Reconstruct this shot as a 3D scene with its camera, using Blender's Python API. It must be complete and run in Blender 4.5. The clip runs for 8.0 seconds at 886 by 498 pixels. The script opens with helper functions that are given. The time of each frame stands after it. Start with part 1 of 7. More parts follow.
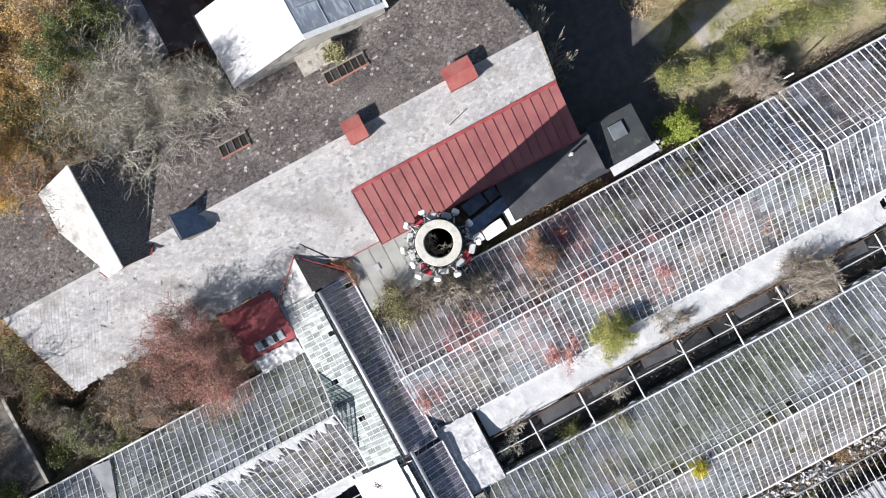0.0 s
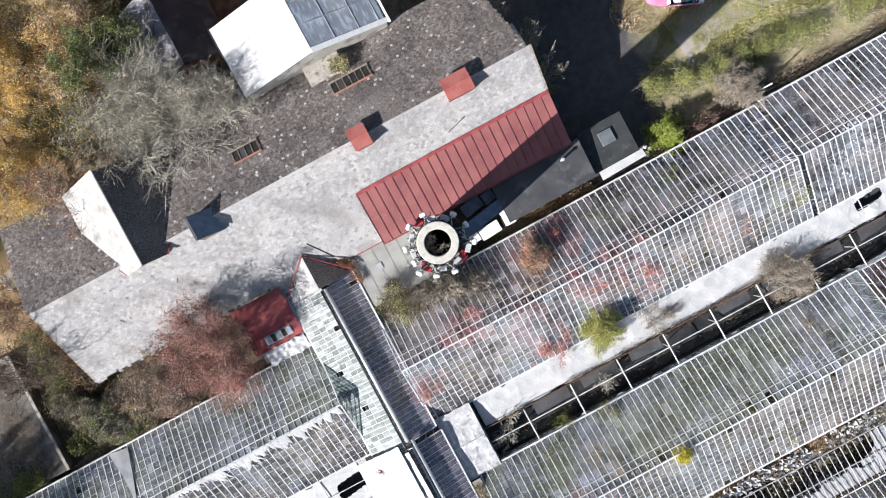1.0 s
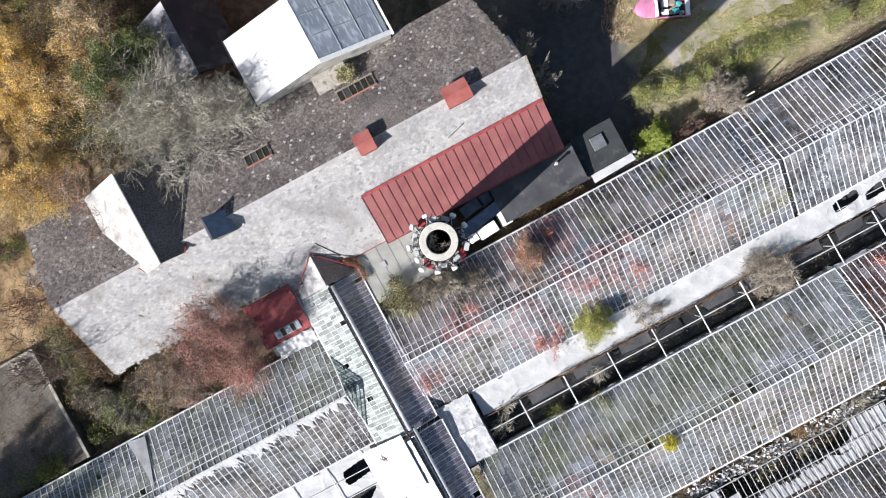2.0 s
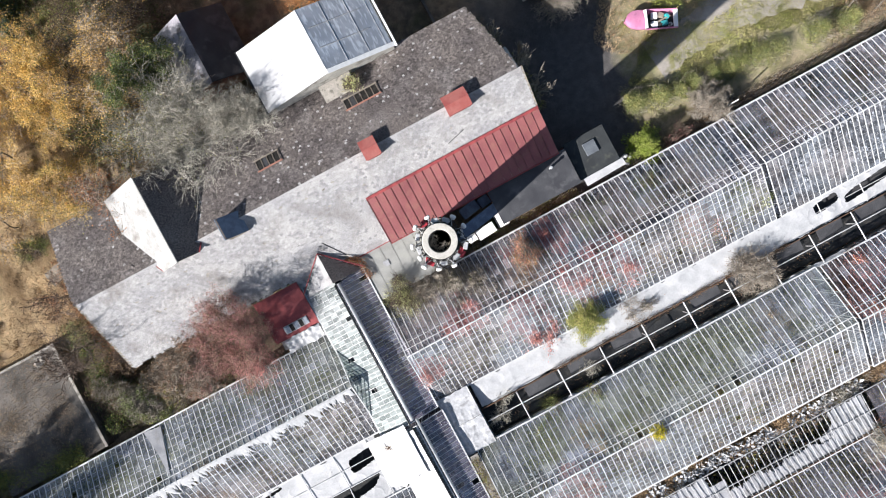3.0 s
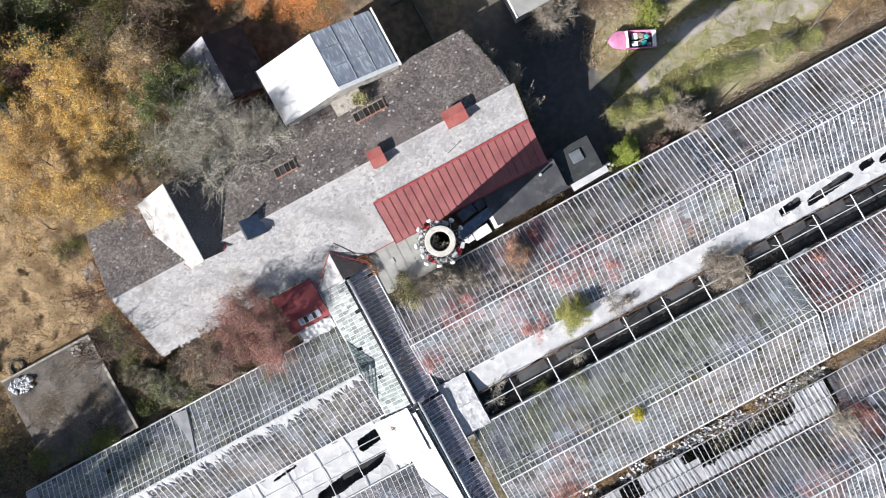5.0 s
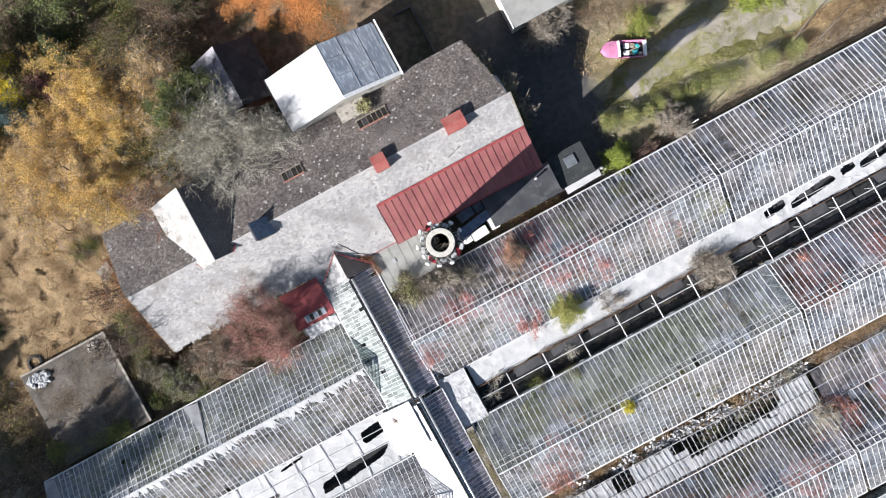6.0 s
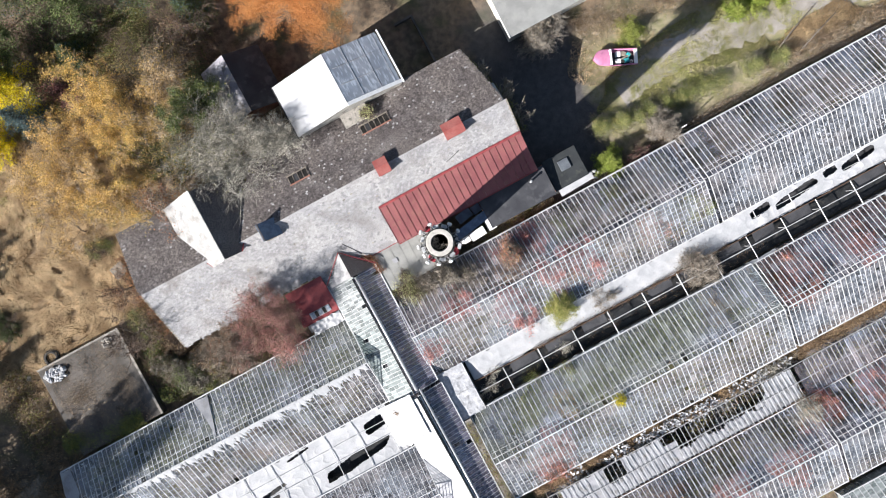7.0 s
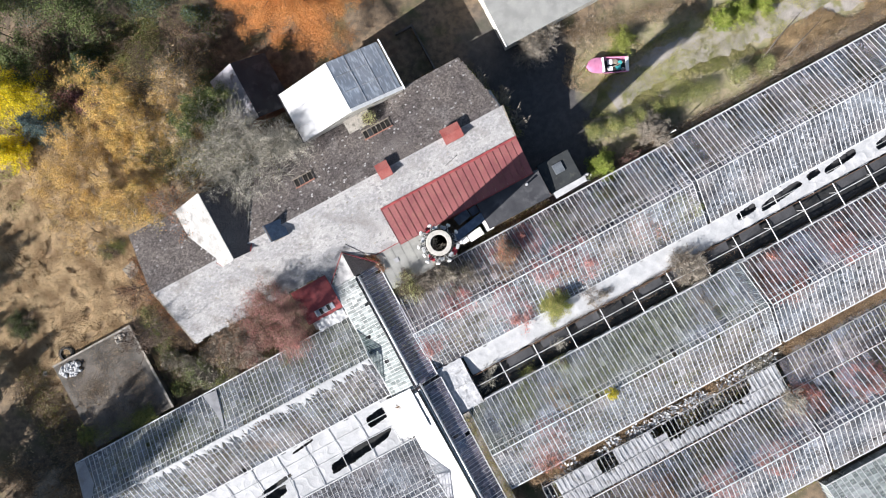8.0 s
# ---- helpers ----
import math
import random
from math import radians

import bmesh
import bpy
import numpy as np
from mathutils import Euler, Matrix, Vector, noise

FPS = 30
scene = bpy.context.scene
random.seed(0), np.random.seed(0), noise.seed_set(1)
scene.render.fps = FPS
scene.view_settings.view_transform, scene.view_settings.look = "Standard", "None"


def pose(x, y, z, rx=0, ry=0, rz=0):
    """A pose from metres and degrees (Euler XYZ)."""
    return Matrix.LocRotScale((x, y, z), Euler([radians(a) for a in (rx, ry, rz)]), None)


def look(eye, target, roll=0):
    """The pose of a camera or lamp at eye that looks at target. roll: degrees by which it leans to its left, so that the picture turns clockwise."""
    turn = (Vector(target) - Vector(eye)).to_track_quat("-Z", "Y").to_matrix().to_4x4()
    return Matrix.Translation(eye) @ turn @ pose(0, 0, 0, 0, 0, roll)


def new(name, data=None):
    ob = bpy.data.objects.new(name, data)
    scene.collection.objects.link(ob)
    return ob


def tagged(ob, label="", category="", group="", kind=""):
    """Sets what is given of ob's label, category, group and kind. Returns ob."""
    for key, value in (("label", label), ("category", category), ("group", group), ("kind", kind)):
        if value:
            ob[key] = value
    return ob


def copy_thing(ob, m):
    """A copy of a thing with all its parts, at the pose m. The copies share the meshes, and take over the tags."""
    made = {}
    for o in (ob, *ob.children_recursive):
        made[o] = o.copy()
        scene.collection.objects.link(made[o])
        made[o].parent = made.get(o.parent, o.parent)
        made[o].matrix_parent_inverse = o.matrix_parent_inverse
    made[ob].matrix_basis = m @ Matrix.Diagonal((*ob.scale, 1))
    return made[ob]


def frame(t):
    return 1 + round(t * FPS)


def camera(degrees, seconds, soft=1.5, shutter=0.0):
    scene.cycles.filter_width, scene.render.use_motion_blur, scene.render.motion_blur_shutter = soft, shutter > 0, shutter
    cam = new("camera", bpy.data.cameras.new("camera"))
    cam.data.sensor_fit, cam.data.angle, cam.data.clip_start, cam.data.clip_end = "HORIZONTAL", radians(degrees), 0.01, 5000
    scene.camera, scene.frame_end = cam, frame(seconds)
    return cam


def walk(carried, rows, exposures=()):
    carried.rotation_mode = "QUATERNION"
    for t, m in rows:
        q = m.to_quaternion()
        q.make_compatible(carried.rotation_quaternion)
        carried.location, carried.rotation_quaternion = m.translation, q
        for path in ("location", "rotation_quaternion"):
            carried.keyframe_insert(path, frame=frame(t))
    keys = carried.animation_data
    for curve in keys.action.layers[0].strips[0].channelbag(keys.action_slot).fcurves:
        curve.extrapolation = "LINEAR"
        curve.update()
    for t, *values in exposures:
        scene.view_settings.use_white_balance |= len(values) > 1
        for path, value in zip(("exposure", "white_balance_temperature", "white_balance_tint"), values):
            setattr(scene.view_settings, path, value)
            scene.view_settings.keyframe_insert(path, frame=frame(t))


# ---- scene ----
cam = camera(61.5, 8.0, soft=1.05)
METRES, EYE, TILT, LEAN, TURN = 26.0, 55.9, -90.6, 0.0, -28.3
ROWS = [
    (0.0, 0.0, 0.0, 0.0, 0.0, 0.0, -0.0),
    (0.5, 0.0012, -0.0623, -0.0009, -0.02, 0.01, -0.0),
    (1.0, 0.0018, -0.125, -0.0017, -0.03, 0.02, -0.01),
    (1.5, 0.0016, -0.1875, -0.0033, -0.03, 0.02, -0.01),
    (3.0, -0.0014, -0.3752, -0.0108, -0.04, 0.14, -0.01),
    (3.5, -0.0011, -0.438, -0.0124, -0.02, 0.14, -0.01),
    (4.0, -0.0018, -0.5006, -0.0143, -0.04, 0.16, -0.0),
    (4.5, -0.0014, -0.5631, -0.0154, -0.05, 0.17, -0.0),
    (6.0, -0.0034, -0.7491, -0.0106, -0.1, 0.11, 0.01),
    (6.5, -0.0026, -0.8115, -0.0117, -0.12, 0.12, 0.01),
    (7.0, -0.002, -0.8739, -0.0126, -0.12, 0.13, 0.02),
    (7.5, -0.0013, -0.9367, -0.0132, -0.13, 0.13, 0.04),
    (8.0, 0.0002, -0.9995, -0.0143, -0.13, 0.16, 0.05),
]
walk(cam, [(t, pose(0, 0, EYE, TILT, LEAN, TURN) @ pose(METRES * x, METRES * y, METRES * z, 90 + pitch, roll, yaw)) for t, x, y, z, yaw, pitch, roll in ROWS])

# ---- light ----
SUN_DIR, SUN_UP = 13.7, 31.0          # way of the shadows from +x, height of the sun, degrees
world = bpy.data.worlds.new("world")
scene.world = world
world.use_nodes = True
sky = world.node_tree.nodes.new("ShaderNodeTexSky")
sky.sky_type, sky.sun_disc = "NISHITA", False
sky.sun_elevation = radians(SUN_UP)
sky.sun_rotation = radians((90 - SUN_DIR - 180) % 360)
back = world.node_tree.nodes["Background"]
back.inputs["Strength"].default_value = 0.055
world.node_tree.links.new(sky.outputs["Color"], back.inputs["Color"])
lamp = bpy.data.lights.new("sun", "SUN")
lamp.energy, lamp.angle, lamp.color = 5.0, radians(0.5), (1.0, 0.97, 0.955)
away = Vector((-math.cos(radians(SUN_DIR)) * math.cos(radians(SUN_UP)), -math.sin(radians(SUN_DIR)) * math.cos(radians(SUN_UP)), math.sin(radians(SUN_UP))))
new("sun", lamp).matrix_world = look(away * 120, (0, 0, 0))
scene.view_settings.exposure = 1.05


# ---- materials ----
def mat(name, a, b, scale=1.5, fine=30.0, rough=0.8, bump=0.25, metal=0.0, lo=0.38, hi=0.62, island=0.0, rnd=0.0, spec=0.4, stain=None, stain_scale=0.5, stain_lo=0.55, stain_hi=0.68, grain=0.25, stretch=(1, 1, 1), fleck=None):
    """Two colours mixed by a broad noise, a fine grain, a stain with a shape of its own, and a spread from piece to piece."""
    m = bpy.data.materials.new(name)
    m.use_nodes = True
    n, l = m.node_tree.nodes, m.node_tree.links
    bsdf = n["Principled BSDF"]
    geo = n.new("ShaderNodeNewGeometry")
    sc = n.new("ShaderNodeVectorMath")
    sc.operation = "MULTIPLY"
    sc.inputs[1].default_value = stretch
    l.new(geo.outputs["Position"], sc.inputs[0])

    def noise_tex(s, detail=4.0):
        t = n.new("ShaderNodeTexNoise")
        t.inputs["Scale"].default_value, t.inputs["Detail"].default_value = s, detail
        l.new(sc.outputs[0], t.inputs["Vector"])
        return t.outputs["Fac"]

    def ramp(x, x0, x1, y0=0.0, y1=1.0):
        r = n.new("ShaderNodeMapRange")
        for k, v in zip((1, 2, 3, 4), (x0, x1, y0, y1)):
            r.inputs[k].default_value = v
        l.new(x, r.inputs[0])
        return r.outputs[0]

    def mixed(fac, x, y, mode="MIX"):
        k = n.new("ShaderNodeMix")
        k.data_type, k.blend_type = "RGBA", mode
        if isinstance(fac, float):
            k.inputs[0].default_value = fac
        else:
            l.new(fac, k.inputs[0])
        for v, i in ((x, 6), (y, 7)):
            if isinstance(v, tuple):
                k.inputs[i].default_value = (*v, 1)
            else:
                l.new(v, k.inputs[i])
        return k.outputs[2]

    col = mixed(ramp(noise_tex(scale), lo, hi), a, b)
    if stain:
        col = mixed(ramp(noise_tex(stain_scale, 6.0), stain_lo, stain_hi), col, stain)
    if fleck:
        both, part_of = n.new("ShaderNodeMath"), n.new("ShaderNodeMath")
        both.operation, part_of.operation = "ADD", "FRACT"
        l.new(geo.outputs["Random Per Island"], both.inputs[0])
        l.new(n.new("ShaderNodeObjectInfo").outputs["Random"], both.inputs[1])
        l.new(both.outputs[0], part_of.inputs[0])
        col = mixed(ramp(part_of.outputs[0], 1 - fleck[1], 1 - fleck[1] * 0.5), col, fleck[0])
    grains = noise_tex(fine, 3.0)
    for source, amount in ((ramp(grains, 0.3, 0.7, 1 - grain, 1 + grain), grain), (None, island), (None, rnd)):
        if not amount:
            continue
        if source is None:
            if amount is island and island:
                value = geo.outputs["Random Per Island"]
            else:
                value = n.new("ShaderNodeObjectInfo").outputs["Random"]
            source = ramp(value, 0.0, 1.0, 1 - amount, 1 + amount)
        k = n.new("ShaderNodeVectorMath")
        k.operation = "SCALE"
        l.new(col, k.inputs[0])
        l.new(source, k.inputs["Scale"])
        col = k.outputs[0]
    l.new(col, bsdf.inputs["Base Color"])
    bsdf.inputs["Roughness"].default_value = rough
    bsdf.inputs["Metallic"].default_value = metal
    bsdf.inputs["Specular IOR Level"].default_value = spec
    if bump:
        bp = n.new("ShaderNodeBump")
        bp.inputs["Strength"].default_value, bp.inputs["Distance"].default_value = bump, 0.03
        l.new(grains, bp.inputs["Height"])
        l.new(bp.outputs[0], bsdf.inputs["Normal"])
    return m


def glass(name, tint, dirt, low, high, other=None, scale=0.3, streak=(3.0, 0.7, 0.7), soiled=0.07, rough=0.12, shiny=0.03):
    """Old greenhouse glass: a clear pane under patches and runs of dirt, with a share of panes that are soiled all over."""
    m = bpy.data.materials.new(name)
    m.use_nodes = True
    n, l = m.node_tree.nodes, m.node_tree.links
    n.remove(n["Principled BSDF"])
    geo, info = n.new("ShaderNodeNewGeometry"), n.new("ShaderNodeObjectInfo")

    def tex(s, detail, stretch=None):
        t = n.new("ShaderNodeTexNoise")
        t.inputs["Scale"].default_value, t.inputs["Detail"].default_value = s, detail
        where = geo.outputs["Position"]
        if stretch:
            k = n.new("ShaderNodeVectorMath")
            k.operation = "MULTIPLY"
            k.inputs[1].default_value = stretch
            l.new(where, k.inputs[0])
            where = k.outputs[0]
        l.new(where, t.inputs["Vector"])
        return t.outputs["Fac"]

    def ramp(x, x0, x1, y0, y1):
        r = n.new("ShaderNodeMapRange")
        for k, v in zip((1, 2, 3, 4), (x0, x1, y0, y1)):
            r.inputs[k].default_value = v
        l.new(x, r.inputs[0])
        return r.outputs[0]

    def calc(kind, x, y):
        k = n.new("ShaderNodeMath")
        k.operation = kind
        for v, q in ((x, 0), (y, 1)):
            if isinstance(v, float):
                k.inputs[q].default_value = v
            else:
                l.new(v, k.inputs[q])
        return k.outputs[0]

    piece_random = calc("FRACT", calc("ADD", geo.outputs["Random Per Island"], info.outputs["Random"]), 0.0)
    runs = ramp(tex(1.6, 4.0, streak), 0.50, 0.68, 0.0, 1.0)
    amount = calc("ADD", ramp(tex(scale, 4.0), 0.42, 0.66, low, high), calc("MULTIPLY", runs, high * 0.75))
    amount = calc("ADD", amount, ramp(piece_random, 1 - soiled, 1.0, 0.0, 0.12))
    amount = calc("MULTIPLY", amount, ramp(piece_random, 0.0, 0.8, 0.7, 1.3))
    tone = n.new("ShaderNodeMix")
    tone.data_type = "RGBA"
    l.new(ramp(tex(0.22, 3.0), 0.42, 0.58, 0.0, 1.0), tone.inputs[0])
    tone.inputs[6].default_value, tone.inputs[7].default_value = (*dirt, 1), (*(other or dirt), 1)
    clear, film, shine = n.new("ShaderNodeBsdfTransparent"), n.new("ShaderNodeBsdfDiffuse"), n.new("ShaderNodeBsdfGlossy")
    clear.inputs["Color"].default_value = (*tint, 1)
    l.new(tone.outputs[2], film.inputs["Color"])
    shine.inputs["Roughness"].default_value = rough
    facing = n.new("ShaderNodeLayerWeight")
    facing.inputs["Blend"].default_value = 0.5
    gloss = calc("ADD", calc("MULTIPLY", calc("POWER", facing.outputs["Facing"], 4.0), 0.5), shiny)
    mix1, mix2 = n.new("ShaderNodeMixShader"), n.new("ShaderNodeMixShader")
    for k, fac, x, y in ((mix1, amount, clear, film), (mix2, gloss, mix1, shine)):
        l.new(fac, k.inputs[0])
        l.new(x.outputs[0], k.inputs[1])
        l.new(y.outputs[0], k.inputs[2])
    l.new(mix2.outputs[0], n["Material Output"].inputs["Surface"])
    return m


M_SLATE = mat("slate_light", (0.38, 0.37, 0.365), (0.32, 0.315, 0.32), 0.5, 14, 0.8, 0.3, island=0.07, rnd=0.07, stain=(0.19, 0.175, 0.165), stain_scale=0.55, stain_lo=0.50, stain_hi=0.76, grain=0.3, fleck=((0.24, 0.235, 0.24), 0.16))
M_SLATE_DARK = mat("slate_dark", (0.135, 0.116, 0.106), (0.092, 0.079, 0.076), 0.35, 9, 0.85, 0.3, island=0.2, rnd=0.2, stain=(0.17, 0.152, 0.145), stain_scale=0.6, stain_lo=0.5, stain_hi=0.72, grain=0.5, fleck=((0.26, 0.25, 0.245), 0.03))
# lit tone of the slates, for the sunny slope of the cross gable
M_SLATE_SUNNY = mat("slate_sunny_slope", (0.37, 0.365, 0.355), (0.30, 0.295, 0.285), 0.6, 12, 0.75, 0.25, island=0.10, stain=(0.17, 0.155, 0.14), stain_scale=0.8, stain_lo=0.52, stain_hi=0.74, grain=0.15)
# lilac tone puts the trees' shadow into the slate colour
M_SLATE_SHADE = mat("slate_tree_shade", (0.34, 0.33, 0.36), (0.27, 0.26, 0.285), 0.8, 12, 0.85, 0.3, stain=(0.10, 0.085, 0.075), stain_scale=1.0, grain=0.3)
M_FILM_GREY = mat("milky_film", (0.36, 0.36, 0.375), (0.26, 0.265, 0.28), 0.8, 9, 0.5, 0.3, stain=(0.22, 0.21, 0.20), stain_scale=1.1, stain_lo=0.52, stain_hi=0.72, grain=0.12)
M_FILM_PORCH = mat("wrinkled_film", (0.50, 0.50, 0.51), (0.38, 0.385, 0.40), 1.6, 5, 0.4, 0.7, stain=(0.25, 0.25, 0.255), stain_scale=2.0, stain_lo=0.52, stain_hi=0.7, grain=0.16)
M_RED_ROOF = mat("red_sheet", (0.255, 0.088, 0.088), (0.20, 0.064, 0.068), 0.6, 25, 0.6, 0.15, rnd=0.09, stain=(0.25, 0.11, 0.09), stain_scale=2.4, stain_lo=0.5, stain_hi=0.75, grain=0.2)
M_RED_TRIM = mat("red_trim", (0.30, 0.06, 0.06), (0.20, 0.04, 0.045), 2, 30, 0.6)
M_RED_BRICKISH = mat("red_felt", (0.27, 0.068, 0.06), (0.31, 0.105, 0.09), 1.4, 30, 0.85, grain=0.2)
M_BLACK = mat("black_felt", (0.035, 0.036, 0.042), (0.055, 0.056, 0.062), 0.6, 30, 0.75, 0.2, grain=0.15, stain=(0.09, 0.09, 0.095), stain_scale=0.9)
M_GREY_ROOF = mat("grey_felt", (0.29, 0.29, 0.275), (0.23, 0.23, 0.22), 0.8, 25, 0.85, 0.2, stain=(0.30, 0.30, 0.28), stain_scale=1.1, grain=0.15)
# felt made darker to carry the shadow that lies on the annex
M_ANNEX_SHADE = mat("annex_felt_shade_dark", (0.036, 0.04, 0.042), (0.025, 0.028, 0.03), 1.0, 25, 0.85, 0.3, stain=(0.06, 0.062, 0.055), stain_scale=1.4)
M_CONCRETE = mat("concrete", (0.36, 0.33, 0.29), (0.27, 0.25, 0.22), 2.5, 30, 0.9, 0.4, stain=(0.15, 0.14, 0.12), stain_scale=3.0)
M_SLAB = mat("old_concrete", (0.145, 0.13, 0.115), (0.075, 0.069, 0.062), 0.5, 18, 0.95, 0.5, stain=(0.06, 0.05, 0.04), stain_scale=0.6, grain=0.4)
M_RIM = mat("pale_concrete", (0.50, 0.475, 0.43), (0.42, 0.40, 0.36), 4, 40, 0.9, 0.4, stain=(0.26, 0.24, 0.2), stain_scale=4.0, stain_lo=0.6, stain_hi=0.75)
M_BRICK = mat("brick", (0.24, 0.11, 0.08), (0.30, 0.15, 0.11), 3, 40, 0.9, 0.4)
M_PLASTER = mat("plaster", (0.55, 0.53, 0.48), (0.42, 0.40, 0.36), 0.8, 30, 0.9, 0.2, stain=(0.25, 0.23, 0.2), stain_scale=1.0)
M_SHEET_WHITE = mat("white_sheet_metal", (0.47, 0.47, 0.475), (0.41, 0.41, 0.42), 0.6, 20, 0.5, 0.05, grain=0.06)
# soot, and the shade inside roof holes and open panes as colour
M_SOOT_AND_HOLES = mat("soot_and_dark_openings", (0.012, 0.011, 0.01), (0.03, 0.027, 0.024), 3, 20, 0.95)
M_FILM = mat("plastic_film", (0.48, 0.48, 0.488), (0.40, 0.405, 0.413), 0.9, 7, 0.45, 0.5, stain=(0.45, 0.44, 0.42), stain_scale=1.6, stain_lo=0.62, stain_hi=0.8, grain=0.08)
M_BAR = mat("white_painted_bar", (0.60, 0.61, 0.615), (0.48, 0.48, 0.48), 1.5, 12, 0.55, 0.1, rnd=0.12, stain=(0.30, 0.28, 0.25), stain_scale=1.2, stain_lo=0.62, stain_hi=0.75, grain=0.12)
M_BAR_DULL = mat("weathered_bar", (0.42, 0.42, 0.42), (0.30, 0.30, 0.30), 1.5, 12, 0.6, 0.1, grain=0.15)
M_RUST = mat("rusty_iron", (0.14, 0.075, 0.045), (0.08, 0.05, 0.035), 3, 25, 0.85, 0.3)
M_METAL = mat("galvanised", (0.58, 0.59, 0.60), (0.48, 0.49, 0.50), 2, 20, 0.35, 0.1, metal=0.35, grain=0.1)
M_DARK_METAL = mat("dark_metal", (0.03, 0.03, 0.033), (0.05, 0.05, 0.05), 3, 20, 0.5, 0.1, metal=0.3)
M_WHITE = mat("white_paint", (0.80, 0.80, 0.79), (0.72, 0.72, 0.71), 3, 20, 0.4, 0.03, grain=0.05)
M_RED = mat("signal_red", (0.36, 0.035, 0.05), (0.27, 0.03, 0.04), 4, 20, 0.45, 0.05, grain=0.1)
# steel colour, and the blue of shade on dormer, units and bridge deck
M_STEEL_SHADE_BLUE = mat("steel_and_shade_blue", (0.14, 0.19, 0.26), (0.10, 0.13, 0.19), 2, 20, 0.5, 0.1)
M_PINK = mat("pink_gelcoat", (0.60, 0.24, 0.38), (0.52, 0.19, 0.32), 1.5, 20, 0.35, 0.05, stain=(0.36, 0.13, 0.22), stain_scale=2, grain=0.07)
M_TEAL = mat("teal_plastic", (0.03, 0.36, 0.36), (0.05, 0.28, 0.30), 3, 20, 0.5, 0.05)
M_RUBBER = mat("rubber", (0.02, 0.02, 0.02), (0.035, 0.033, 0.03), 4, 30, 0.85, 0.2)
M_WOOD = mat("grey_wood", (0.28, 0.24, 0.19), (0.19, 0.165, 0.135), 2, 25, 0.85, 0.3)
M_PIT = mat("black_pond_liner", (0.016, 0.017, 0.018), (0.032, 0.033, 0.034), 0.8, 8, 0.4, 0.5, grain=0.4, stain=(0.06, 0.055, 0.05), stain_scale=1.8)
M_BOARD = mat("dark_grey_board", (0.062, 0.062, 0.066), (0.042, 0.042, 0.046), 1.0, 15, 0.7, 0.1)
M_ROOF_HATCH = mat("blue_grey_sheet", (0.13, 0.145, 0.16), (0.10, 0.11, 0.125), 1.5, 15, 0.5, 0.1)
M_GUTTER = mat("mossy_gutter", (0.24, 0.22, 0.20), (0.15, 0.14, 0.11), 1.1, 12, 0.95, 0.6, stain=(0.12, 0.12, 0.05), stain_scale=1.2, grain=0.4)
M_SOIL = mat("greenhouse_soil", (0.035, 0.04, 0.05), (0.24, 0.24, 0.25), 2.2, 9, 0.95, 0.5, lo=0.44, hi=0.58, stain=(0.025, 0.03, 0.035), stain_scale=0.35, stain_lo=0.48, stain_hi=0.58, grain=0.7)
M_SHARD = mat("broken_panes", (0.50, 0.53, 0.57), (0.26, 0.28, 0.31), 1.2, 10, 0.5, 0.1, island=0.6, grain=0.2)
ACROSS = (0.7, 3.0, 0.7)              # runs of dirt on slopes that fall along x
M_GLASS = glass("greenhouse_glass", (0.98, 0.98, 1.0), (0.48, 0.54, 0.66), 0.01, 0.11, (0.64, 0.57, 0.58))
M_GLASS_S = glass("greenhouse_glass_dusty", (0.98, 0.98, 0.99), (0.65, 0.61, 0.61), 0.04, 0.16, (0.53, 0.57, 0.62))
M_GLASS_G = glass("algae_glass", (0.96, 0.985, 0.975), (0.58, 0.59, 0.51), 0.05, 0.15, (0.52, 0.54, 0.62))
M_GLASS_P = glass("mauve_glass", (0.97, 0.95, 0.98), (0.58, 0.54, 0.64), 0.08, 0.24, (0.50, 0.55, 0.66), streak=ACROSS)
M_GLASS_W = glass("limewashed_glass", (0.85, 0.90, 0.88), (0.35, 0.385, 0.38), 0.42, 0.62, (0.38, 0.40, 0.40), streak=ACROSS, soiled=0.3, rough=0.08, shiny=0.002)
# pale film patches and runs here imitate streaks of reflected sky
M_GLASS_B = glass("sheet_glazing_sky_streaks", (0.62, 0.70, 0.78), (0.46, 0.51, 0.58), 0.45, 0.62, (0.52, 0.55, 0.60), scale=0.6, soiled=0.0)

M_BARK = mat("bark", (0.13, 0.105, 0.08), (0.20, 0.17, 0.135), 4, 25, 0.95, 0.5)
M_TWIG_GREY = mat("grey_twigs", (0.34, 0.30, 0.25), (0.22, 0.19, 0.155), 2, 20, 0.9, 0.2, island=0.25)
M_LIMB = mat("pale_limbs", (0.46, 0.43, 0.37), (0.32, 0.29, 0.24), 3, 20, 0.9, 0.3)
M_TWIG_PALE = mat("pale_grey_twigs", (0.43, 0.405, 0.345), (0.265, 0.245, 0.205), 2, 20, 0.9, 0.2, island=0.25)
M_TWIG_BROWN = mat("brown_twigs", (0.15, 0.105, 0.08), (0.10, 0.075, 0.06), 2, 20, 0.9, 0.2, island=0.25)


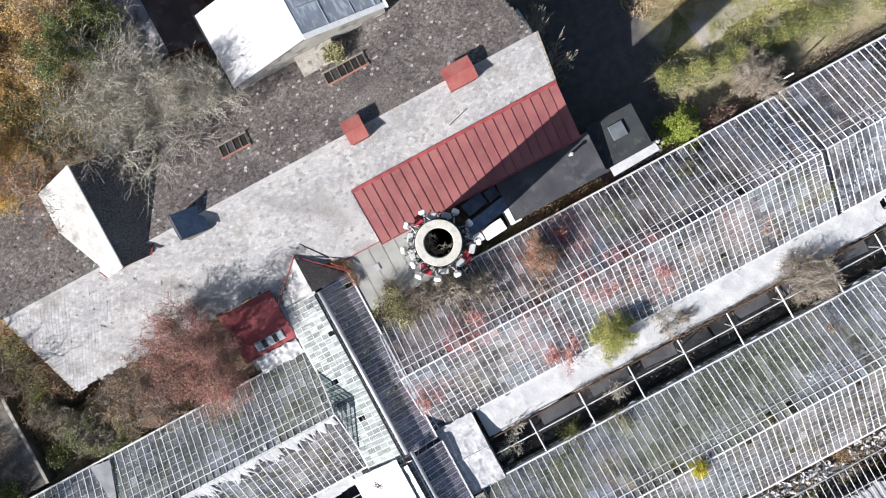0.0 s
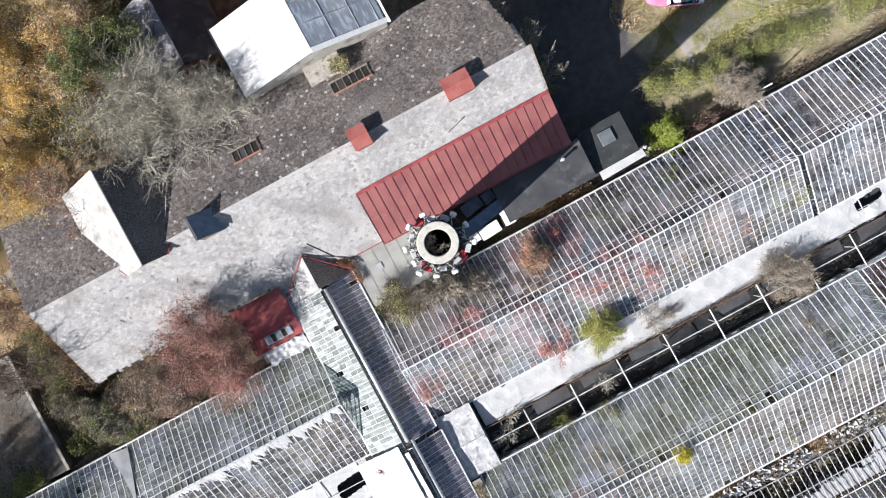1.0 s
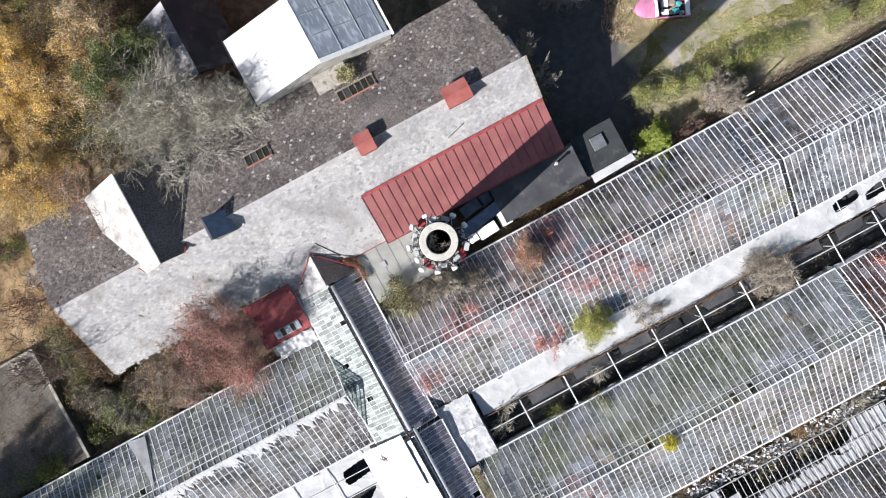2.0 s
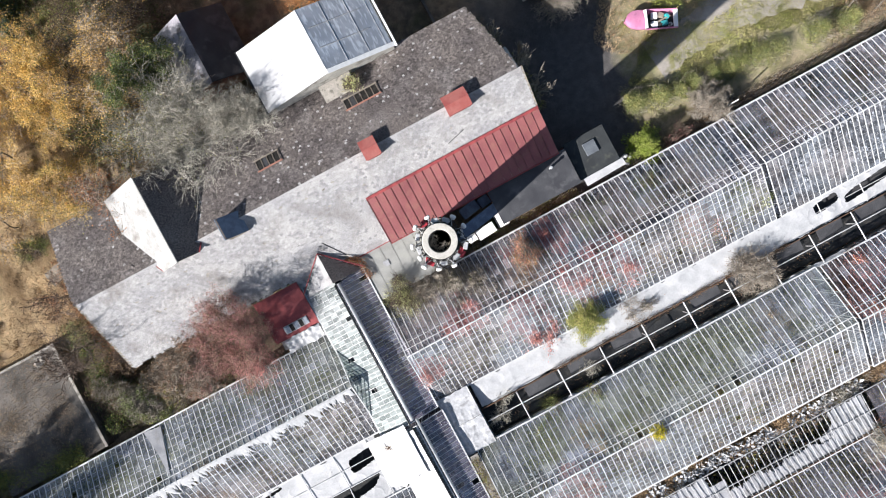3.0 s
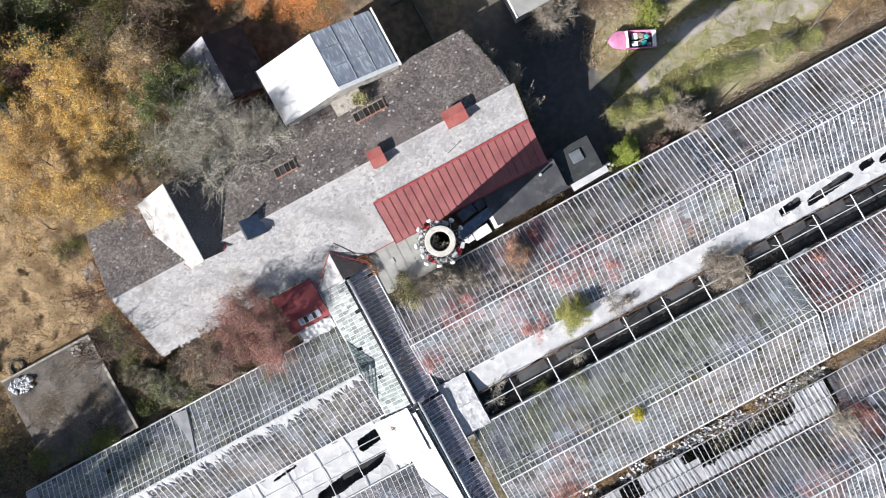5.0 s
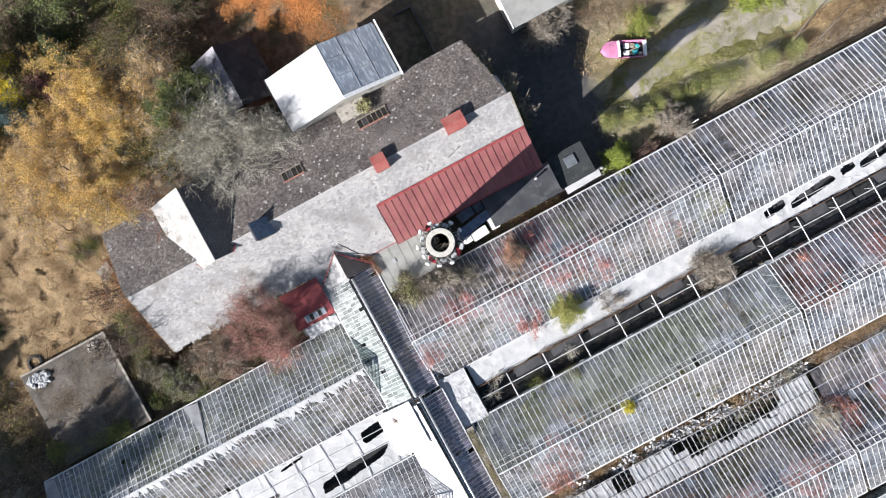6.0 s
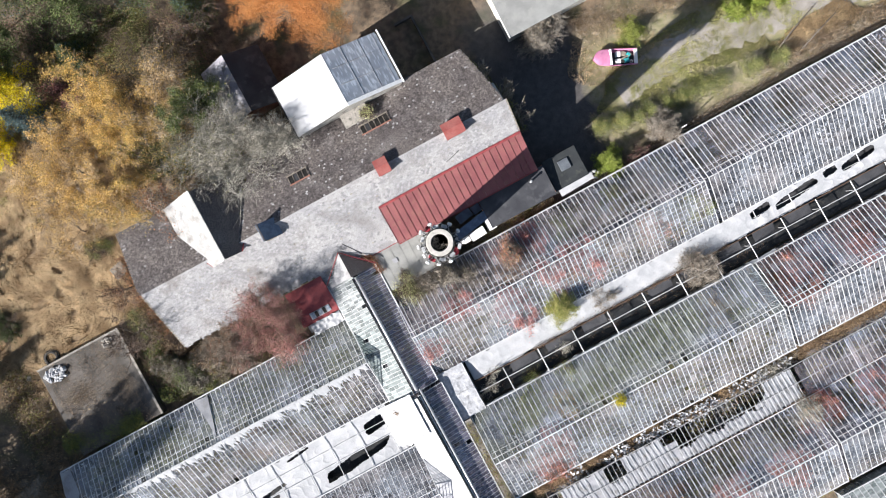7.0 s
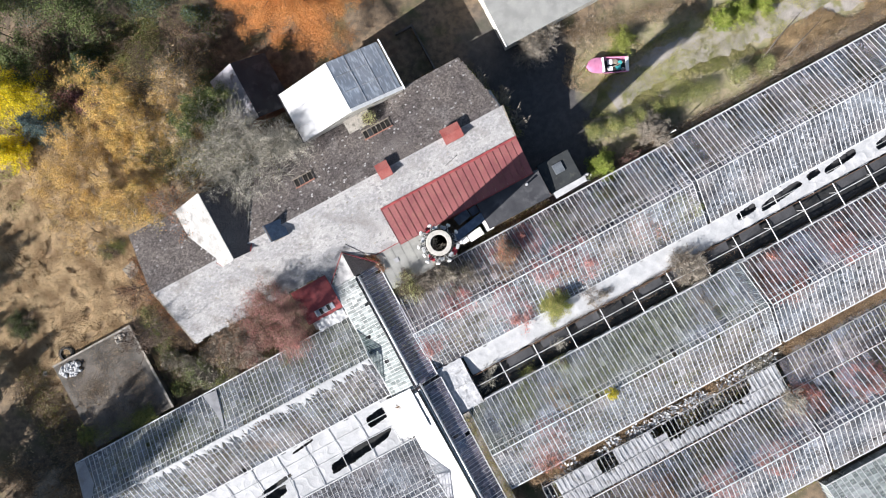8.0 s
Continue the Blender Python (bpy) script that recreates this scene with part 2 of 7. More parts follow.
def leaf(name, a, b, scale=0.8, island=0.4):
    m = mat(name, a, b, scale, 8, 0.65, 0.0, island=island, grain=0.15, spec=0.25)
    n, l = m.node_tree.nodes, m.node_tree.links
    tr, mx, pr = n.new("ShaderNodeBsdfTranslucent"), n.new("ShaderNodeMixShader"), n["Principled BSDF"]
    l.new(pr.inputs["Base Color"].links[0].from_socket, tr.inputs["Color"])
    mx.inputs[0].default_value = 0.28
    l.new(pr.outputs[0], mx.inputs[1])
    l.new(tr.outputs[0], mx.inputs[2])
    l.new(mx.outputs[0], n["Material Output"].inputs["Surface"])
    return m


L_GOLD = leaf("golden_leaves", (0.74, 0.50, 0.15), (0.54, 0.36, 0.14))
L_YELLOW = leaf("yellow_leaves", (0.78, 0.64, 0.02), (0.62, 0.52, 0.03))
L_ORANGE = leaf("orange_needles", (0.64, 0.31, 0.11), (0.48, 0.21, 0.07), 0.5, 0.3)
L_PINK = leaf("faded_red_leaves", (0.76, 0.33, 0.28), (0.60, 0.26, 0.21))
L_AMBER = leaf("amber_leaves", (0.66, 0.33, 0.13), (0.52, 0.27, 0.12))
L_MID = leaf("mid_green_leaves", (0.17, 0.22, 0.07), (0.22, 0.26, 0.10))
L_RED = leaf("dull_red_leaves", (0.42, 0.19, 0.185), (0.30, 0.145, 0.135), 0.6)
L_TAN = leaf("tan_leaves", (0.36, 0.25, 0.165), (0.26, 0.18, 0.12), 0.7)
L_BROWN = leaf("brown_leaves", (0.27, 0.175, 0.105), (0.17, 0.12, 0.08), 0.7)
L_CRIMSON = leaf("crimson_leaves", (0.48, 0.09, 0.09), (0.36, 0.08, 0.075))
L_RUSSET = leaf("russet_leaves", (0.48, 0.20, 0.08), (0.36, 0.14, 0.07))
L_GREEN = leaf("dark_green_leaves", (0.07, 0.095, 0.035), (0.11, 0.14, 0.05))
L_FIR = leaf("bright_conifer", (0.21, 0.27, 0.045), (0.30, 0.33, 0.08))
L_OLIVE = leaf("olive_leaves", (0.30, 0.29, 0.08), (0.20, 0.21, 0.06))
L_LIME = leaf("lime_leaves", (0.68, 0.68, 0.34), (0.52, 0.53, 0.25))
L_HEDGE = leaf("hedge_leaves", (0.48, 0.43, 0.17), (0.25, 0.26, 0.09), 1.2)
L_BLUE = leaf("blue_needles", (0.10, 0.15, 0.16), (0.07, 0.11, 0.11))
L_STRAW = leaf("straw", (0.64, 0.49, 0.30), (0.36, 0.25, 0.14), 0.5, 0.3)
L_RUST = leaf("rusty_dead_grass", (0.47, 0.345, 0.20), (0.34, 0.24, 0.135), 0.5, 0.3)
L_GRASS = leaf("grass", (0.32, 0.33, 0.11), (0.42, 0.38, 0.18), 0.6, 0.3)


def ground_material():
    """Leaf litter, straw meadow, turf and trodden gravel, each in its stretch of the plan, with ragged borders; the
    yard gravel is darkened for the barn's shadow.
    """
    m = bpy.data.materials.new("ground")
    m.use_nodes = True
    n, l = m.node_tree.nodes, m.node_tree.links
    geo = n.new("ShaderNodeNewGeometry")

    def tex(s, detail=5.0, out="Fac"):
        t = n.new("ShaderNodeTexNoise")
        t.inputs["Scale"].default_value, t.inputs["Detail"].default_value = s, detail
        l.new(geo.outputs["Position"], t.inputs["Vector"])
        return t.outputs[out]

    def ramp(x, x0, x1, y0=0.0, y1=1.0):
        r = n.new("ShaderNodeMapRange")
        for k, v in zip((1, 2, 3, 4), (x0, x1, y0, y1)):
            r.inputs[k].default_value = v
        l.new(x, r.inputs[0])
        return r.outputs[0]

    def mixed(fac, x, y):
        k = n.new("ShaderNodeMix")
        k.data_type = "RGBA"
        l.new(fac, k.inputs[0])
        for v, i in ((x, 6), (y, 7)):
            if isinstance(v, tuple):
                k.inputs[i].default_value = (*v, 1)
            else:
                l.new(v, k.inputs[i])
        return k.outputs[2]

    wob = n.new("ShaderNodeVectorMath")
    wob.operation = "MULTIPLY_ADD"
    l.new(tex(0.25, 6.0, "Color"), wob.inputs[0])
    wob.inputs[1].default_value = (7, 7, 0)
    shift = n.new("ShaderNodeVectorMath")
    shift.operation = "SUBTRACT"
    l.new(geo.outputs["Position"], shift.inputs[0])
    shift.inputs[1].default_value = (3.5, 3.5, 0)
    l.new(shift.outputs[0], wob.inputs[2])

    def zone(cx, cy, rx, ry, soft=0.25):
        d = n.new("ShaderNodeVectorMath")
        d.operation = "SUBTRACT"
        l.new(wob.outputs[0], d.inputs[0])
        d.inputs[1].default_value = (cx, cy, 0)
        q = n.new("ShaderNodeVectorMath")
        q.operation = "MULTIPLY"
        l.new(d.outputs[0], q.inputs[0])
        q.inputs[1].default_value = (1 / rx, 1 / ry, 0)
        k = n.new("ShaderNodeVectorMath")
        k.operation = "LENGTH"
        l.new(q.outputs[0], k.inputs[0])
        return ramp(k.outputs["Value"], 1 + soft, 1 - soft)

    coarse, mid, fine = tex(0.3), tex(1.6), tex(14, 4.0)
    litter = mixed(ramp(mid, 0.4, 0.62), (0.20, 0.145, 0.095), (0.11, 0.085, 0.06))
    litter = mixed(ramp(coarse, 0.5, 0.66), litter, (0.085, 0.085, 0.04))
    straw = mixed(ramp(mid, 0.38, 0.64), (0.34, 0.245, 0.14), (0.20, 0.14, 0.085))
    turf = mixed(ramp(mid, 0.4, 0.62), (0.32, 0.28, 0.18), (0.23, 0.215, 0.11))
    # gravel tone lowered: the barn's shadow on the yard is in this colour
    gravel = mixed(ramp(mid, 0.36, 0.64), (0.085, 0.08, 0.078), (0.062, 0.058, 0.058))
    col = mixed(zone(-38, 17, 15, 14), litter, straw)
    col = mixed(zone(38, 6, 26, 7, 0.2), col, turf)
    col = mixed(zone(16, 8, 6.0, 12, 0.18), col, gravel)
    dark = n.new("ShaderNodeVectorMath")
    dark.operation = "SCALE"
    l.new(col, dark.inputs[0])
    l.new(ramp(fine, 0.3, 0.7, 0.65, 1.35), dark.inputs["Scale"])
    bsdf = n["Principled BSDF"]
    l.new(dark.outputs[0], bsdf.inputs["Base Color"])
    bsdf.inputs["Roughness"].default_value = 0.95
    bp = n.new("ShaderNodeBump")
    bp.inputs["Strength"].default_value, bp.inputs["Distance"].default_value = 0.6, 0.08
    l.new(fine, bp.inputs["Height"])
    l.new(bp.outputs[0], bsdf.inputs["Normal"])
    return m


# ---- mesh tools ----
class Geo:
    """Collects boxes, plates and tubes into one mesh."""

    def __init__(self):
        self.v, self.f = [], []

    def add(self, verts, faces):
        k = len(self.v)
        self.v += [tuple(p) for p in verts]
        self.f += [tuple(i + k for i in q) for q in faces]
        return self

    def box(self, x0, y0, z0, x1, y1, z1, m=None):
        p = [Vector((x, y, z)) for z in (z0, z1) for x, y in ((x0, y0), (x1, y0), (x1, y1), (x0, y1))]
        if m:
            p = [m @ q for q in p]
        return self.add(p, [(3, 2, 1, 0), (4, 5, 6, 7), (0, 1, 5, 4), (1, 2, 6, 5), (2, 3, 7, 6), (3, 0, 4, 7)])

    def bevel_box(self, x0, y0, z0, x1, y1, z1, b, m=None):
        """A box with its upright edges and its top edge cut off."""
        def ring(z, i):
            a0, a1, c0, c1, k = x0 + i, x1 - i, y0 + i, y1 - i, b
            return [(a0 + k, c0, z), (a1 - k, c0, z), (a1, c0 + k, z), (a1, c1 - k, z), (a1 - k, c1, z), (a0 + k, c1, z), (a0, c1 - k, z), (a0, c0 + k, z)]
        p = [Vector(q) for q in ring(z0, 0) + ring(z1 - b, 0) + ring(z1, b * 0.7)]
        if m:
            p = [m @ q for q in p]
        f = [tuple(range(7, -1, -1)), tuple(range(16, 24))]
        for s in (0, 8):
            f += [(s + i, s + (i + 1) % 8, s + 8 + (i + 1) % 8, s + 8 + i) for i in range(8)]
        return self.add(p, f)

    def plate(self, pts, thick):
        """A plate whose upper face has the given corners, thick downwards along its normal."""
        p = [Vector(q) for q in pts]
        nrm = (p[1] - p[0]).cross(p[2] - p[0]).normalized()
        if nrm.z < 0 or (abs(nrm.z) < 1e-6 and thick < 0):
            p.reverse()
            nrm = (p[1] - p[0]).cross(p[2] - p[0]).normalized()
        k = len(p)
        low = [q - nrm * thick for q in p]
        f = [tuple(range(k)), tuple(range(2 * k - 1, k - 1, -1))]
        f += [(i, i + k, (i + 1) % k + k, (i + 1) % k) for i in range(k)]
        return self.add(p + low, f)

    def prism(self, poly, z0, z1):
        k = len(poly)
        p = [(x, y, z0) for x, y in poly] + [(x, y, z1) for x, y in poly]
        f = [tuple(range(k - 1, -1, -1)), tuple(range(k, 2 * k))] + [(i, (i + 1) % k, (i + 1) % k + k, i + k) for i in range(k)]
        return self.add(p, f)

    def tube(self, a, b, r0, r1=None, n=8, caps=True):
        a, b = Vector(a), Vector(b)
        r1 = r0 if r1 is None else r1
        d = (b - a).normalized()
        x = d.orthogonal().normalized()
        y = d.cross(x)
        ring = [x * math.cos(6.28319 * i / n) + y * math.sin(6.28319 * i / n) for i in range(n)]
        f = [(i, (i + 1) % n, (i + 1) % n + n, i + n) for i in range(n)]
        if caps:
            f += [tuple(range(n - 1, -1, -1)), tuple(range(n, 2 * n))]
        return self.add([a + q * r0 for q in ring] + [b + q * r1 for q in ring], f)

    def lathe(self, profile, n=32, cx=0.0, cy=0.0):
        p, f, k = [], [], len(profile)
        for i in range(n):
            c, s = math.cos(6.28319 * i / n), math.sin(6.28319 * i / n)
            p += [(cx + r * c, cy + r * s, z) for r, z in profile]
        for i in range(n):
            j = (i + 1) % n
            f += [(i * k + q, j * k + q, j * k + q + 1, i * k + q + 1) for q in range(k - 1)]
        return self.add(p, f)

    def mesh(self, name, material, smooth=False):
        me = bpy.data.meshes.new(name)
        me.from_pydata([tuple(p) for p in self.v], [], self.f)
        me.materials.append(material)
        me.update()
        if smooth:
            me.shade_smooth()
        else:
            me.shade_flat()
        return me


def np_mesh(name, verts, faces, material, smooth=False):
    """A mesh from arrays: verts (n, 3), faces (m, k)."""
    me = bpy.data.meshes.new(name)
    k = faces.shape[1]
    me.vertices.add(len(verts))
    me.vertices.foreach_set("co", np.asarray(verts, dtype=np.float32).ravel())
    me.loops.add(faces.size)
    me.loops.foreach_set("vertex_index", np.asarray(faces, dtype=np.int32).ravel())
    me.polygons.add(len(faces))
    me.polygons.foreach_set("loop_start", np.arange(0, faces.size, k, dtype=np.int32))
    me.update(calc_edges=True)
    me.materials.append(material)
    if smooth:
        me.shade_smooth()
    else:
        me.shade_flat()
    return me


def thing(name, label, category, x=0.0, y=0.0, z=0.0, group="", kind=""):
    root = new(name)
    root.location = (x, y, z)
    root.empty_display_size = 0.3
    return tagged(root, label, category, group, kind)


def part(name, geo, material, parent, label="", kind="", smooth=False):
    """Links a Geo (or a ready mesh), given in world places, as one mesh under its thing or part."""
    me = geo.mesh(name, material, smooth) if isinstance(geo, Geo) else geo
    ob = new(name, me)
    ob.parent = parent
    ob.matrix_parent_inverse = Matrix.Translation(-parent.location)
    return tagged(ob, label, kind=kind)


def solo(name, geo, material, label, category, group="", kind="", smooth=False):
    me = geo.mesh(name, material, smooth) if isinstance(geo, Geo) else geo
    return tagged(new(name, me), label, category, group, kind)


def piece(name, me, parent, place, turn=None):
    """One of many alike pieces on a shared mesh."""
    ob = new(name, me)
    ob.parent = parent
    ob.matrix_parent_inverse = Matrix.Translation(-parent.location)
    ob.location = place
    if turn:
        ob.rotation_euler = turn
    return ob


# ---- ground ----
def build_ground():
    """One sheet to the horizon, close-meshed where it is seen."""
    inner = np.arange(-64, 72.1, 0.8)
    axis = np.concatenate([[-2500, -900, -350, -160, -95, -75], inner, [84, 110, 180, 380, 900, 2500]])
    gx, gy = np.meshgrid(axis, axis, indexing="ij")
    z = np.zeros_like(gx)
    for i in range(gx.shape[0]):
        for j in range(gx.shape[1]):
            z[i, j] = -0.06 + 0.10 * noise.noise((gx[i, j] * 0.35, gy[i, j] * 0.35, 1.0)) - 0.05
    k = len(axis)
    idx = np.arange(k * k).reshape(k, k)
    faces = np.stack([idx[:-1, :-1], idx[1:, :-1], idx[1:, 1:], idx[:-1, 1:]], -1).reshape(-1, 4)
    solo("ground", np_mesh("ground", np.stack([gx, gy, z], -1).reshape(-1, 3), faces, ground_material(), True), None,
         "trodden ground with dead leaves, straw grass and bare gravel", "ground", kind="structure")


build_ground()


def strip_sheet(pts, width, z, material, name, label, category, ripple=0.03, n_cross=6, seed=1):
    """A long ground strip along a line of points, slightly uneven, with ragged edges."""
    rng = np.random.default_rng(seed)
    line = []
    for (x0, y0), (x1, y1) in zip(pts[:-1], pts[1:]):
        m = max(2, int(math.hypot(x1 - x0, y1 - y0) / 0.6))
        line += [(x0 + (x1 - x0) * i / m, y0 + (y1 - y0) * i / m) for i in range(m)]
    line.append(pts[-1])
    v = []
    for i, (x, y) in enumerate(line):
        a, b = line[max(i - 1, 0)], line[min(i + 1, len(line) - 1)]
        d = Vector((b[0] - a[0], b[1] - a[1])).normalized()
        w = width * (1 + 0.12 * rng.normal())
        for j in range(n_cross + 1):
            s = (j / n_cross - 0.5) * w
            v.append((x - d.y * s, y + d.x * s, z + ripple * rng.random()))
    k = n_cross + 1
    idx = np.arange(len(line) * k).reshape(-1, k)
    faces = np.stack([idx[:-1, :-1], idx[1:, :-1], idx[1:, 1:], idx[:-1, 1:]], -1).reshape(-1, 4)
    return solo(name, np_mesh(name, np.array(v), faces, material, True), None, label, category, kind="structure")


M_GRAVEL = mat("gravel_track", (0.36, 0.325, 0.29), (0.28, 0.255, 0.225), 0.8, 20, 0.95, 0.5, stain=(0.20, 0.19, 0.09), stain_scale=0.7, stain_lo=0.53, stain_hi=0.66, grain=0.3)
strip_sheet([(23.8, 5.2), (31, 5.9), (39, 4.9), (49, 3.4), (64, 1.5)], 3.3, 0.0, M_GRAVEL, "road", "grey gravel track with worn wheel ruts and grass", "track", ripple=0.05, n_cross=9, seed=3)


# ---- greenhouses ----
def boxes_mesh(name, corners, steps, thick, material):
    """Many thin plates on one mesh: corner points (n, 3), two edge vectors, and the way of the thickness."""
    c = np.asarray(corners)
    a, b = np.asarray(steps[0]), np.asarray(steps[1])
    t = np.cross(a, b)
    t = t / np.linalg.norm(t)
    turned = t[2] < 0
    t = t * (-thick if turned else thick)
    v = np.stack([c, c + a, c + a + b, c + b, c + t, c + a + t, c + a + b + t, c + b + t], 1).reshape(-1, 3)
    f = np.array([(3, 2, 1, 0), (4, 5, 6, 7), (0, 1, 5, 4), (1, 2, 6, 5), (2, 3, 7, 6), (3, 0, 4, 7)])
    if turned:
        f = f[:, ::-1]
    faces = (np.arange(len(c))[:, None, None] * 8 + f[None]).reshape(-1, 4)
    return np_mesh(name, v, faces, material)


def greenhouse(label, a0, a1, b_top, b_low, b_ridge, z_eave, z_ridge, bay, rows, glazing, bar_mats, laps, axis="x", seed=1, missing=0.007, vents=True, near=(0.0, -4.0), floor=True, keep=None, bar_w=0.061, parts=300):
    """A glazed span with its ridge along one axis: low walls, glazing bars, panes, purlins, ridge and ridge vents."""
    rng = np.random.default_rng(seed)

    def at(a, b, z):
        return (a, b, z) if axis == "x" else (b, a, z)

    count = max(1, round((a1 - a0) / bay))
    bay = (a1 - a0) / count
    cx, cy = at((a0 + a1) / 2, b_ridge, 0)[:2]
    root = thing("greenhouse", label, "greenhouse", cx, cy, 0, "greenhouse range")
    lo, hi = min(b_top, b_low), max(b_top, b_low)

    def bx(name, p, q, material, text=""):
        p, q = at(*p), at(*q)
        return part(name, Geo().box(*[min(i, j) for i, j in zip(p, q)], *[max(i, j) for i, j in zip(p, q)]), material, root, text)

    if floor:
        bx("floor", (a0 + 0.1, lo + 0.1, -0.3), (a1 - 0.1, hi - 0.1, 0.05), M_SOIL, "dark soil floor with weeds")
    for side in (b_top, b_low):
        inner = 0.12 if side == lo else -0.12
        bx("low_wall", (a0, side, -0.3), (a1, side + inner, 0.6), M_SLAB, "low concrete wall")
        bx("eave_beam", (a0, side - inner * 0.9, z_eave - 0.1), (a1, side + inner * 0.2, z_eave + 0.03), M_BAR, "white eave gutter")
        g = Geo()
        for i in range(0, count + 1, 2):
            p, q = at(a0 + i * bay - 0.025, side + inner * 0.2, 0.6), at(a0 + i * bay + 0.025, side + inner * 0.8, z_eave - 0.1)
            g.box(*[min(i_, j_) for i_, j_ in zip(p, q)], *[max(i_, j_) for i_, j_ in zip(p, q)])
        part("wall_framing", g, M_BAR_DULL, root, kind="stuff")
        bx("side_glazing", (a0, side + inner * 0.45, 0.6), (a1, side + inner * 0.55, z_eave - 0.1), glazing[0])
    for a, inner in ((a0, 0.06), (a1, -0.06)):
        pts = [at(a, b_top, 0.6), at(a, b_ridge, 0.6), at(a, b_low, 0.6), at(a, b_low, z_eave - 0.05), at(a, b_ridge, z_ridge - 0.08), at(a, b_top, z_eave - 0.05)]
        g = Geo()
        off = Vector(at(inner * 0.2, 0, 0))
        g.add(pts + [Vector(p) + off for p in pts], [(0, 1, 4, 5), (1, 2, 3, 4), (6, 11, 10, 7), (7, 10, 9, 8)])
        part("gable_glazing", g, glazing[0], root)
        g = Geo()
        for k in range(9):
            b = b_top + (b_low - b_top) * k / 8
            z = z_eave + (z_ridge - z_eave) * (1 - abs(b - b_ridge) / max(abs(b_top - b_ridge), abs(b_low - b_ridge))) - 0.06
            g.tube(at(a, b, 0), at(a, b, z), 0.035, n=4)
        for b in (b_top, b_low):
            g.tube(at(a, b, z_eave), at(a, b_ridge, z_ridge), 0.055, n=4)
        part("gable_frame", g, M_BAR, root, "white gable frame")
    bx("ridge_beam", (a0, b_ridge - 0.055, z_ridge - 0.06), (a1, b_ridge + 0.055, z_ridge + 0.05), M_BAR, "white ridge beam")

    for k, b_e in enumerate((b_top, b_low)):
        run, drop = b_e - b_ridge, z_eave - z_ridge
        length = math.hypot(run, drop)
        up = Vector(at(0, -drop * (1 if run > 0 else -1), abs(run))).normalized()
        # glazing bars, one mesh shared by all of this slope
        g = Geo()
        w = bar_w / 2
        low_pt = Vector(at(0, run, drop))
        top_pt = Vector((0, 0, 0))
        side = Vector(at(w, 0, 0))
        g.add([low_pt - side, low_pt + side, top_pt + side, top_pt - side] + [p + up * 0.045 for p in (low_pt - side, low_pt + side, top_pt + side, top_pt - side)],
              [(3, 2, 1, 0), (4, 5, 6, 7), (0, 1, 5, 4), (1, 2, 6, 5), (2, 3, 7, 6), (3, 0, 4, 7)])
        me = g.mesh("glazing_bar", bar_mats[k])
        for i in range(count + 1):
            if 0 < i < count and rng.random() < 0.012:
                continue
            sag = rng.normal() * 0.006 if 0 < i < count else 0.0
            piece("glazing_bar", me, root, at(a0 + i * bay + rng.normal() * 0.008, b_ridge, z_ridge), (0, 0, sag))
        # panes
        n_rows = rows[k]
        da = at(bay - bar_w * 0.6, 0, 0)
        step = Vector(at(0, run / n_rows, drop / n_rows))
        corners = []
        for i in range(count):
            for j in range(n_rows):
                a_mid = a0 + (i + 0.5) * bay
                if rng.random() < missing * (2.0 if j == 0 or j == n_rows - 1 else 1.0) or (keep and not keep(a_mid, b_ridge + run * (j + 0.5) / n_rows)):
                    continue
                corners.append(Vector(at(a0 + i * bay + bar_w * 0.3, b_ridge, z_ridge)) + step * j + up * 0.018)
        corners.sort(key=lambda p: (p.x - near[0]) ** 2 + (p.y - near[1]) ** 2)
        n_part = min(parts // 2, len(corners))
        pane = boxes_mesh("pane", [(0, 0, 0)], (da, step * 0.995), 0.005, glazing[k])
        for p in corners[:n_part]:
            piece("pane", pane, root, p).visible_shadow = True
        if corners[n_part:]:
            part("glazing", boxes_mesh("glazing", [tuple(p) for p in corners[n_part:]], (da, step * 0.995), 0.005, glazing[k]), None, root, kind="stuff")
        # laps where pane meets pane, and purlins under the bars
        width, share = laps[k]
        seams = [tuple(Vector(at(a0 + i * bay + bar_w * 0.4, b_ridge, z_ridge)) + step * (j + rng.normal() * 0.03) + up * 0.026)
                 for j in range(1, n_rows) for i in range(count) if rng.random() < share * (0.55 + 0.9 * abs(noise.noise((i * 0.21, j * 0.5, seed + k))))]
        if seams:
            part("lap_putty", boxes_mesh("lap_putty", seams, (at(bay - bar_w * 0.8, 0, 0), step.normalized() * width), 0.008, bar_mats[k]), None, root, kind="stuff")
        for j in (0.25, 0.5, 0.75):
            c = Vector(at(a0, b_ridge + run * j, z_ridge + drop * j)) - up * 0.04
            part("purlin", Geo().tube(c, c + Vector(at(a1 - a0, 0, 0)), 0.022, n=4), M_BAR_DULL, root)
    if vents:
        run, drop = b_top - b_ridge, z_eave - z_ridge
        s = 0.62 / math.hypot(run, drop)
        b_v, z_v = b_ridge + run * s, z_ridge + drop * s + 0.07
        c = Vector(at(a0, b_v, z_v))
        part("vent_rail", Geo().tube(c, c + Vector(at(a1 - a0, 0, 0)), 0.04, n=4), M_BAR, root, "white ridge vent rail")
        s = 1.15 / math.hypot(run, drop)
        c = Vector(at(a0, b_ridge + run * s, z_ridge + drop * s + 0.055))
        part("lower_vent_rail", Geo().tube(c, c + Vector(at(a1 - a0, 0, 0)), 0.024, n=4), M_BAR, root)
        g = Geo()
        for i in range(count + 1):
            g.tube(at(a0 + i * bay, b_v, z_v), at(a0 + i * bay, b_ridge, z_ridge + 0.08), 0.022, n=4)
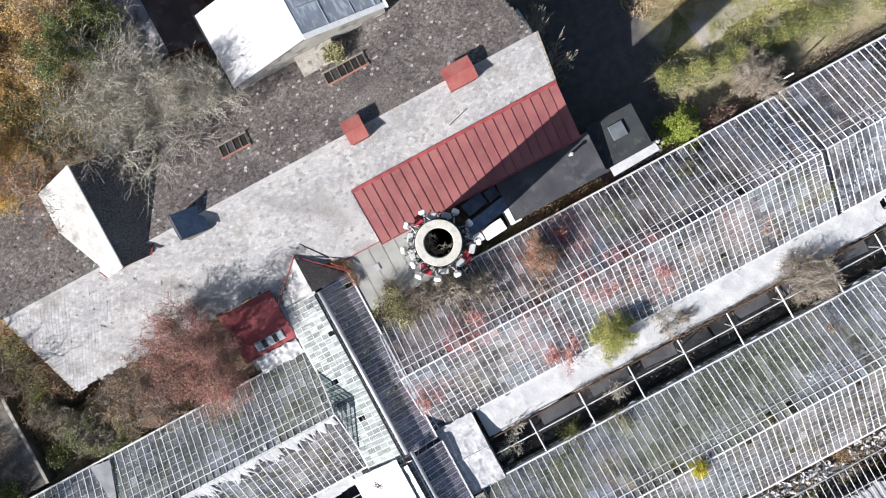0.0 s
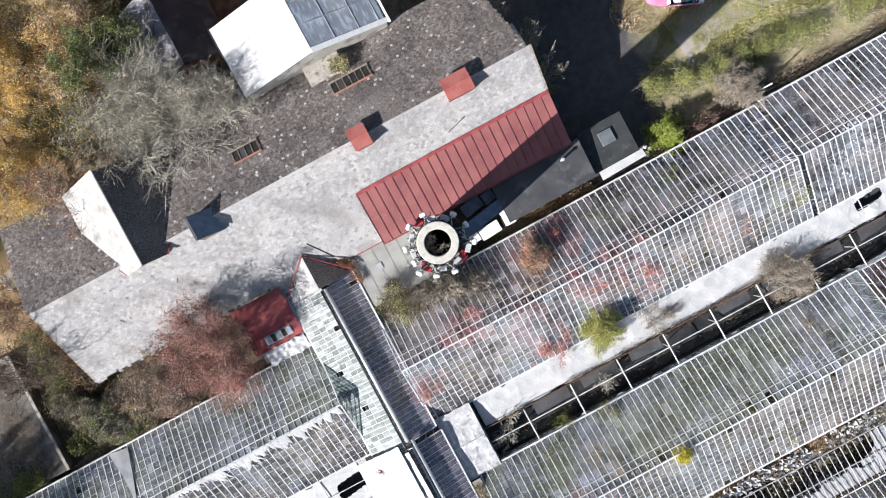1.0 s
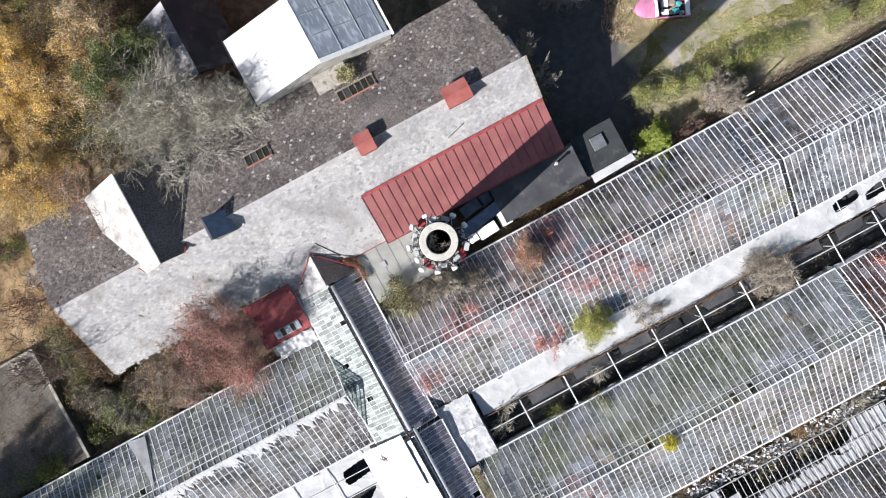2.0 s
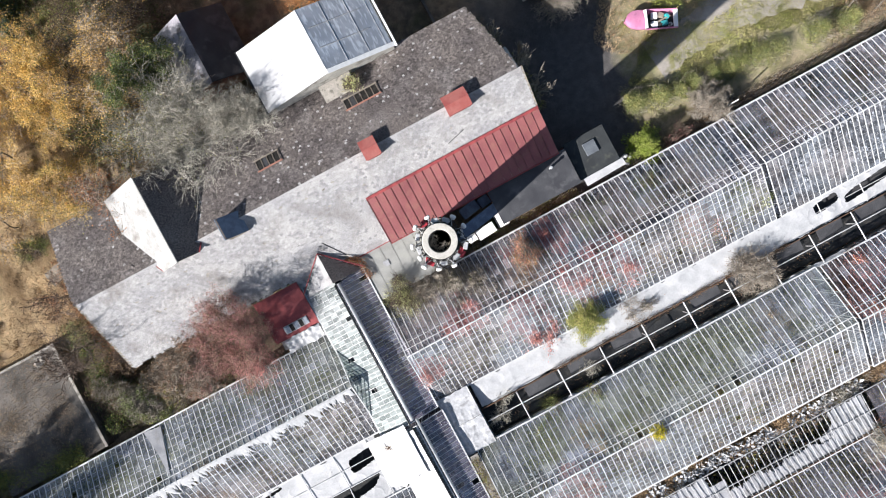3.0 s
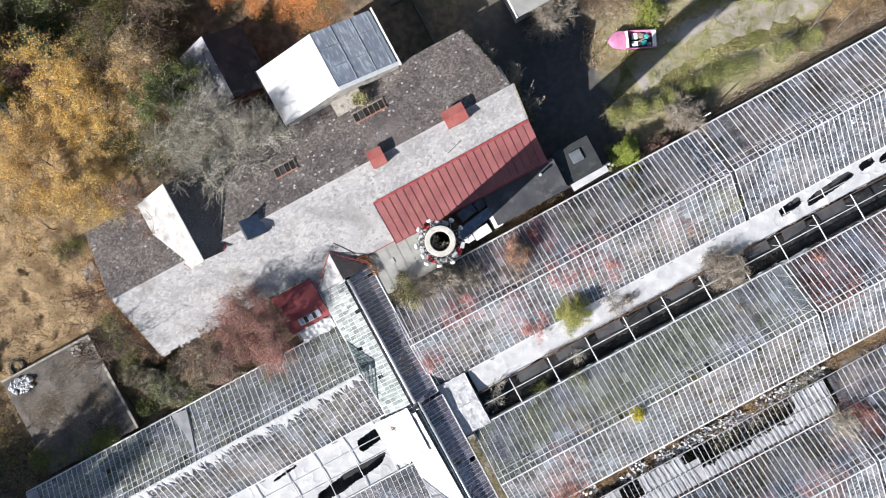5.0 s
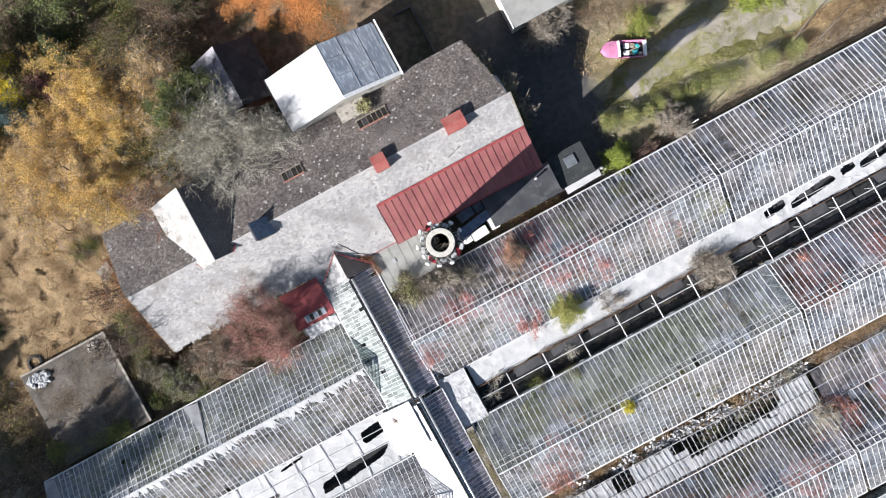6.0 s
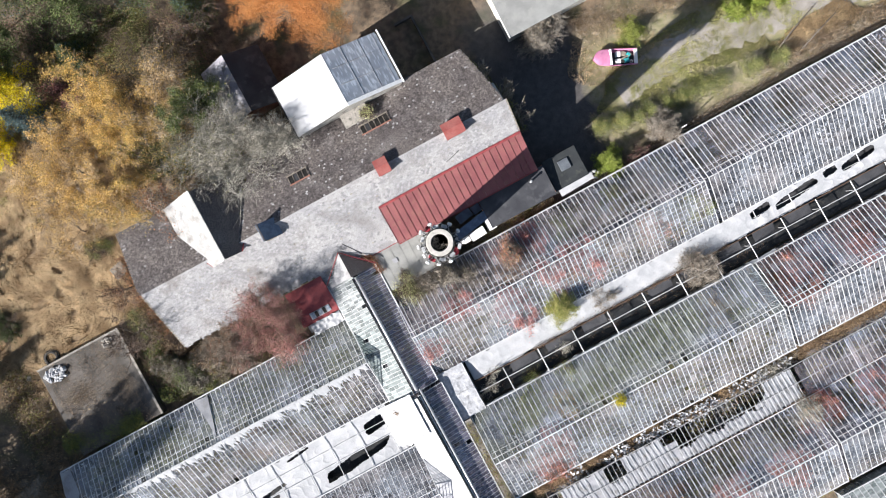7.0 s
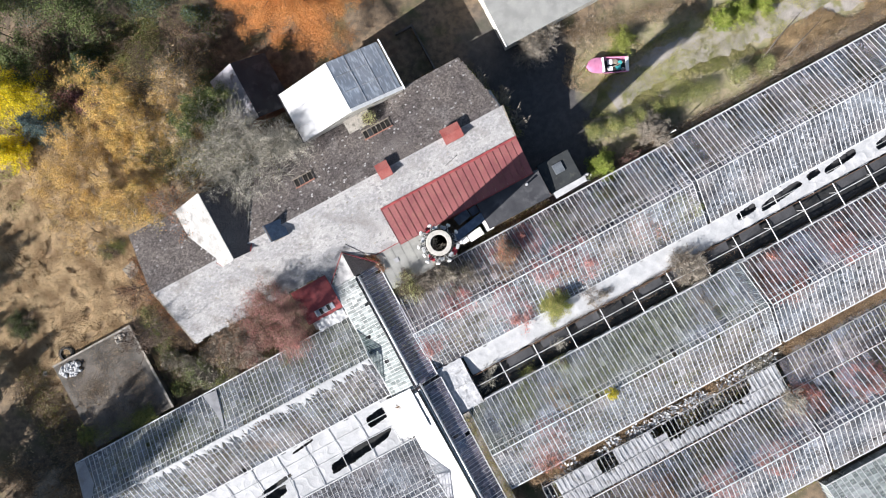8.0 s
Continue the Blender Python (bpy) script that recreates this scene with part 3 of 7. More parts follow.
        part("vent_framing", g, M_BAR, root, kind="stuff")
    return root


def film(label, corner_z, a0, a1, b0, b1, seed, amp=0.10, ragged=(0, 0), holes=(), scale=0.9, material=None, panel=5.0, spikes=0.0):
    """Loose plastic film in lengths joined end to end: heights z at (a0,b0),(a1,b0),(a1,b1),(a0,b1), sagging and creased, edges frayed."""
    root = thing("plastic_film", label, "plastic sheet", (a0 + a1) / 2, (b0 + b1) / 2, min(corner_z))
    count = max(1, round((a1 - a0) / panel))
    for q in range(count):
        s0, s1 = q / count, (q + 1) / count
        cell = 0.07 if holes else 0.12
        na = max(6, int((a1 - a0) / count / cell))
        nb = max(6, int(abs(b1 - b0) / cell))
        lift = 0.012 * (q % 2)
        v = []
        for i in range(na + 1):
            for j in range(nb + 1):
                s, t = s0 + (s1 - s0) * i / na, j / nb
                z = (corner_z[0] * (1 - s) + corner_z[1] * s) * (1 - t) + (corner_z[3] * (1 - s) + corner_z[2] * s) * t
                x, y = a0 + (a1 - a0) * s, b0 + (b1 - b0) * t
                crease = 1 - abs(noise.noise((x * 0.8 + y * 0.5, y * 0.9 - x * 0.3, seed + 5.0)))
                z += amp * (noise.noise((x * scale, y * scale * 1.6, seed)) + 0.5 * crease ** 14) + lift
                if j == 0 and ragged[0]:
                    y += ragged[0] * noise.noise((x * 1.3, 3.0, seed)) * (1 if b1 > b0 else -1)
                if j == nb and ragged[1]:
                    y += ragged[1] * (noise.noise((x * 0.6, 7.0, seed)) + 0.6 * noise.noise((x * 2.5, 9.0, seed)) + spikes * noise.noise((x * 5.5, 2.0, seed))) * (1 if b1 > b0 else -1)
                v.append((x, y, z))
        idx = np.arange((na + 1) * (nb + 1)).reshape(na + 1, nb + 1)
        faces = np.stack([idx[:-1, :-1], idx[1:, :-1], idx[1:, 1:], idx[:-1, 1:]], -1).reshape(-1, 4)
        if holes:
            mid = np.array(v)[faces].mean(1)
            ok = np.ones(len(faces), bool)
            for hx, hy, rx, ry in holes:
                wob = np.array([0.75 * noise.noise((m[0] * 0.7, m[1] * 1.1, seed)) + 0.2 * noise.noise((m[0] * 3.5, m[1] * 3.5, seed)) for m in mid])
                ok &= np.abs((mid[:, 0] - hx) / rx) ** 5 + np.abs((mid[:, 1] - hy - 0.12 * (mid[:, 0] - hx)) / ry) ** 5 + wob > 1
            faces = faces[ok]
        if len(faces):
            part("film_length", np_mesh("film_length", np.array(v), faces, material or M_FILM, True), None, root)
    return root


BAY = 0.535
G_DARK, G_DUST = (M_GLASS, M_GLASS_S), (M_GLASS_S, M_GLASS_S)
WHITE2 = (M_BAR, M_BAR)
greenhouse("long white-framed greenhouse with dusty and missing panes, beside the chimney", -7.2, 26.1, -2.2, -11.9, -7.1, 1.8, 4.0, BAY, (6, 11), G_DARK, WHITE2, ((0.016, 0.16), (0.034, 1.25)), seed=11)
greenhouse("far end of the white-framed greenhouse, bluish panes", 26.6, 64, -2.1, -11.9, -7.0, 1.8, 4.0, BAY, (6, 11), G_DARK, WHITE2, ((0.016, 0.16), (0.02, 0.22)), seed=12, near=(27, -4))
greenhouse("long white-framed greenhouse with greenish old panes behind the black trench", -5.9, 27.0, -17.1, -26.9, -22.2, 2.0, 4.2, BAY, (6, 11), (M_GLASS_G, M_GLASS_S), WHITE2, ((0.012, 0.12), (0.03, 1.1)), seed=13, near=(2, -18))
greenhouse("far end of the greenhouse behind the black trench", 27.4, 64, -17.2, -26.9, -22.2, 2.0, 4.2, BAY, (6, 11), G_DARK, WHITE2, ((0.012, 0.2), (0.02, 0.7)), seed=14, near=(28, -18))
greenhouse("white-framed greenhouse with shrubs growing inside it", -4.0, 25.3, -32.0, -41.6, -36.7, 2.0, 4.2, BAY, (6, 11), G_DARK, WHITE2, ((0.012, 0.2), (0.02, 0.7)), seed=15, near=(12, -33))
greenhouse("far end of the greenhouse with shrubs inside", 25.7, 60, -32.0, -41.6, -36.7, 2.0, 4.2, 0.6, (6, 11), G_DARK, WHITE2, ((0.012, 0.2), (0.02, 0.7)), seed=16, near=(28, -33))
greenhouse("greenhouse with milky limewashed panes", 24.0, 60, -42.8, -52.5, -47.5, 2.0, 4.2, 0.6, (9, 9), (M_GLASS_W, M_GLASS_W), WHITE2, ((0.02, 0.8), (0.02, 0.8)), seed=17, near=(26, -43))
greenhouse("long greenhouse with small green-tinted panes and torn film over its ridge", -46.0, -12.4, -2.3, -11.8, -7.1, 1.8, 4.0, BAY, (9, 9), (M_GLASS_G, M_GLASS_S), WHITE2, ((0.026, 1.1), (0.028, 1.1)), seed=18, near=(-14, -4), vents=True)
greenhouse("greenhouse beside the white film, dull panes", -46.0, -12.2, -17.2, -27.0, -22.1, 2.0, 4.2, BAY, (9, 9), G_DUST, WHITE2, ((0.022, 0.8), (0.022, 0.8)), seed=19, near=(-14, -18))
greenhouse("glazed link corridor, limewashed panes on one slope, mauve on the other", -12.2, 3.0, -7.1, -12.4, -9.7, 2.5, 3.42, 0.40, (4, 5), (M_GLASS_P, M_GLASS_W), WHITE2, ((0.012, 0.1), (0.026, 0.95)), axis="y", seed=20, bar_w=0.04, missing=0.008, vents=False, near=(-9.5, 0))
greenhouse("second stretch of the glazed link corridor, mauve panes and white film", -34.0, -12.6, -6.9, -12.0, -9.3, 2.5, 3.42, 0.40, (4, 5), (M_GLASS_P, M_GLASS_W), WHITE2, ((0.012, 0.1), (0.026, 0.95)), axis="y", seed=21, bar_w=0.04, missing=0.008, vents=False, near=(-9.5, -14))


# ---- trench between the greenhouses, film, end box ----
def trench():
    root = thing("trench", "black-lined trench between the greenhouses, bridged by white bars", "trench", 20, -15.7, 0)
    part("bed", Geo().box(-4.0, -17.0, -0.2, 64, -12.1, 0.12), M_PIT, root, "black wet lining")
    part("rail", Geo().tube((-3.9, -15.5, 1.75), (64, -15.6, 1.75), 0.05, n=6), M_BAR, root, "white lengthwise rail")
    part("edge_rail", Geo().tube((-3.9, -14.35, 1.72), (64, -14.45, 1.72), 0.045, n=6), M_RUST, root, "rusty edge rail")
    for i in range(16):
        x = -0.6 + 4.07 * i
        part("cross_bar", Geo().tube((x, -14.4, 1.78), (x, -17.1, 1.95), 0.06, n=6), M_BAR, root)
        part("post", Geo().tube((x, -15.5, 0), (x, -15.5, 1.75), 0.04, n=6), M_BAR_DULL, root)
    part("film_rail", Geo().tube((-3.9, -13.15, 1.38), (64, -13.15, 1.38), 0.035, n=6), M_BAR, root, "white rail under the film")
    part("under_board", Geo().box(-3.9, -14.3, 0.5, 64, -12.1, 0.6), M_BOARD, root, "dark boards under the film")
    for i in range(8):
        x = 29.9 + 4.07 * i
        part("film_bar", Geo().tube((x, -12.0, 1.55), (x, -14.4, 1.28), 0.05, n=6), M_BAR, root)
    rng = random.Random(5)
    for i in range(16):
        if i in (3, 9):
            continue
        x = -0.5 + 4.07 * i
        a, b = x + rng.uniform(0.1, 1.0), x + rng.uniform(3.0, 3.9)
        part("board", Geo().plate([(a, -14.45, 1.6), (b, -14.45, 1.6), (b, -15.45, 1.35 + rng.uniform(-0.2, 0.2)), (a, -15.45, 1.35 + rng.uniform(-0.2, 0.2))], 0.03), M_BOARD, root, "grey roofing board")


trench()
film("white plastic film stretched beside the greenhouse eave", (1.7, 1.7, 1.35, 1.35), -3.8, 28.6, -11.95, -14.3, 31, 0.05, ragged=(0.35, 0.15))
film("white plastic film with torn holes beside the greenhouse", (1.7, 1.7, 1.35, 1.35), 28.55, 64, -11.95, -14.3, 32, 0.08, ragged=(0.35, 0.15), holes=((30.5, -12.75, 1.2, 0.42), (34.7, -12.95, 2.5, 0.42), (38.8, -12.6, 0.8, 0.36), (42.0, -12.75, 1.9, 0.42), (48.5, -13, 2.2, 0.5)))
film("milky plastic film under a lean-to frame, torn open at one place", (1.85, 1.85, 1.75, 1.75), -1.5, 11.6, -28.55, -31.8, 33, 0.06, ragged=(0.3, 0.3), holes=((4.5, -29.4, 1.15, 0.95), (11.2, -29.0, 1.1, 0.5)), material=M_FILM_GREY)
film("ragged half-width remains of milky film under a lean-to frame", (1.75, 1.75, 1.83, 1.83), 11.4, 21.6, -31.8, -30.6, 45, 0.06, ragged=(0.1, 0.65), material=M_FILM_GREY, spikes=0.6)
film("milky plastic film at the end of a lean-to frame", (1.75, 1.75, 1.85, 1.85), 20.4, 25.3, -31.8, -28.6, 46, 0.08, ragged=(0.2, 0.3), holes=((20.9, -29.2, 1.1, 0.9),), material=M_FILM_GREY)
film("torn white film hanging along the greenhouse eave over the trench", (1.78, 1.78, 2.06, 2.06), -3.9, 30.0, -16.93, -17.13, 47, 0.05, ragged=(0.22, 0.05), scale=1.6)


def lean_to():
    root = thing("lean_to_frame", "white lean-to glazing frame, mostly without glass", "greenhouse", 12, -30.2, 0)
    me = Geo().tube((0, -28.5, 1.95), (0, -31.9, 2.05), 0.028, n=4).mesh("glazing_bar", M_BAR)
    for i in range(118):
        x = -3.0 + 0.535 * i
        if i in (54, 55, 9, 26):
            continue
        piece("glazing_bar", me, root, (x, 0, 0))
    for y, z, m in ((-28.45, 1.9, M_BAR_DULL), (-31.9, 2.0, M_RUST), (-30.2, 1.93, M_BAR_DULL)):
        part("rail", Geo().tube((-3.0, y, z), (60, y, z), 0.05, n=6), m, root)
    part("bed", Geo().box(-3.0, -31.8, -0.3, 60, -28.5, 0.06), M_SOIL, root, "dark weedy bed")
    for i in range(14):
        part("post", Geo().tube((-2.9 + 4.8 * i, -28.5, -0.1), (-2.9 + 4.8 * i, -28.5, 1.9), 0.04, n=6), M_BAR_DULL, root)
    part("glazing", boxes_mesh("glazing", [(25.8 + 0.535 * i, -31.85, 2.04) for i in range(62)], ((0.5, 0, 0), (0, 3.3, -0.1)), 0.005, M_GLASS), None, root, kind="stuff")


lean_to()
film("white film over the link corridor roof", (2.6, 3.68, 3.68, 2.6), -12.3, -9.55, -12.7, -34.0, 34, 0.05)
film("white film over the corridor crossing, creased", (2.6, 3.62, 3.66, 2.55), -13.8, -10.2, -12.0, -16.5, 35, 0.06, ragged=(0.1, 0.4))
film("loose white film between two greenhouse eaves, torn", (1.75, 1.75, 1.5, 1.5), -46, -13.2, -11.9, -14.95, 36, 0.06, ragged=(0.3, 0.08), holes=((-15.0, -13.3, 1.25, 0.62), (-23.5, -12.3, 1.3, 0.13), (-28.0, -14.6, 2.0, 0.22)), scale=0.55)
film("loose white film along a greenhouse eave, torn", (1.5, 1.5, 1.9, 1.9), -46, -13.0, -14.95, -17.2, 37, 0.06, ragged=(0.08, 0.1), holes=((-18.2, -15.6, 3.7, 0.62), (-29.2, -15.6, 1.9, 0.5), (-38.5, -15.5, 2.2, 0.4)), scale=0.55)
def film_frame():
    root = thing("roof_frame", "white painted roof frame that carries the loose film", "roof frame", -29, -14.5, 0)
    for y, z in ((-14.95, 1.62), (-13.4, 1.7)):
        part("rail", Geo().tube((-46, y, z), (-13.2, y, z), 0.04, n=6), M_BAR, root)
    for i in range(11):
        x = -45.5 + 3.15 * i
        part("cross_bar", Geo().tube((x, -11.9, 1.84), (x, -14.95, 1.66), 0.04, n=6).tube((x, -14.95, 1.66), (x, -17.2, 2.0), 0.04, n=6), M_BAR, root)
        part("post", Geo().tube((x, -14.95, 0), (x, -14.95, 1.62), 0.04, n=6), M_BAR_DULL, root)


film_frame()
solo("valley_gutter", Geo().box(-6.86, -34, 2.3, -5.98, -17.3, 2.46).box(-6.86, -34, -0.3, -6.76, -17.3, 2.3), M_GUTTER, "wide mossy gutter between corridor and greenhouse", "gutter")
solo("low_wall", Geo().box(6.4, 22.3, -0.2, 8.5, 22.5, 0.5).box(8.3, 16.8, -0.2, 8.5, 22.3, 0.5), M_SLAB, "low dark concrete wall in the yard", "wall", kind="structure")
solo("trench_bed", Geo().box(-46, -17.1, -0.2, -12.5, -11.9, 0.12), M_PIT, "dark bed under the loose white film", "ground", kind="structure")


def end_box():
    root = thing("film_clad_porch", "porch clad in creased milky film at the end of the trench", "porch", -5.5, -14.5, 0)
    x0, x1, y0, y1, h = -7.0, -4.1, -17.2, -11.9, 1.95
    part("wall", Geo().box(x0, y0, -0.2, x0 + 0.06, y1, h), M_FILM, root)
    part("wall", Geo().box(x1 - 0.06, y0, -0.2, x1, y1, h), M_FILM, root)
    part("wall", Geo().box(x0 + 0.06, y1 - 0.06, -0.2, x1 - 0.06, y1, h), M_FILM, root)
    part("wall", Geo().box(x0 + 0.06, y0, -0.2, x1 - 0.06, y0 + 0.06, h), M_FILM, root)
    nx, ny, v = 40, 70, []
    for i in range(nx + 1):
        for j in range(ny + 1):
            x, y = x0 + (x1 - x0) * i / nx, y0 - 0.05 + (y1 - y0 + 0.1) * j / ny
            belly = math.sin(math.pi * i / nx) * abs(math.sin(math.pi * (y - y0) / 2.65))
            crease = (1 - abs(noise.noise((x * 1.1 + y * 0.7, y * 0.5 - x * 0.9, 3.0)))) ** 10
            edge = 0.10 * noise.noise((x * 2.0, y * 2.0, 8.0)) if i in (0, nx) or j in (0, ny) else 0.0
            v.append((x + edge, y + edge, h + 0.22 - 0.12 * abs(y + 14.6) / 2.7 - 0.07 * belly + 0.03 * crease + 0.018 * noise.noise((x * 1.6, y * 1.6, 1.0))))
    idx = np.arange(len(v)).reshape(nx + 1, ny + 1)
    faces = np.stack([idx[:-1, :-1], idx[1:, :-1], idx[1:, 1:], idx[:-1, 1:]], -1).reshape(-1, 4)
    part("roof", np_mesh("roof", np.array(v), faces, M_FILM_PORCH, True), None, root, "sagging creased milky film roof")
    part("roof_rib", Geo().tube((x0, -14.6, h + 0.24), (x1, -14.6, h + 0.24), 0.035, n=6), M_BAR, root)
    part("roof_edge", Geo().tube((x1, y0, h + 0.12), (x1, y1, h + 0.12), 0.04, n=6), M_BAR, root, "bright white edge rail")
    part("roof_edge", Geo().tube((x0, y0, h + 0.1), (x0, y1, h + 0.1), 0.03, n=6), M_BAR_DULL, root)


end_box()


# ---- main barn ----
RIDGE_Y, RIDGE_Z, S_EAVE, S_Z, N_EAVE, N_Z = 9.2, 6.9, 3.05, 3.1, 16.0, 4.6


def slates(root, x0, x1, run0, run1, w, rowstep, material, seed, skip=None, near=(0, 0), parts=300, drop_out=0.01, label=""):
    """Slates on one slope, each a thin plate of its own, lapped like a real roof."""
    rng = np.random.default_rng(seed)
    (y0, z0), (y1, z1) = run0, run1
    length = math.hypot(y1 - y0, z1 - z0)
    d = Vector((0, (y1 - y0) / length, (z1 - z0) / length))
    up = Vector((0, -d.z, d.y))
    if up.z < 0:
        up = -up
    tilt = (d * (rowstep * 1.25) + up * 0.026)
    pts = []
    rows = int(length / rowstep)
    for j in range(rows):
        off = 0.5 * w * (j % 2)
        for i in range(-1, int((x1 - x0) / w) + 1):
            xa = x0 + i * w + off
            if xa < x0 - w * 0.55 or xa + w > x1 + w * 0.55 or rng.random() < drop_out:
                continue
            p = Vector((xa + rng.normal() * 0.006, y0, z0)) + d * (rowstep * j + rng.normal() * 0.008) + up * (0.012 + rng.random() * 0.008)
            if skip and skip(p.x + w / 2, p.y):
                continue
            pts.append(p)
    pts.sort(key=lambda p: (p.x - near[0]) ** 2 + (p.y - near[1]) ** 2)
    me = boxes_mesh("slate", [(0, 0, 0)], ((w * 0.93, 0, 0), tilt), 0.02, material)
    for p in pts[:parts]:
        piece("slate", me, root, p)
    part("slating", boxes_mesh("slating", [tuple(p) for p in pts[parts:]], ((w * 0.93, 0, 0), tilt), 0.02, material), None, root, label, kind="stuff")


def gable_walls(root, x0, x1, y0, y1, zy0, zy1, yr, zr, material, t=0.3):
    """Four walls that carry a gable roof with its ridge along x."""
    g0 = [(y0 + 0.15, -0.3), (y1 - 0.15, -0.3), (y1 - 0.15, zy1 - 0.12), (yr, zr - 0.15), (y0 + 0.15, zy0 - 0.12)]
    for a in (x0 + 0.12, x1 - 0.12 - t):
        v = [(a, y, z) for y, z in g0] + [(a + t, y, z) for y, z in g0]
        part("wall", Geo().add(v, [(4, 3, 2, 1, 0), (5, 6, 7, 8, 9)] + [(i, (i + 1) % 5, (i + 1) % 5 + 5, i + 5) for i in range(5)]), material, root)
    part("wall", Geo().box(x0 + 0.12 + t, y0 + 0.15, -0.3, x1 - 0.12 - t, y0 + 0.15 + t, zy0 - 0.12), material, root)
    part("wall", Geo().box(x0 + 0.12 + t, y1 - 0.15 - t, -0.3, x1 - 0.12 - t, y1 - 0.15, zy1 - 0.12), material, root)


def barn():
    root = thing("barn", "long old barn, pale slates on one slope, dark slates behind", "barn", -8, 9, 0)
    x0, x1 = -27.9, 11.9
    gable_walls(root, x0, x1, S_EAVE, 11.5, S_Z, 6.0, RIDGE_Y, RIDGE_Z, M_PLASTER)
    part("wall", Geo().box(x0 + 0.5, 12, -0.3, 10.3, N_EAVE - 0.2, N_Z - 0.15), M_PLASTER, root)
    part("roof_deck", Geo().plate([(x0, S_EAVE, S_Z), (x1, S_EAVE, S_Z), (x1, RIDGE_Y, RIDGE_Z), (x0, RIDGE_Y, RIDGE_Z)], 0.1), M_CONCRETE, root)
    part("roof_deck", Geo().plate([(x0, RIDGE_Y, RIDGE_Z), (x1 - 0.3, RIDGE_Y, RIDGE_Z), (11.0, 11.6, 6.09), (10.5, N_EAVE, N_Z), (x0 - 0.3, N_EAVE, N_Z)], 0.1), M_SLATE_DARK, root)
    part("roof_deck", Geo().plate([(-12.6, 2.2, 2.575), (-3.92, 2.2, 2.575), (-3.92, S_EAVE, S_Z), (-12.6, S_EAVE, S_Z)], 0.1), M_CONCRETE, root)
    part("ridge_cap", Geo().plate([(x0, RIDGE_Y - 0.16, RIDGE_Z - 0.03), (x1, RIDGE_Y - 0.16, RIDGE_Z - 0.03), (x1, RIDGE_Y, RIDGE_Z + 0.07), (x0, RIDGE_Y, RIDGE_Z + 0.07)], 0.03), M_SLATE, root, "grey ridge capping")
    part("gutter", Geo().tube((x0, S_EAVE - 0.06, S_Z - 0.05), (-12.5, S_EAVE - 0.06, S_Z - 0.05), 0.06), M_DARK_METAL, root, "dark eave gutter")
    part("verge", Geo().plate([(x0 - 0.1, S_EAVE, S_Z + 0.06), (x0 + 0.06, S_EAVE, S_Z + 0.06), (x0 + 0.06, RIDGE_Y, RIDGE_Z + 0.06), (x0 - 0.1, RIDGE_Y, RIDGE_Z + 0.06)], 0.12), M_WOOD, root, "weathered verge board")
    part("verge", Geo().plate([(x1 - 0.02, 6.0, 4.98), (x1 + 0.12, 6.0, 4.98), (x1 + 0.12, RIDGE_Y, RIDGE_Z + 0.06), (x1 - 0.02, RIDGE_Y, RIDGE_Z + 0.06)], 0.12), M_WOOD, root, "weathered verge board")
    return root


BARN = barn()


def red_roof():
    """Standing-seam sheets on the lower part of the sunny slope."""
    n, x0, x1 = 22, -3.9, 11.95
    w = (x1 - x0) / n
    ya, za, yb, zb = 5.9, 5.02, 1.9, 3.75
    d = Vector((0, yb - ya, zb - za))
    up = Vector((0, -d.z, d.y)).normalized()
    up = up if up.z > 0 else -up
    root = thing("red_lean_to_roof", "faded red standing-seam metal lean-to roof on the barn", "roof", 4, 4, 0)
    g = Geo()
    g.plate([(0, ya, za), (w * 0.985, ya, za), (w * 0.985, yb, zb), (0, yb, zb)], 0.012)
    s = Vector((0.02, 0, 0))
    p, q = Vector((0, ya, za)) + up * 0.003, Vector((0, yb, zb)) + up * 0.003
    g.add([p, p + s, q + s, q, p + up * 0.045, p + s + up * 0.045, q + s + up * 0.045, q + up * 0.045], [(4, 5, 6, 7), (0, 1, 5, 4), (1, 2, 6, 5), (2, 3, 7, 6), (3, 0, 4, 7)])
    me = g.mesh("roof_panel", M_RED_ROOF)
    for i in range(n):
        piece("roof_panel", me, root, (x0 + i * w, 0, 0))
    part("wall", Geo().box(x0 + 0.1, yb + 0.2, -0.3, x1 - 0.15, yb + 0.45, zb - 0.05), M_PLASTER, root)
    part("wall", Geo().box(x1 - 0.4, yb + 0.45, -0.3, x1 - 0.15, 3.0, zb - 0.05), M_PLASTER, root)
    part("wall", Geo().box(x0 + 0.1, yb + 0.45, -0.3, x0 + 0.35, 3.0, zb - 0.05), M_PLASTER, root)
    part("gutter", Geo().tube((x0, yb - 0.06, zb - 0.05), (x1, yb - 0.06, zb - 0.05), 0.05), M_RED_TRIM, root)
    part("top_flashing", Geo().plate([(x0, ya - 0.1, za + 0.03), (x1, ya - 0.1, za + 0.03), (x1, ya + 0.12, za + 0.17), (x0, ya + 0.12, za + 0.17)], 0.012), M_RED_TRIM, root)


red_roof()


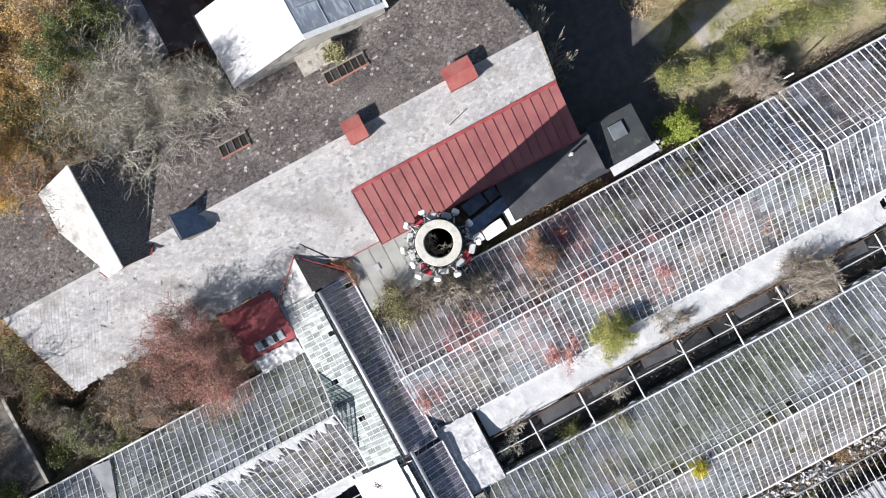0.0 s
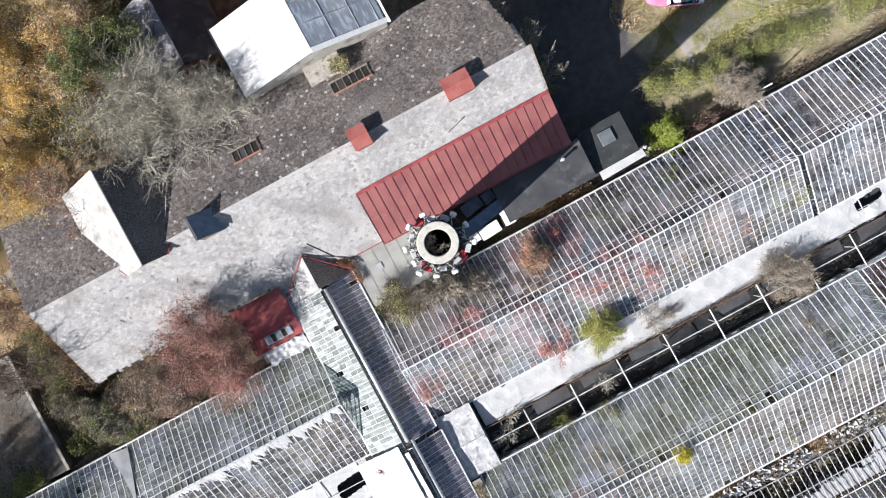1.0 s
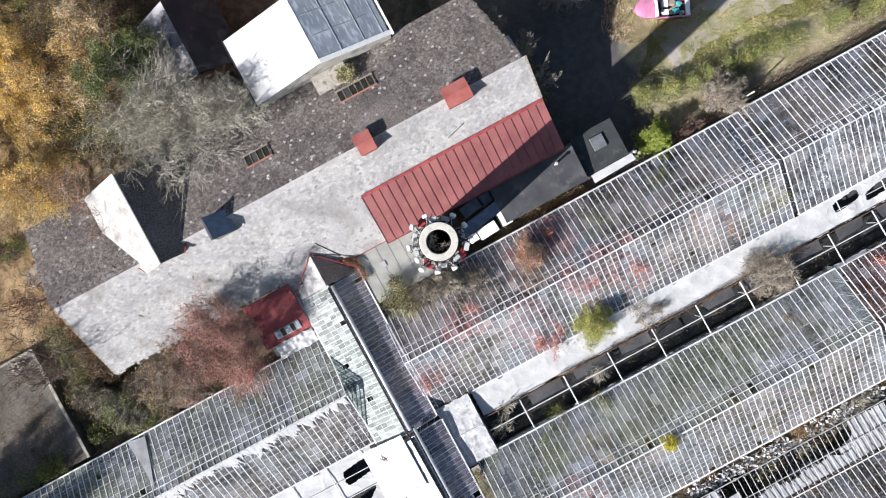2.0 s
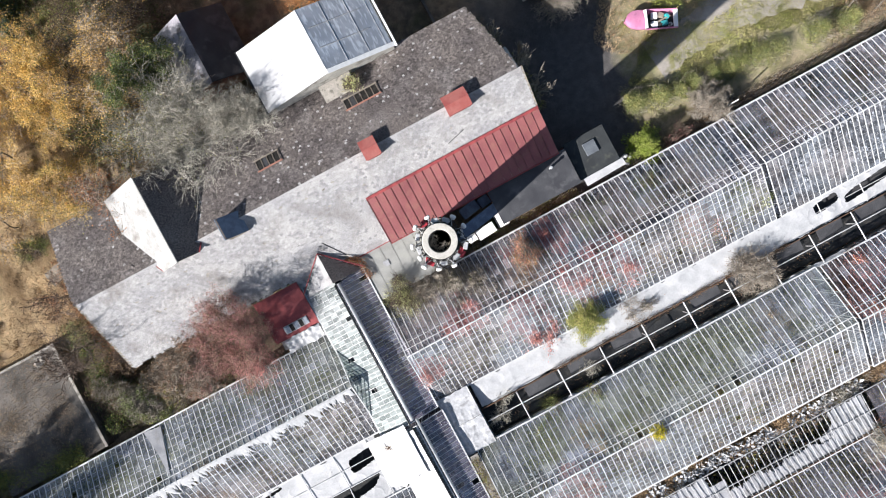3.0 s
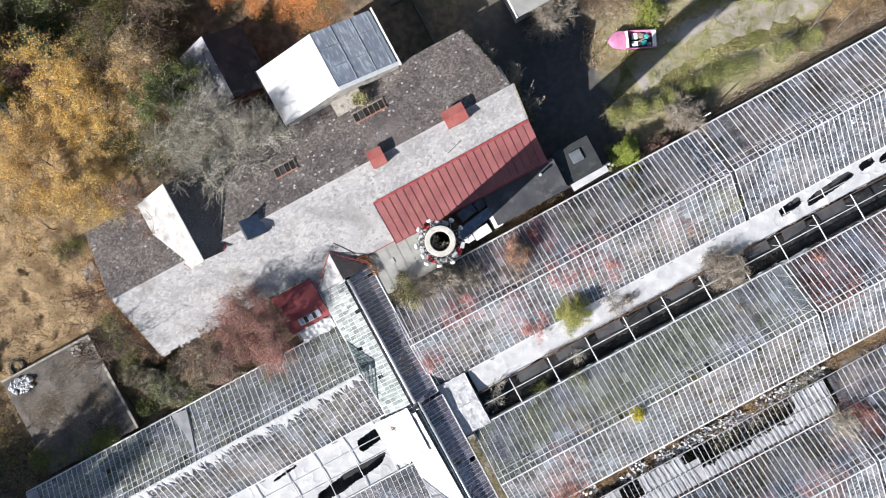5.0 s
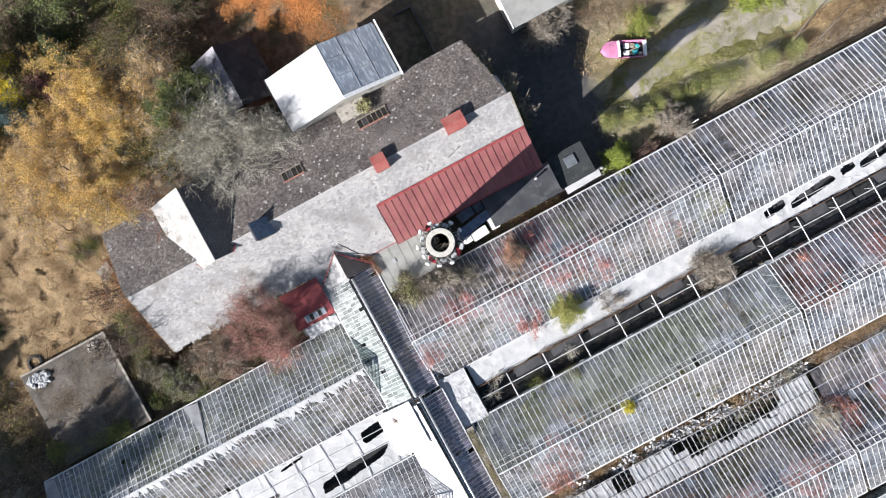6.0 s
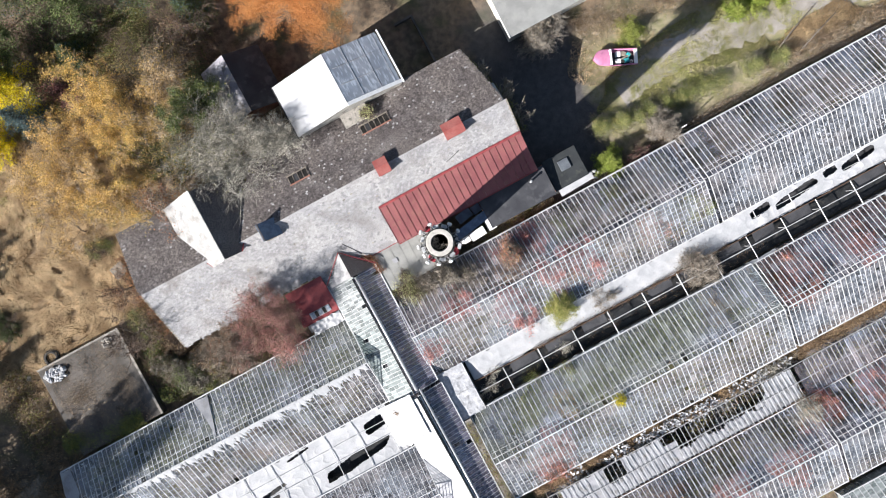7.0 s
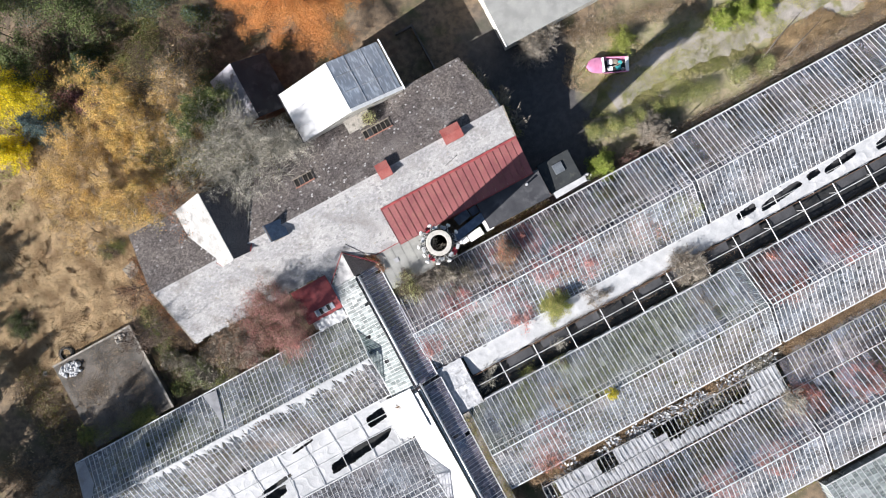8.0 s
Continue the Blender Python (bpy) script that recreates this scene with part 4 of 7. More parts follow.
def cross_wing():
    """Gabled wing that crosses the barn roof: one slope in full sun, one in its own shade."""
    root = thing("cross_gable", "steep cross gable with one bright slope and red verge boards", "roof wing", -19.2, 12, 0)
    xr, zr, k, ys, yn = -18.9, 8.05, 0.66, 8.3, 15.6
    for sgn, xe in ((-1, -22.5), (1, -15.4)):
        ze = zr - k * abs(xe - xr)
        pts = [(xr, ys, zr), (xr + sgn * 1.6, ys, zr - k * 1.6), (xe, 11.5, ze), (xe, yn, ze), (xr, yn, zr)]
        # sun and self-shade are put into the colours of the two slopes
        part("roof_slope", Geo().plate(pts, 0.1), M_CONCRETE if sgn < 0 else M_SLATE_DARK, root, "bright slope toned for full sun" if sgn < 0 else "slope slated dark for its shade")
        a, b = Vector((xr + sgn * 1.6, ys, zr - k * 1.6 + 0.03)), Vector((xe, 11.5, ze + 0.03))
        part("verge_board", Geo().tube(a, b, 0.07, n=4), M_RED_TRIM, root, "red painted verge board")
    step, w = 0.21, 0.30
    d = Vector((-1, 0, -k)).normalized()
    up = Vector((-d.z, 0, d.x)) if d.x < 0 else Vector((d.z, 0, -d.x))
    up = up if up.z > 0 else -up
    rng = np.random.default_rng(43)
    pts = []
    for j in range(int(math.hypot(xr + 22.5, k * (xr + 22.5)) / step)):
        for i in range(int((yn - ys) / w)):
            p = Vector((xr, ys + i * w + 0.5 * w * (j % 2), zr)) + d * (step * j) + up * (0.012 + 0.01 * rng.random())
            front = ys + max(0.0, (xr - p.x - 1.6)) * (11.5 - ys) / 2.0
            if p.y > front and p.y + w < yn + 0.1:
                pts.append(tuple(p))
    part("slating", boxes_mesh("slating", pts, (d * (step * 1.25) + up * 0.02, (0, w * 0.94, 0)), 0.018, M_SLATE_SUNNY), None, root, "pale slates toned for full sun", kind="stuff")
    part("ridge_cap", Geo().tube((xr, ys, zr + 0.01), (xr, yn, zr + 0.01), 0.06, n=6), M_SLATE_SUNNY, root)
    part("verge_cap", Geo().plate([(xr, yn - 0.22, zr + 0.06), (-22.5, yn - 0.22, zr - 3.6 * k + 0.06), (-22.5, yn + 0.12, zr - 3.6 * k + 0.06), (xr, yn + 0.12, zr + 0.06)], 0.06), M_SLATE_SUNNY, root)
    part("verge_cap", Geo().plate([(xr, ys - 0.06, zr + 0.06), (xr - 1.7, ys - 0.06, zr - 1.7 * k + 0.06), (xr - 1.7, ys + 0.24, zr - 1.7 * k + 0.06), (xr, ys + 0.24, zr + 0.06)], 0.06), M_SLATE_SUNNY, root)
    v = [(-22.2, yn - 0.3, -0.3), (-16.0, yn - 0.3, -0.3), (-16.0, yn - 0.3, 5.7), (xr, yn - 0.3, 7.9), (-22.2, yn - 0.3, 5.6)]
    w = [(x, y + 0.25, z) for x, y, z in v]
    part("wall", Geo().add(v + w, [(0, 1, 2, 3, 4), (9, 8, 7, 6, 5)] + [(i, i + 5, (i + 1) % 5 + 5, (i + 1) % 5) for i in range(5)]), M_PLASTER, root)
    v = [(xr - 1.7, ys + 0.15, 6.5), (xr + 1.7, ys + 0.15, 6.5), (xr + 1.5, ys + 0.15, zr - 1.15), (xr, ys + 0.15, zr - 0.12), (xr - 1.5, ys + 0.15, zr - 1.15)]
    w = [(x, y + 0.2, z) for x, y, z in v]
    part("wall", Geo().add(v + w, [(0, 1, 2, 3, 4), (9, 8, 7, 6, 5)] + [(i, i + 5, (i + 1) % 5 + 5, (i + 1) % 5) for i in range(5)]), M_PLASTER, root)


cross_wing()


def ridge_vent(x0, x1, y0, y1, label):
    root = thing("ridge_vent", label, "roof vent", (x0 + x1) / 2, (y0 + y1) / 2, RIDGE_Z, "vents on the barn ridge")
    part("body", Geo().box(x0 + 0.08, y0 + 0.08, RIDGE_Z - 0.9, x1 - 0.08, y1 - 0.08, RIDGE_Z + 0.55), M_RED_BRICKISH, root)
    ym = (y0 + y1) / 2
    part("roof", Geo().plate([(x0, y0, RIDGE_Z + 0.56), (x1, y0, RIDGE_Z + 0.56), (x1, ym, RIDGE_Z + 0.8), (x0, ym, RIDGE_Z + 0.8)], 0.05)
         .plate([(x0, ym, RIDGE_Z + 0.8), (x1, ym, RIDGE_Z + 0.8), (x1, y1, RIDGE_Z + 0.56), (x0, y1, RIDGE_Z + 0.56)], 0.05), M_RED_BRICKISH, root, "rust-red sheet cap")


ridge_vent(-2.3, -0.95, 8.3, 9.9, "small rust-red capped vent box on the barn ridge")
ridge_vent(5.05, 7.1, 8.3, 9.9, "wide rust-red capped vent box on the barn ridge")


def shed_dormer():
    root = thing("roof_dormer", "small dormer with dark sheet roof leaning away from the sun", "dormer", -14.1, 9.2, 6.9)
    x0, x1, y0, y1, zt = -14.75, -13.1, 8.05, 9.75, 8.15
    part("side", Geo().box(x0, y0, 5.9, x0 + 0.08, y1, zt), M_SLATE_DARK, root, "slated cheek")
    # blue tone puts the roof's own shade into its colour
    part("roof", Geo().plate([(x0 - 0.05, y0 - 0.05, zt + 0.03), (x0 - 0.05, y1 + 0.05, zt + 0.03), (x1, y1 + 0.05, 6.75), (x1, y0 - 0.05, 6.75)], 0.05), M_STEEL_SHADE_BLUE, root, "sheet roof toned blue for shade")
    for y in (y0, y1 - 0.06):
        v = [(x0 + 0.08, y, 5.9), (x1, y, 5.9), (x1, y, 6.5), (x0 + 0.08, y, zt - 0.06)]
        w = [(a, b + 0.06, c) for a, b, c in v]
        part("cheek", Geo().add(v + w, [(0, 1, 2, 3), (7, 6, 5, 4)] + [(i, i + 4, (i + 1) % 4 + 4, (i + 1) % 4) for i in range(4)]), M_WOOD, root)


shed_dormer()


def roof_light(x0, x1, yc, n, label):
    """A row of dark open panes in a low frame on the back slope."""
    slope = (N_Z - RIDGE_Z) / (N_EAVE - RIDGE_Y)
    root = thing("roof_light", label, "roof window", (x0 + x1) / 2, yc, 6)
    h = 0.42
    lift = 0.06

    def z(y):
        return RIDGE_Z + slope * (y - RIDGE_Y) + lift
    part("sill", Geo().plate([(x0 - 0.1, yc - h - 0.12, z(yc - h) + 0.12), (x1 + 0.1, yc - h - 0.12, z(yc - h) + 0.12), (x1 + 0.1, yc - h, z(yc - h) + 0.13), (x0 - 0.1, yc - h, z(yc - h) + 0.13)], 0.1), M_BRICK, root, "rusty lower frame")
    part("head", Geo().plate([(x0 - 0.1, yc + h, z(yc + h) + 0.13), (x1 + 0.1, yc + h, z(yc + h) + 0.13), (x1 + 0.1, yc + h + 0.1, z(yc + h) + 0.13), (x0 - 0.1, yc + h + 0.1, z(yc + h) + 0.13)], 0.1), M_WOOD, root)
    w = (x1 - x0) / n
    for i in range(n + 1):
        x = x0 + i * w
        part("mullion", Geo().plate([(x - 0.02, yc - h, z(yc - h) + 0.12), (x + 0.02, yc - h, z(yc - h) + 0.12), (x + 0.02, yc + h, z(yc + h) + 0.12), (x - 0.02, yc + h, z(yc + h) + 0.12)], 0.05), M_WOOD, root)
        if i < n:
            part("pane", Geo().plate([(x + 0.06, yc - h + 0.02, z(yc - h) + 0.06), (x + w - 0.06, yc - h + 0.02, z(yc - h) + 0.06), (x + w - 0.06, yc + h - 0.02, z(yc + h) + 0.06), (x + 0.06, yc + h - 0.02, z(yc + h) + 0.06)], 0.01), M_BOARD if i == 1 else M_SOOT_AND_HOLES, root)


roof_light(-1.8, 1.2, 13.35, 6, "long roof window with six dark broken panes and a rusty frame")
roof_light(-10.3, -8.3, 12.3, 4, "long roof window half buried in twigs")


def grey_roof():
    root = thing("flat_roofed_link", "low link building with grey felt roof strips beside the chimney", "outbuilding", -4, 0, 0)
    x0, x1, y0, y1 = -7.0, 0.9, -2.0, 2.12
    part("wall", Geo().box(x0 + 0.15, y0 + 0.15, -0.3, x1 - 0.1, y1 - 0.05, 2.3), M_PLASTER, root)
    w, n = 1.0, 8
    me = Geo().box(0, y0, 2.32, w * 0.98, y1, 2.44).box(-0.015, y0, 2.44, 0.02, y1, 2.465).mesh("roof_strip", M_GREY_ROOF)
    for i in range(n):
        piece("roof_strip", me, root, (x0 + i * (x1 - x0) / n, 0, 0))
    part("red_flashing", Geo().plate([(x0 - 0.3, y1 - 0.02, 2.53), (-3.95, y1 - 0.02, 2.53), (-3.95, y1 + 0.07, 2.57), (x0 - 0.3, y1 + 0.07, 2.57)], 0.05), M_RED_TRIM, root, "red edge flashing")


grey_roof()
solo("roof_tile", Geo().bevel_box(-5.35, 0.35, 2.47, -4.85, 0.85, 2.52, 0.015), M_FILM_GREY, "pale square sheet lying on the grey felt", "sheet")


def black_roof():
    root = thing("black_roofed_lean_to", "lean-to with black felt roof and a small flue", "outbuilding", 9, 0.4, 0)
    part("wall", Geo().box(5.3, -1.0, -0.3, 12.5, 1.8, 2.85), M_BRICK, root)
    part("roof", Geo().plate([(5.2, -1.2, 2.95), (12.6, -1.2, 2.95), (12.6, 2.0, 3.35), (5.2, 2.0, 3.35)], 0.1), M_BLACK, root, "black felt roof")
    part("flue", Geo().tube((10.75, 1.1, 3.2), (10.75, 1.1, 4.15), 0.09, n=12).tube((10.75, 1.1, 4.1), (10.75, 1.1, 4.2), 0.15, 0.1, n=12), M_METAL, root, "silver flue pipe")


black_roof()


def annex():
    root = thing("flat_roofed_annex", "small annex with mossy flat roof darkened for shade", "outbuilding", 14.7, 0.6, 0)
    part("wall", Geo().box(12.9, -1.0, -0.3, 16.4, 2.2, 2.3), M_BRICK, root)
    part("roof", Geo().bevel_box(12.75, -1.15, 2.3, 16.55, 2.35, 2.48, 0.03), M_ANNEX_SHADE, root)
    part("roof_hatch", Geo().bevel_box(14.2, 0.5, 2.48, 15.3, 1.6, 2.66, 0.03), M_ROOF_HATCH, root, "blue-grey roof hatch")
    part("eave_sheet", Geo().plate([(13.1, -1.75, 2.1), (16.9, -1.6, 2.12), (16.7, -1.0, 2.6), (13.0, -1.05, 2.55)], 0.03), M_FILM, root, "torn pale sheet along the eave")


annex()


def tall_shed():
    root = thing("tall_shed", "tall shed, one roof slope white sheet, the other grey glazing", "shed", -1.65, 18.2, 0)
    x0, x1, y0, y1, xr, ze, zr = -7.4, 4.15, 15.5, 20.95, -1.65, 6.4, 8.45
    for y in (y0 + 0.15, y1 - 0.4):
        v = [(x0 + 0.2, y, -0.3), (x1 - 0.2, y, -0.3), (x1 - 0.2, y, ze - 0.1), (xr, y, zr - 0.15), (x0 + 0.2, y, ze - 0.1)]
        w = [(a, b + 0.25, c) for a, b, c in v]
        part("wall", Geo().add(v + w, [(0, 1, 2, 3, 4), (9, 8, 7, 6, 5)] + [(i, i + 5, (i + 1) % 5 + 5, (i + 1) % 5) for i in range(5)]), M_PLASTER, root)
    part("wall", Geo().box(x0 + 0.2, y0 + 0.4, -0.3, x0 + 0.45, y1 - 0.4, ze - 0.1), M_PLASTER, root)
    part("wall", Geo().box(x1 - 0.45, y0 + 0.4, -0.3, x1 - 0.2, y1 - 0.4, ze - 0.1), M_PLASTER, root)
    part("white_slope", Geo().plate([(x0, y0, ze), (xr, y0, zr), (xr, y1, zr), (x0, y1, ze)], 0.06), M_SHEET_WHITE, root, "smooth white sheet slope")
    part("glazed_slope", Geo().plate([(xr, y0 + 0.3, zr - 0.02), (x1 - 0.3, y0 + 0.3, ze + 0.1), (x1 - 0.3, y1, ze + 0.1), (xr, y1, zr - 0.02)], 0.03), M_GLASS_B, root, "grey-blue glazed slope")
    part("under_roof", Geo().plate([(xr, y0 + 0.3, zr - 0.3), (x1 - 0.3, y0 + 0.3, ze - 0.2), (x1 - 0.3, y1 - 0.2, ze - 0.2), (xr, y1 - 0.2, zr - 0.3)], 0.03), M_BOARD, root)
    slope = root.children[-2]
    for i in range(1, 3):
        y = y0 + 0.3 + (y1 - y0 - 0.3) * i / 3
        part("glazing_bar", Geo().tube((xr + 0.3, y, zr - 0.08), (x1 - 1.3, y, ze + 0.47), 0.03, n=4), M_BAR_DULL, slope)
    for s in (0.33, 0.66, 0.93):
        x, z = xr + (x1 - 0.3 - xr) * s, zr + (ze + 0.1 - zr) * s
        part("glazing_bar", Geo().tube((x, y0 + 0.3, z - 0.005), (x, y1, z - 0.005), 0.028, n=4), M_BAR_DULL, slope)
    part("verge", Geo().plate([(xr, y0 - 0.05, zr), (x1, y0 - 0.05, ze), (x1, y0 + 0.3, ze + 0.04), (xr, y0 + 0.3, zr + 0.04)], 0.1), M_WHITE, root, "white verge board")
    part("gutter", Geo().box(x1 - 0.12, y0 - 0.1, ze - 0.1, x1 + 0.05, y1 + 0.15, ze + 0.06), M_WHITE, root, "white eave gutter")
    part("gutter", Geo().box(x0 - 0.14, y0 - 0.1, ze - 0.12, x0 - 0.005, y1 + 0.1, ze - 0.02), M_DARK_METAL, root, "dark eave gutter")
    part("ledge", Geo().plate([(-3.0, y0 - 1.3, 5.5), (-0.2, y0 - 1.3, 5.5), (-0.2, y0 + 0.1, 5.75), (-3.0, y0 + 0.1, 5.75)], 0.1), M_CONCRETE, root, "weathered ledge")


tall_shed()


def low_shed():
    root = thing("low_shed", "low shed with a tree-shaded grey slope and a slope coloured dark for shade", "shed", -10.4, 24, 0)
    x0, x1, y0, y1, xr, ze, zr = -13.6, -7.0, 20.5, 26.8, -10.5, 2.2, 4.3
    # lilac stands for tree shade, black felt for the far slope's self-shade
    for a, b, m, t in ((x0, xr, M_SLATE_SHADE, "lilac-grey slope toned for tree shade"), (x1, xr, M_BLACK, "slope coloured dark for shade")):
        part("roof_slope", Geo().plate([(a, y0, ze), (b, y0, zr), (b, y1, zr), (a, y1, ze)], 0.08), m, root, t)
    part("wall", Geo().box(x0 + 0.3, y0 + 0.3, -0.3, x1 - 0.3, y1 - 0.3, ze - 0.05), M_BRICK, root)


low_shed()


def top_building():
    root = thing("grey_roofed_house", "low building with pale grey roof and white fascia across the yard", "outbuilding", 22, 20, 0)
    x0, x1, y0, y1 = 15.9, 34.0, 14.9, 24.0
    part("wall", Geo().box(x0 + 0.3, y0 + 0.3, -0.3, x1 - 0.3, y1 - 0.3, 3.0), M_PLASTER, root)
    part("roof", Geo().plate([(x0, y0, 3.2), (x1, y0, 3.2), (x1, y1, 4.3), (x0, y1, 4.3)], 0.12), M_GREY_ROOF, root)
    part("fascia", Geo().box(x0 - 0.08, y0, 3.02, x0 - 0.01, y0 + 5, 3.3), M_WHITE, root, "white fascia")


top_building()


def red_hut():
    root = thing("red_roofed_hut", "lean-to hut with patchy red felt roof and broken skylight", "hut", -14, 0, 0)
    part("wall", Geo().box(-16.2, -1.9, -0.3, -12.6, 2.4, 2.3), M_PLASTER, root)
    part("roof", Geo().plate([(-16.6, -1.1, 2.5), (-12.5, -1.1, 2.5), (-12.5, 2.8, 3.1), (-16.6, 2.8, 3.1)], 0.08), M_RED_TRIM, root, "crimson felt roof")
    f = part("skylight", Geo().plate([(-15.4, -0.75, 2.62), (-13.2, -0.75, 2.62), (-13.2, -0.05, 2.74), (-15.4, -0.05, 2.74)], 0.05), M_BAR_DULL, root, "broken skylight with slipped panes")
    for i in range(5):
        x = -15.3 + i * 0.43
        part("pane", Geo().plate([(x, -0.7, 2.65), (x + 0.34, -0.7, 2.65), (x + 0.34, -0.1, 2.76), (x, -0.1, 2.76)], 0.012), M_SOOT_AND_HOLES if i in (1, 3) else M_GLASS_B, f)
    part("gable_trim", Geo().tube((-12.4, 1.6, 3.15), (-9.7, 4.0, 3.85), 0.06, n=4).tube((-9.7, 4.0, 3.85), (-6.9, 1.3, 3.0), 0.06, n=4), M_RED_TRIM, root, "red gable trim")


red_hut()
film("crumpled white roofing felt at the foot of the red roof", (2.3, 2.35, 2.6, 2.55), -15.9, -12.6, -2.3, -1.1, 44, 0.22, ragged=(0.3, 0.2), scale=2.6)


def gable_cap():
    """Slated cap where the corridor roof meets the barn."""
    root = thing("corridor_gable", "slate-covered gable end of the corridor against the barn", "roof", -9.7, 2.9, 3)
    part("slope", Geo().plate([(-12.3, 1.2, 2.62), (-9.7, 1.2, 4.0), (-9.7, 3.9, 4.0)], 0.06), M_SLATE, root)
    # darker slates than its twin: the slope's own shade as colour
    part("slope", Geo().plate([(-7.1, 1.2, 2.62), (-9.7, 3.9, 4.0), (-9.7, 1.2, 4.0)], 0.06), M_SLATE_DARK, root, "slope slated dark for its shade")


gable_cap()
solo("ridge_pipe", Geo().tube((-9.35, 1.0, 3.55), (-9.35, -12.0, 3.55), 0.16, n=12).tube((-9.0, -12.0, 3.5), (-9.0, -34, 3.5), 0.13, n=12), M_METAL, "silver insulated pipe along the corridor ridge", "pipe", smooth=True)
solo("cable_run", Geo().tube((-9.72, 1.0, 3.56), (-9.72, -12.5, 3.56), 0.07, n=8).tube((-9.6, -12.5, 3.75), (-9.3, -34, 3.75), 0.07, n=8), M_DARK_METAL, "dark cables laid along the corridor ridge", "cable", smooth=True)


def slab_building():
    root = thing("concrete_slab", "low derelict concrete platform with dead leaves on it", "platform", -38.5, 3, 0)
    part("deck", Geo().bevel_box(-43.5, -1.9, -0.3, -34.0, 8.2, 1.1, 0.06), M_SLAB, root)
    part("kerb", Geo().box(-34.22, -1.9, 1.1, -34.0, 8.2, 1.2), M_CONCRETE, root, "pale broken kerb")
    part("kerb", Geo().box(-43.5, 8.02, 1.1, -34.22, 8.2, 1.18), M_CONCRETE, root, "pale broken kerb")


slab_building()


# ---- chimney ----
def chimney():
    root = thing("chimney", "tall round concrete chimney with a sooty open top", "chimney", -0.19, 0.03, 0)
    cx, cy, h = -0.19, 0.03, 23.5
    part("shaft", Geo().lathe([(1.55, -0.3), (1.5, 3.0), (1.03, h - 0.9), (1.03, h - 0.6), (0.98, h - 0.55), (0.98, h - 0.25)], 48, cx, cy), M_CONCRETE, root, smooth=True)
    part("rim", Geo().lathe([(0.98, h - 0.26), (1.02, h - 0.22), (1.03, h - 0.04), (1.0, h), (0.68, h), (0.65, h - 0.04), (0.64, h - 0.5)], 48, cx, cy), M_RIM, root, "pale worn rim")
    part("flue_lining", Geo().lathe([(0.64, h - 0.5), (0.62, h - 6), (0.62, h - 7), (0.0, h - 7)], 32, cx, cy), M_SOOT_AND_HOLES, root, "sooty lining")
    for z in (h - 0.95, h - 2.6):
        part("steel_band", Geo().lathe([(1.06, z - 0.05), (1.10, z - 0.05), (1.10, z + 0.05), (1.06, z + 0.05), (1.06, z - 0.05)], 32, cx, cy), M_DARK_METAL, root, "dark steel band")


chimney()


def antenna_model():
    """One sector aerial on its bracket; built at the origin, pointing along +x."""
    root = thing("panel_antenna", "white panel antenna on a steel bracket around the chimney top", "antenna", 0, 0, 0, "antennas round the chimney")
    panel = part("panel", Geo().bevel_box(-0.10, -0.17, -1.0, 0.10, 0.17, 1.0, 0.06), M_WHITE, root)
    for y in (-0.08, 0, 0.08):
        part("connector", Geo().tube((0, y, -1.0), (0, y, -1.12), 0.02, n=6), M_DARK_METAL, panel)
    part("mast", Geo().tube((-0.2, 0, -1.2), (-0.2, 0, 1.1), 0.04, n=10), M_METAL, root)
    for z in (-0.7, 0.7):
        part("clamp", Geo().box(-0.22, -0.05, z - 0.05, -0.07, 0.05, z + 0.05), M_METAL, root)
        part("arm", Geo().box(-0.55, -0.035, z - 0.03, -0.2, 0.035, z + 0.03), M_DARK_METAL, root)
        part("brace", Geo().tube((-0.52, 0.18, z), (-0.2, 0, z), 0.02, n=6).tube((-0.52, -0.18, z), (-0.2, 0, z), 0.02, n=6), M_METAL, root)
    return root


ANT = antenna_model()
spots = ((119, 0.52), (152, 0.60), (192, 0.62), (221, 0.50), (239, 0.72), (268, 0.62), (301, 0.62), (2, 0.75), (33, 0.62), (62, 0.56))
for k, (a, d) in enumerate(spots):
    world_a = radians(a - 28.3)
    r = 1.03 + d
    m = Matrix.Translation((-0.19 + r * math.cos(world_a), 0.03 + r * math.sin(world_a), 21.9 + 0.3 * math.sin(k * 2.1))) @ Matrix.Rotation(world_a + 0.15 * math.sin(k * 1.7), 4, "Z")
    if k == 0:
        ANT.matrix_basis = m
    else:
        copy_thing(ANT, m)


def radio_model(material, label):
    root = thing("radio_unit", label, "radio box", 0, 0, 0, "radio boxes round the chimney")
    case = part("case", Geo().bevel_box(-0.14, -0.22, -0.28, 0.12, 0.22, 0.28, 0.03), material, root)
    for i in range(5):
        part("fin", Geo().box(0.10, -0.15 + i * 0.07, -0.24, 0.14, -0.13 + i * 0.07, 0.24), material, case)
    part("mount", Geo().box(-0.30, -0.05, -0.06, -0.10, 0.05, 0.06), M_DARK_METAL, root)
    return root


RADIO_R, RADIO_W = radio_model(M_RED, "red radio box clamped to the chimney top"), radio_model(M_METAL, "grey radio box clamped to the chimney top")
used = set()
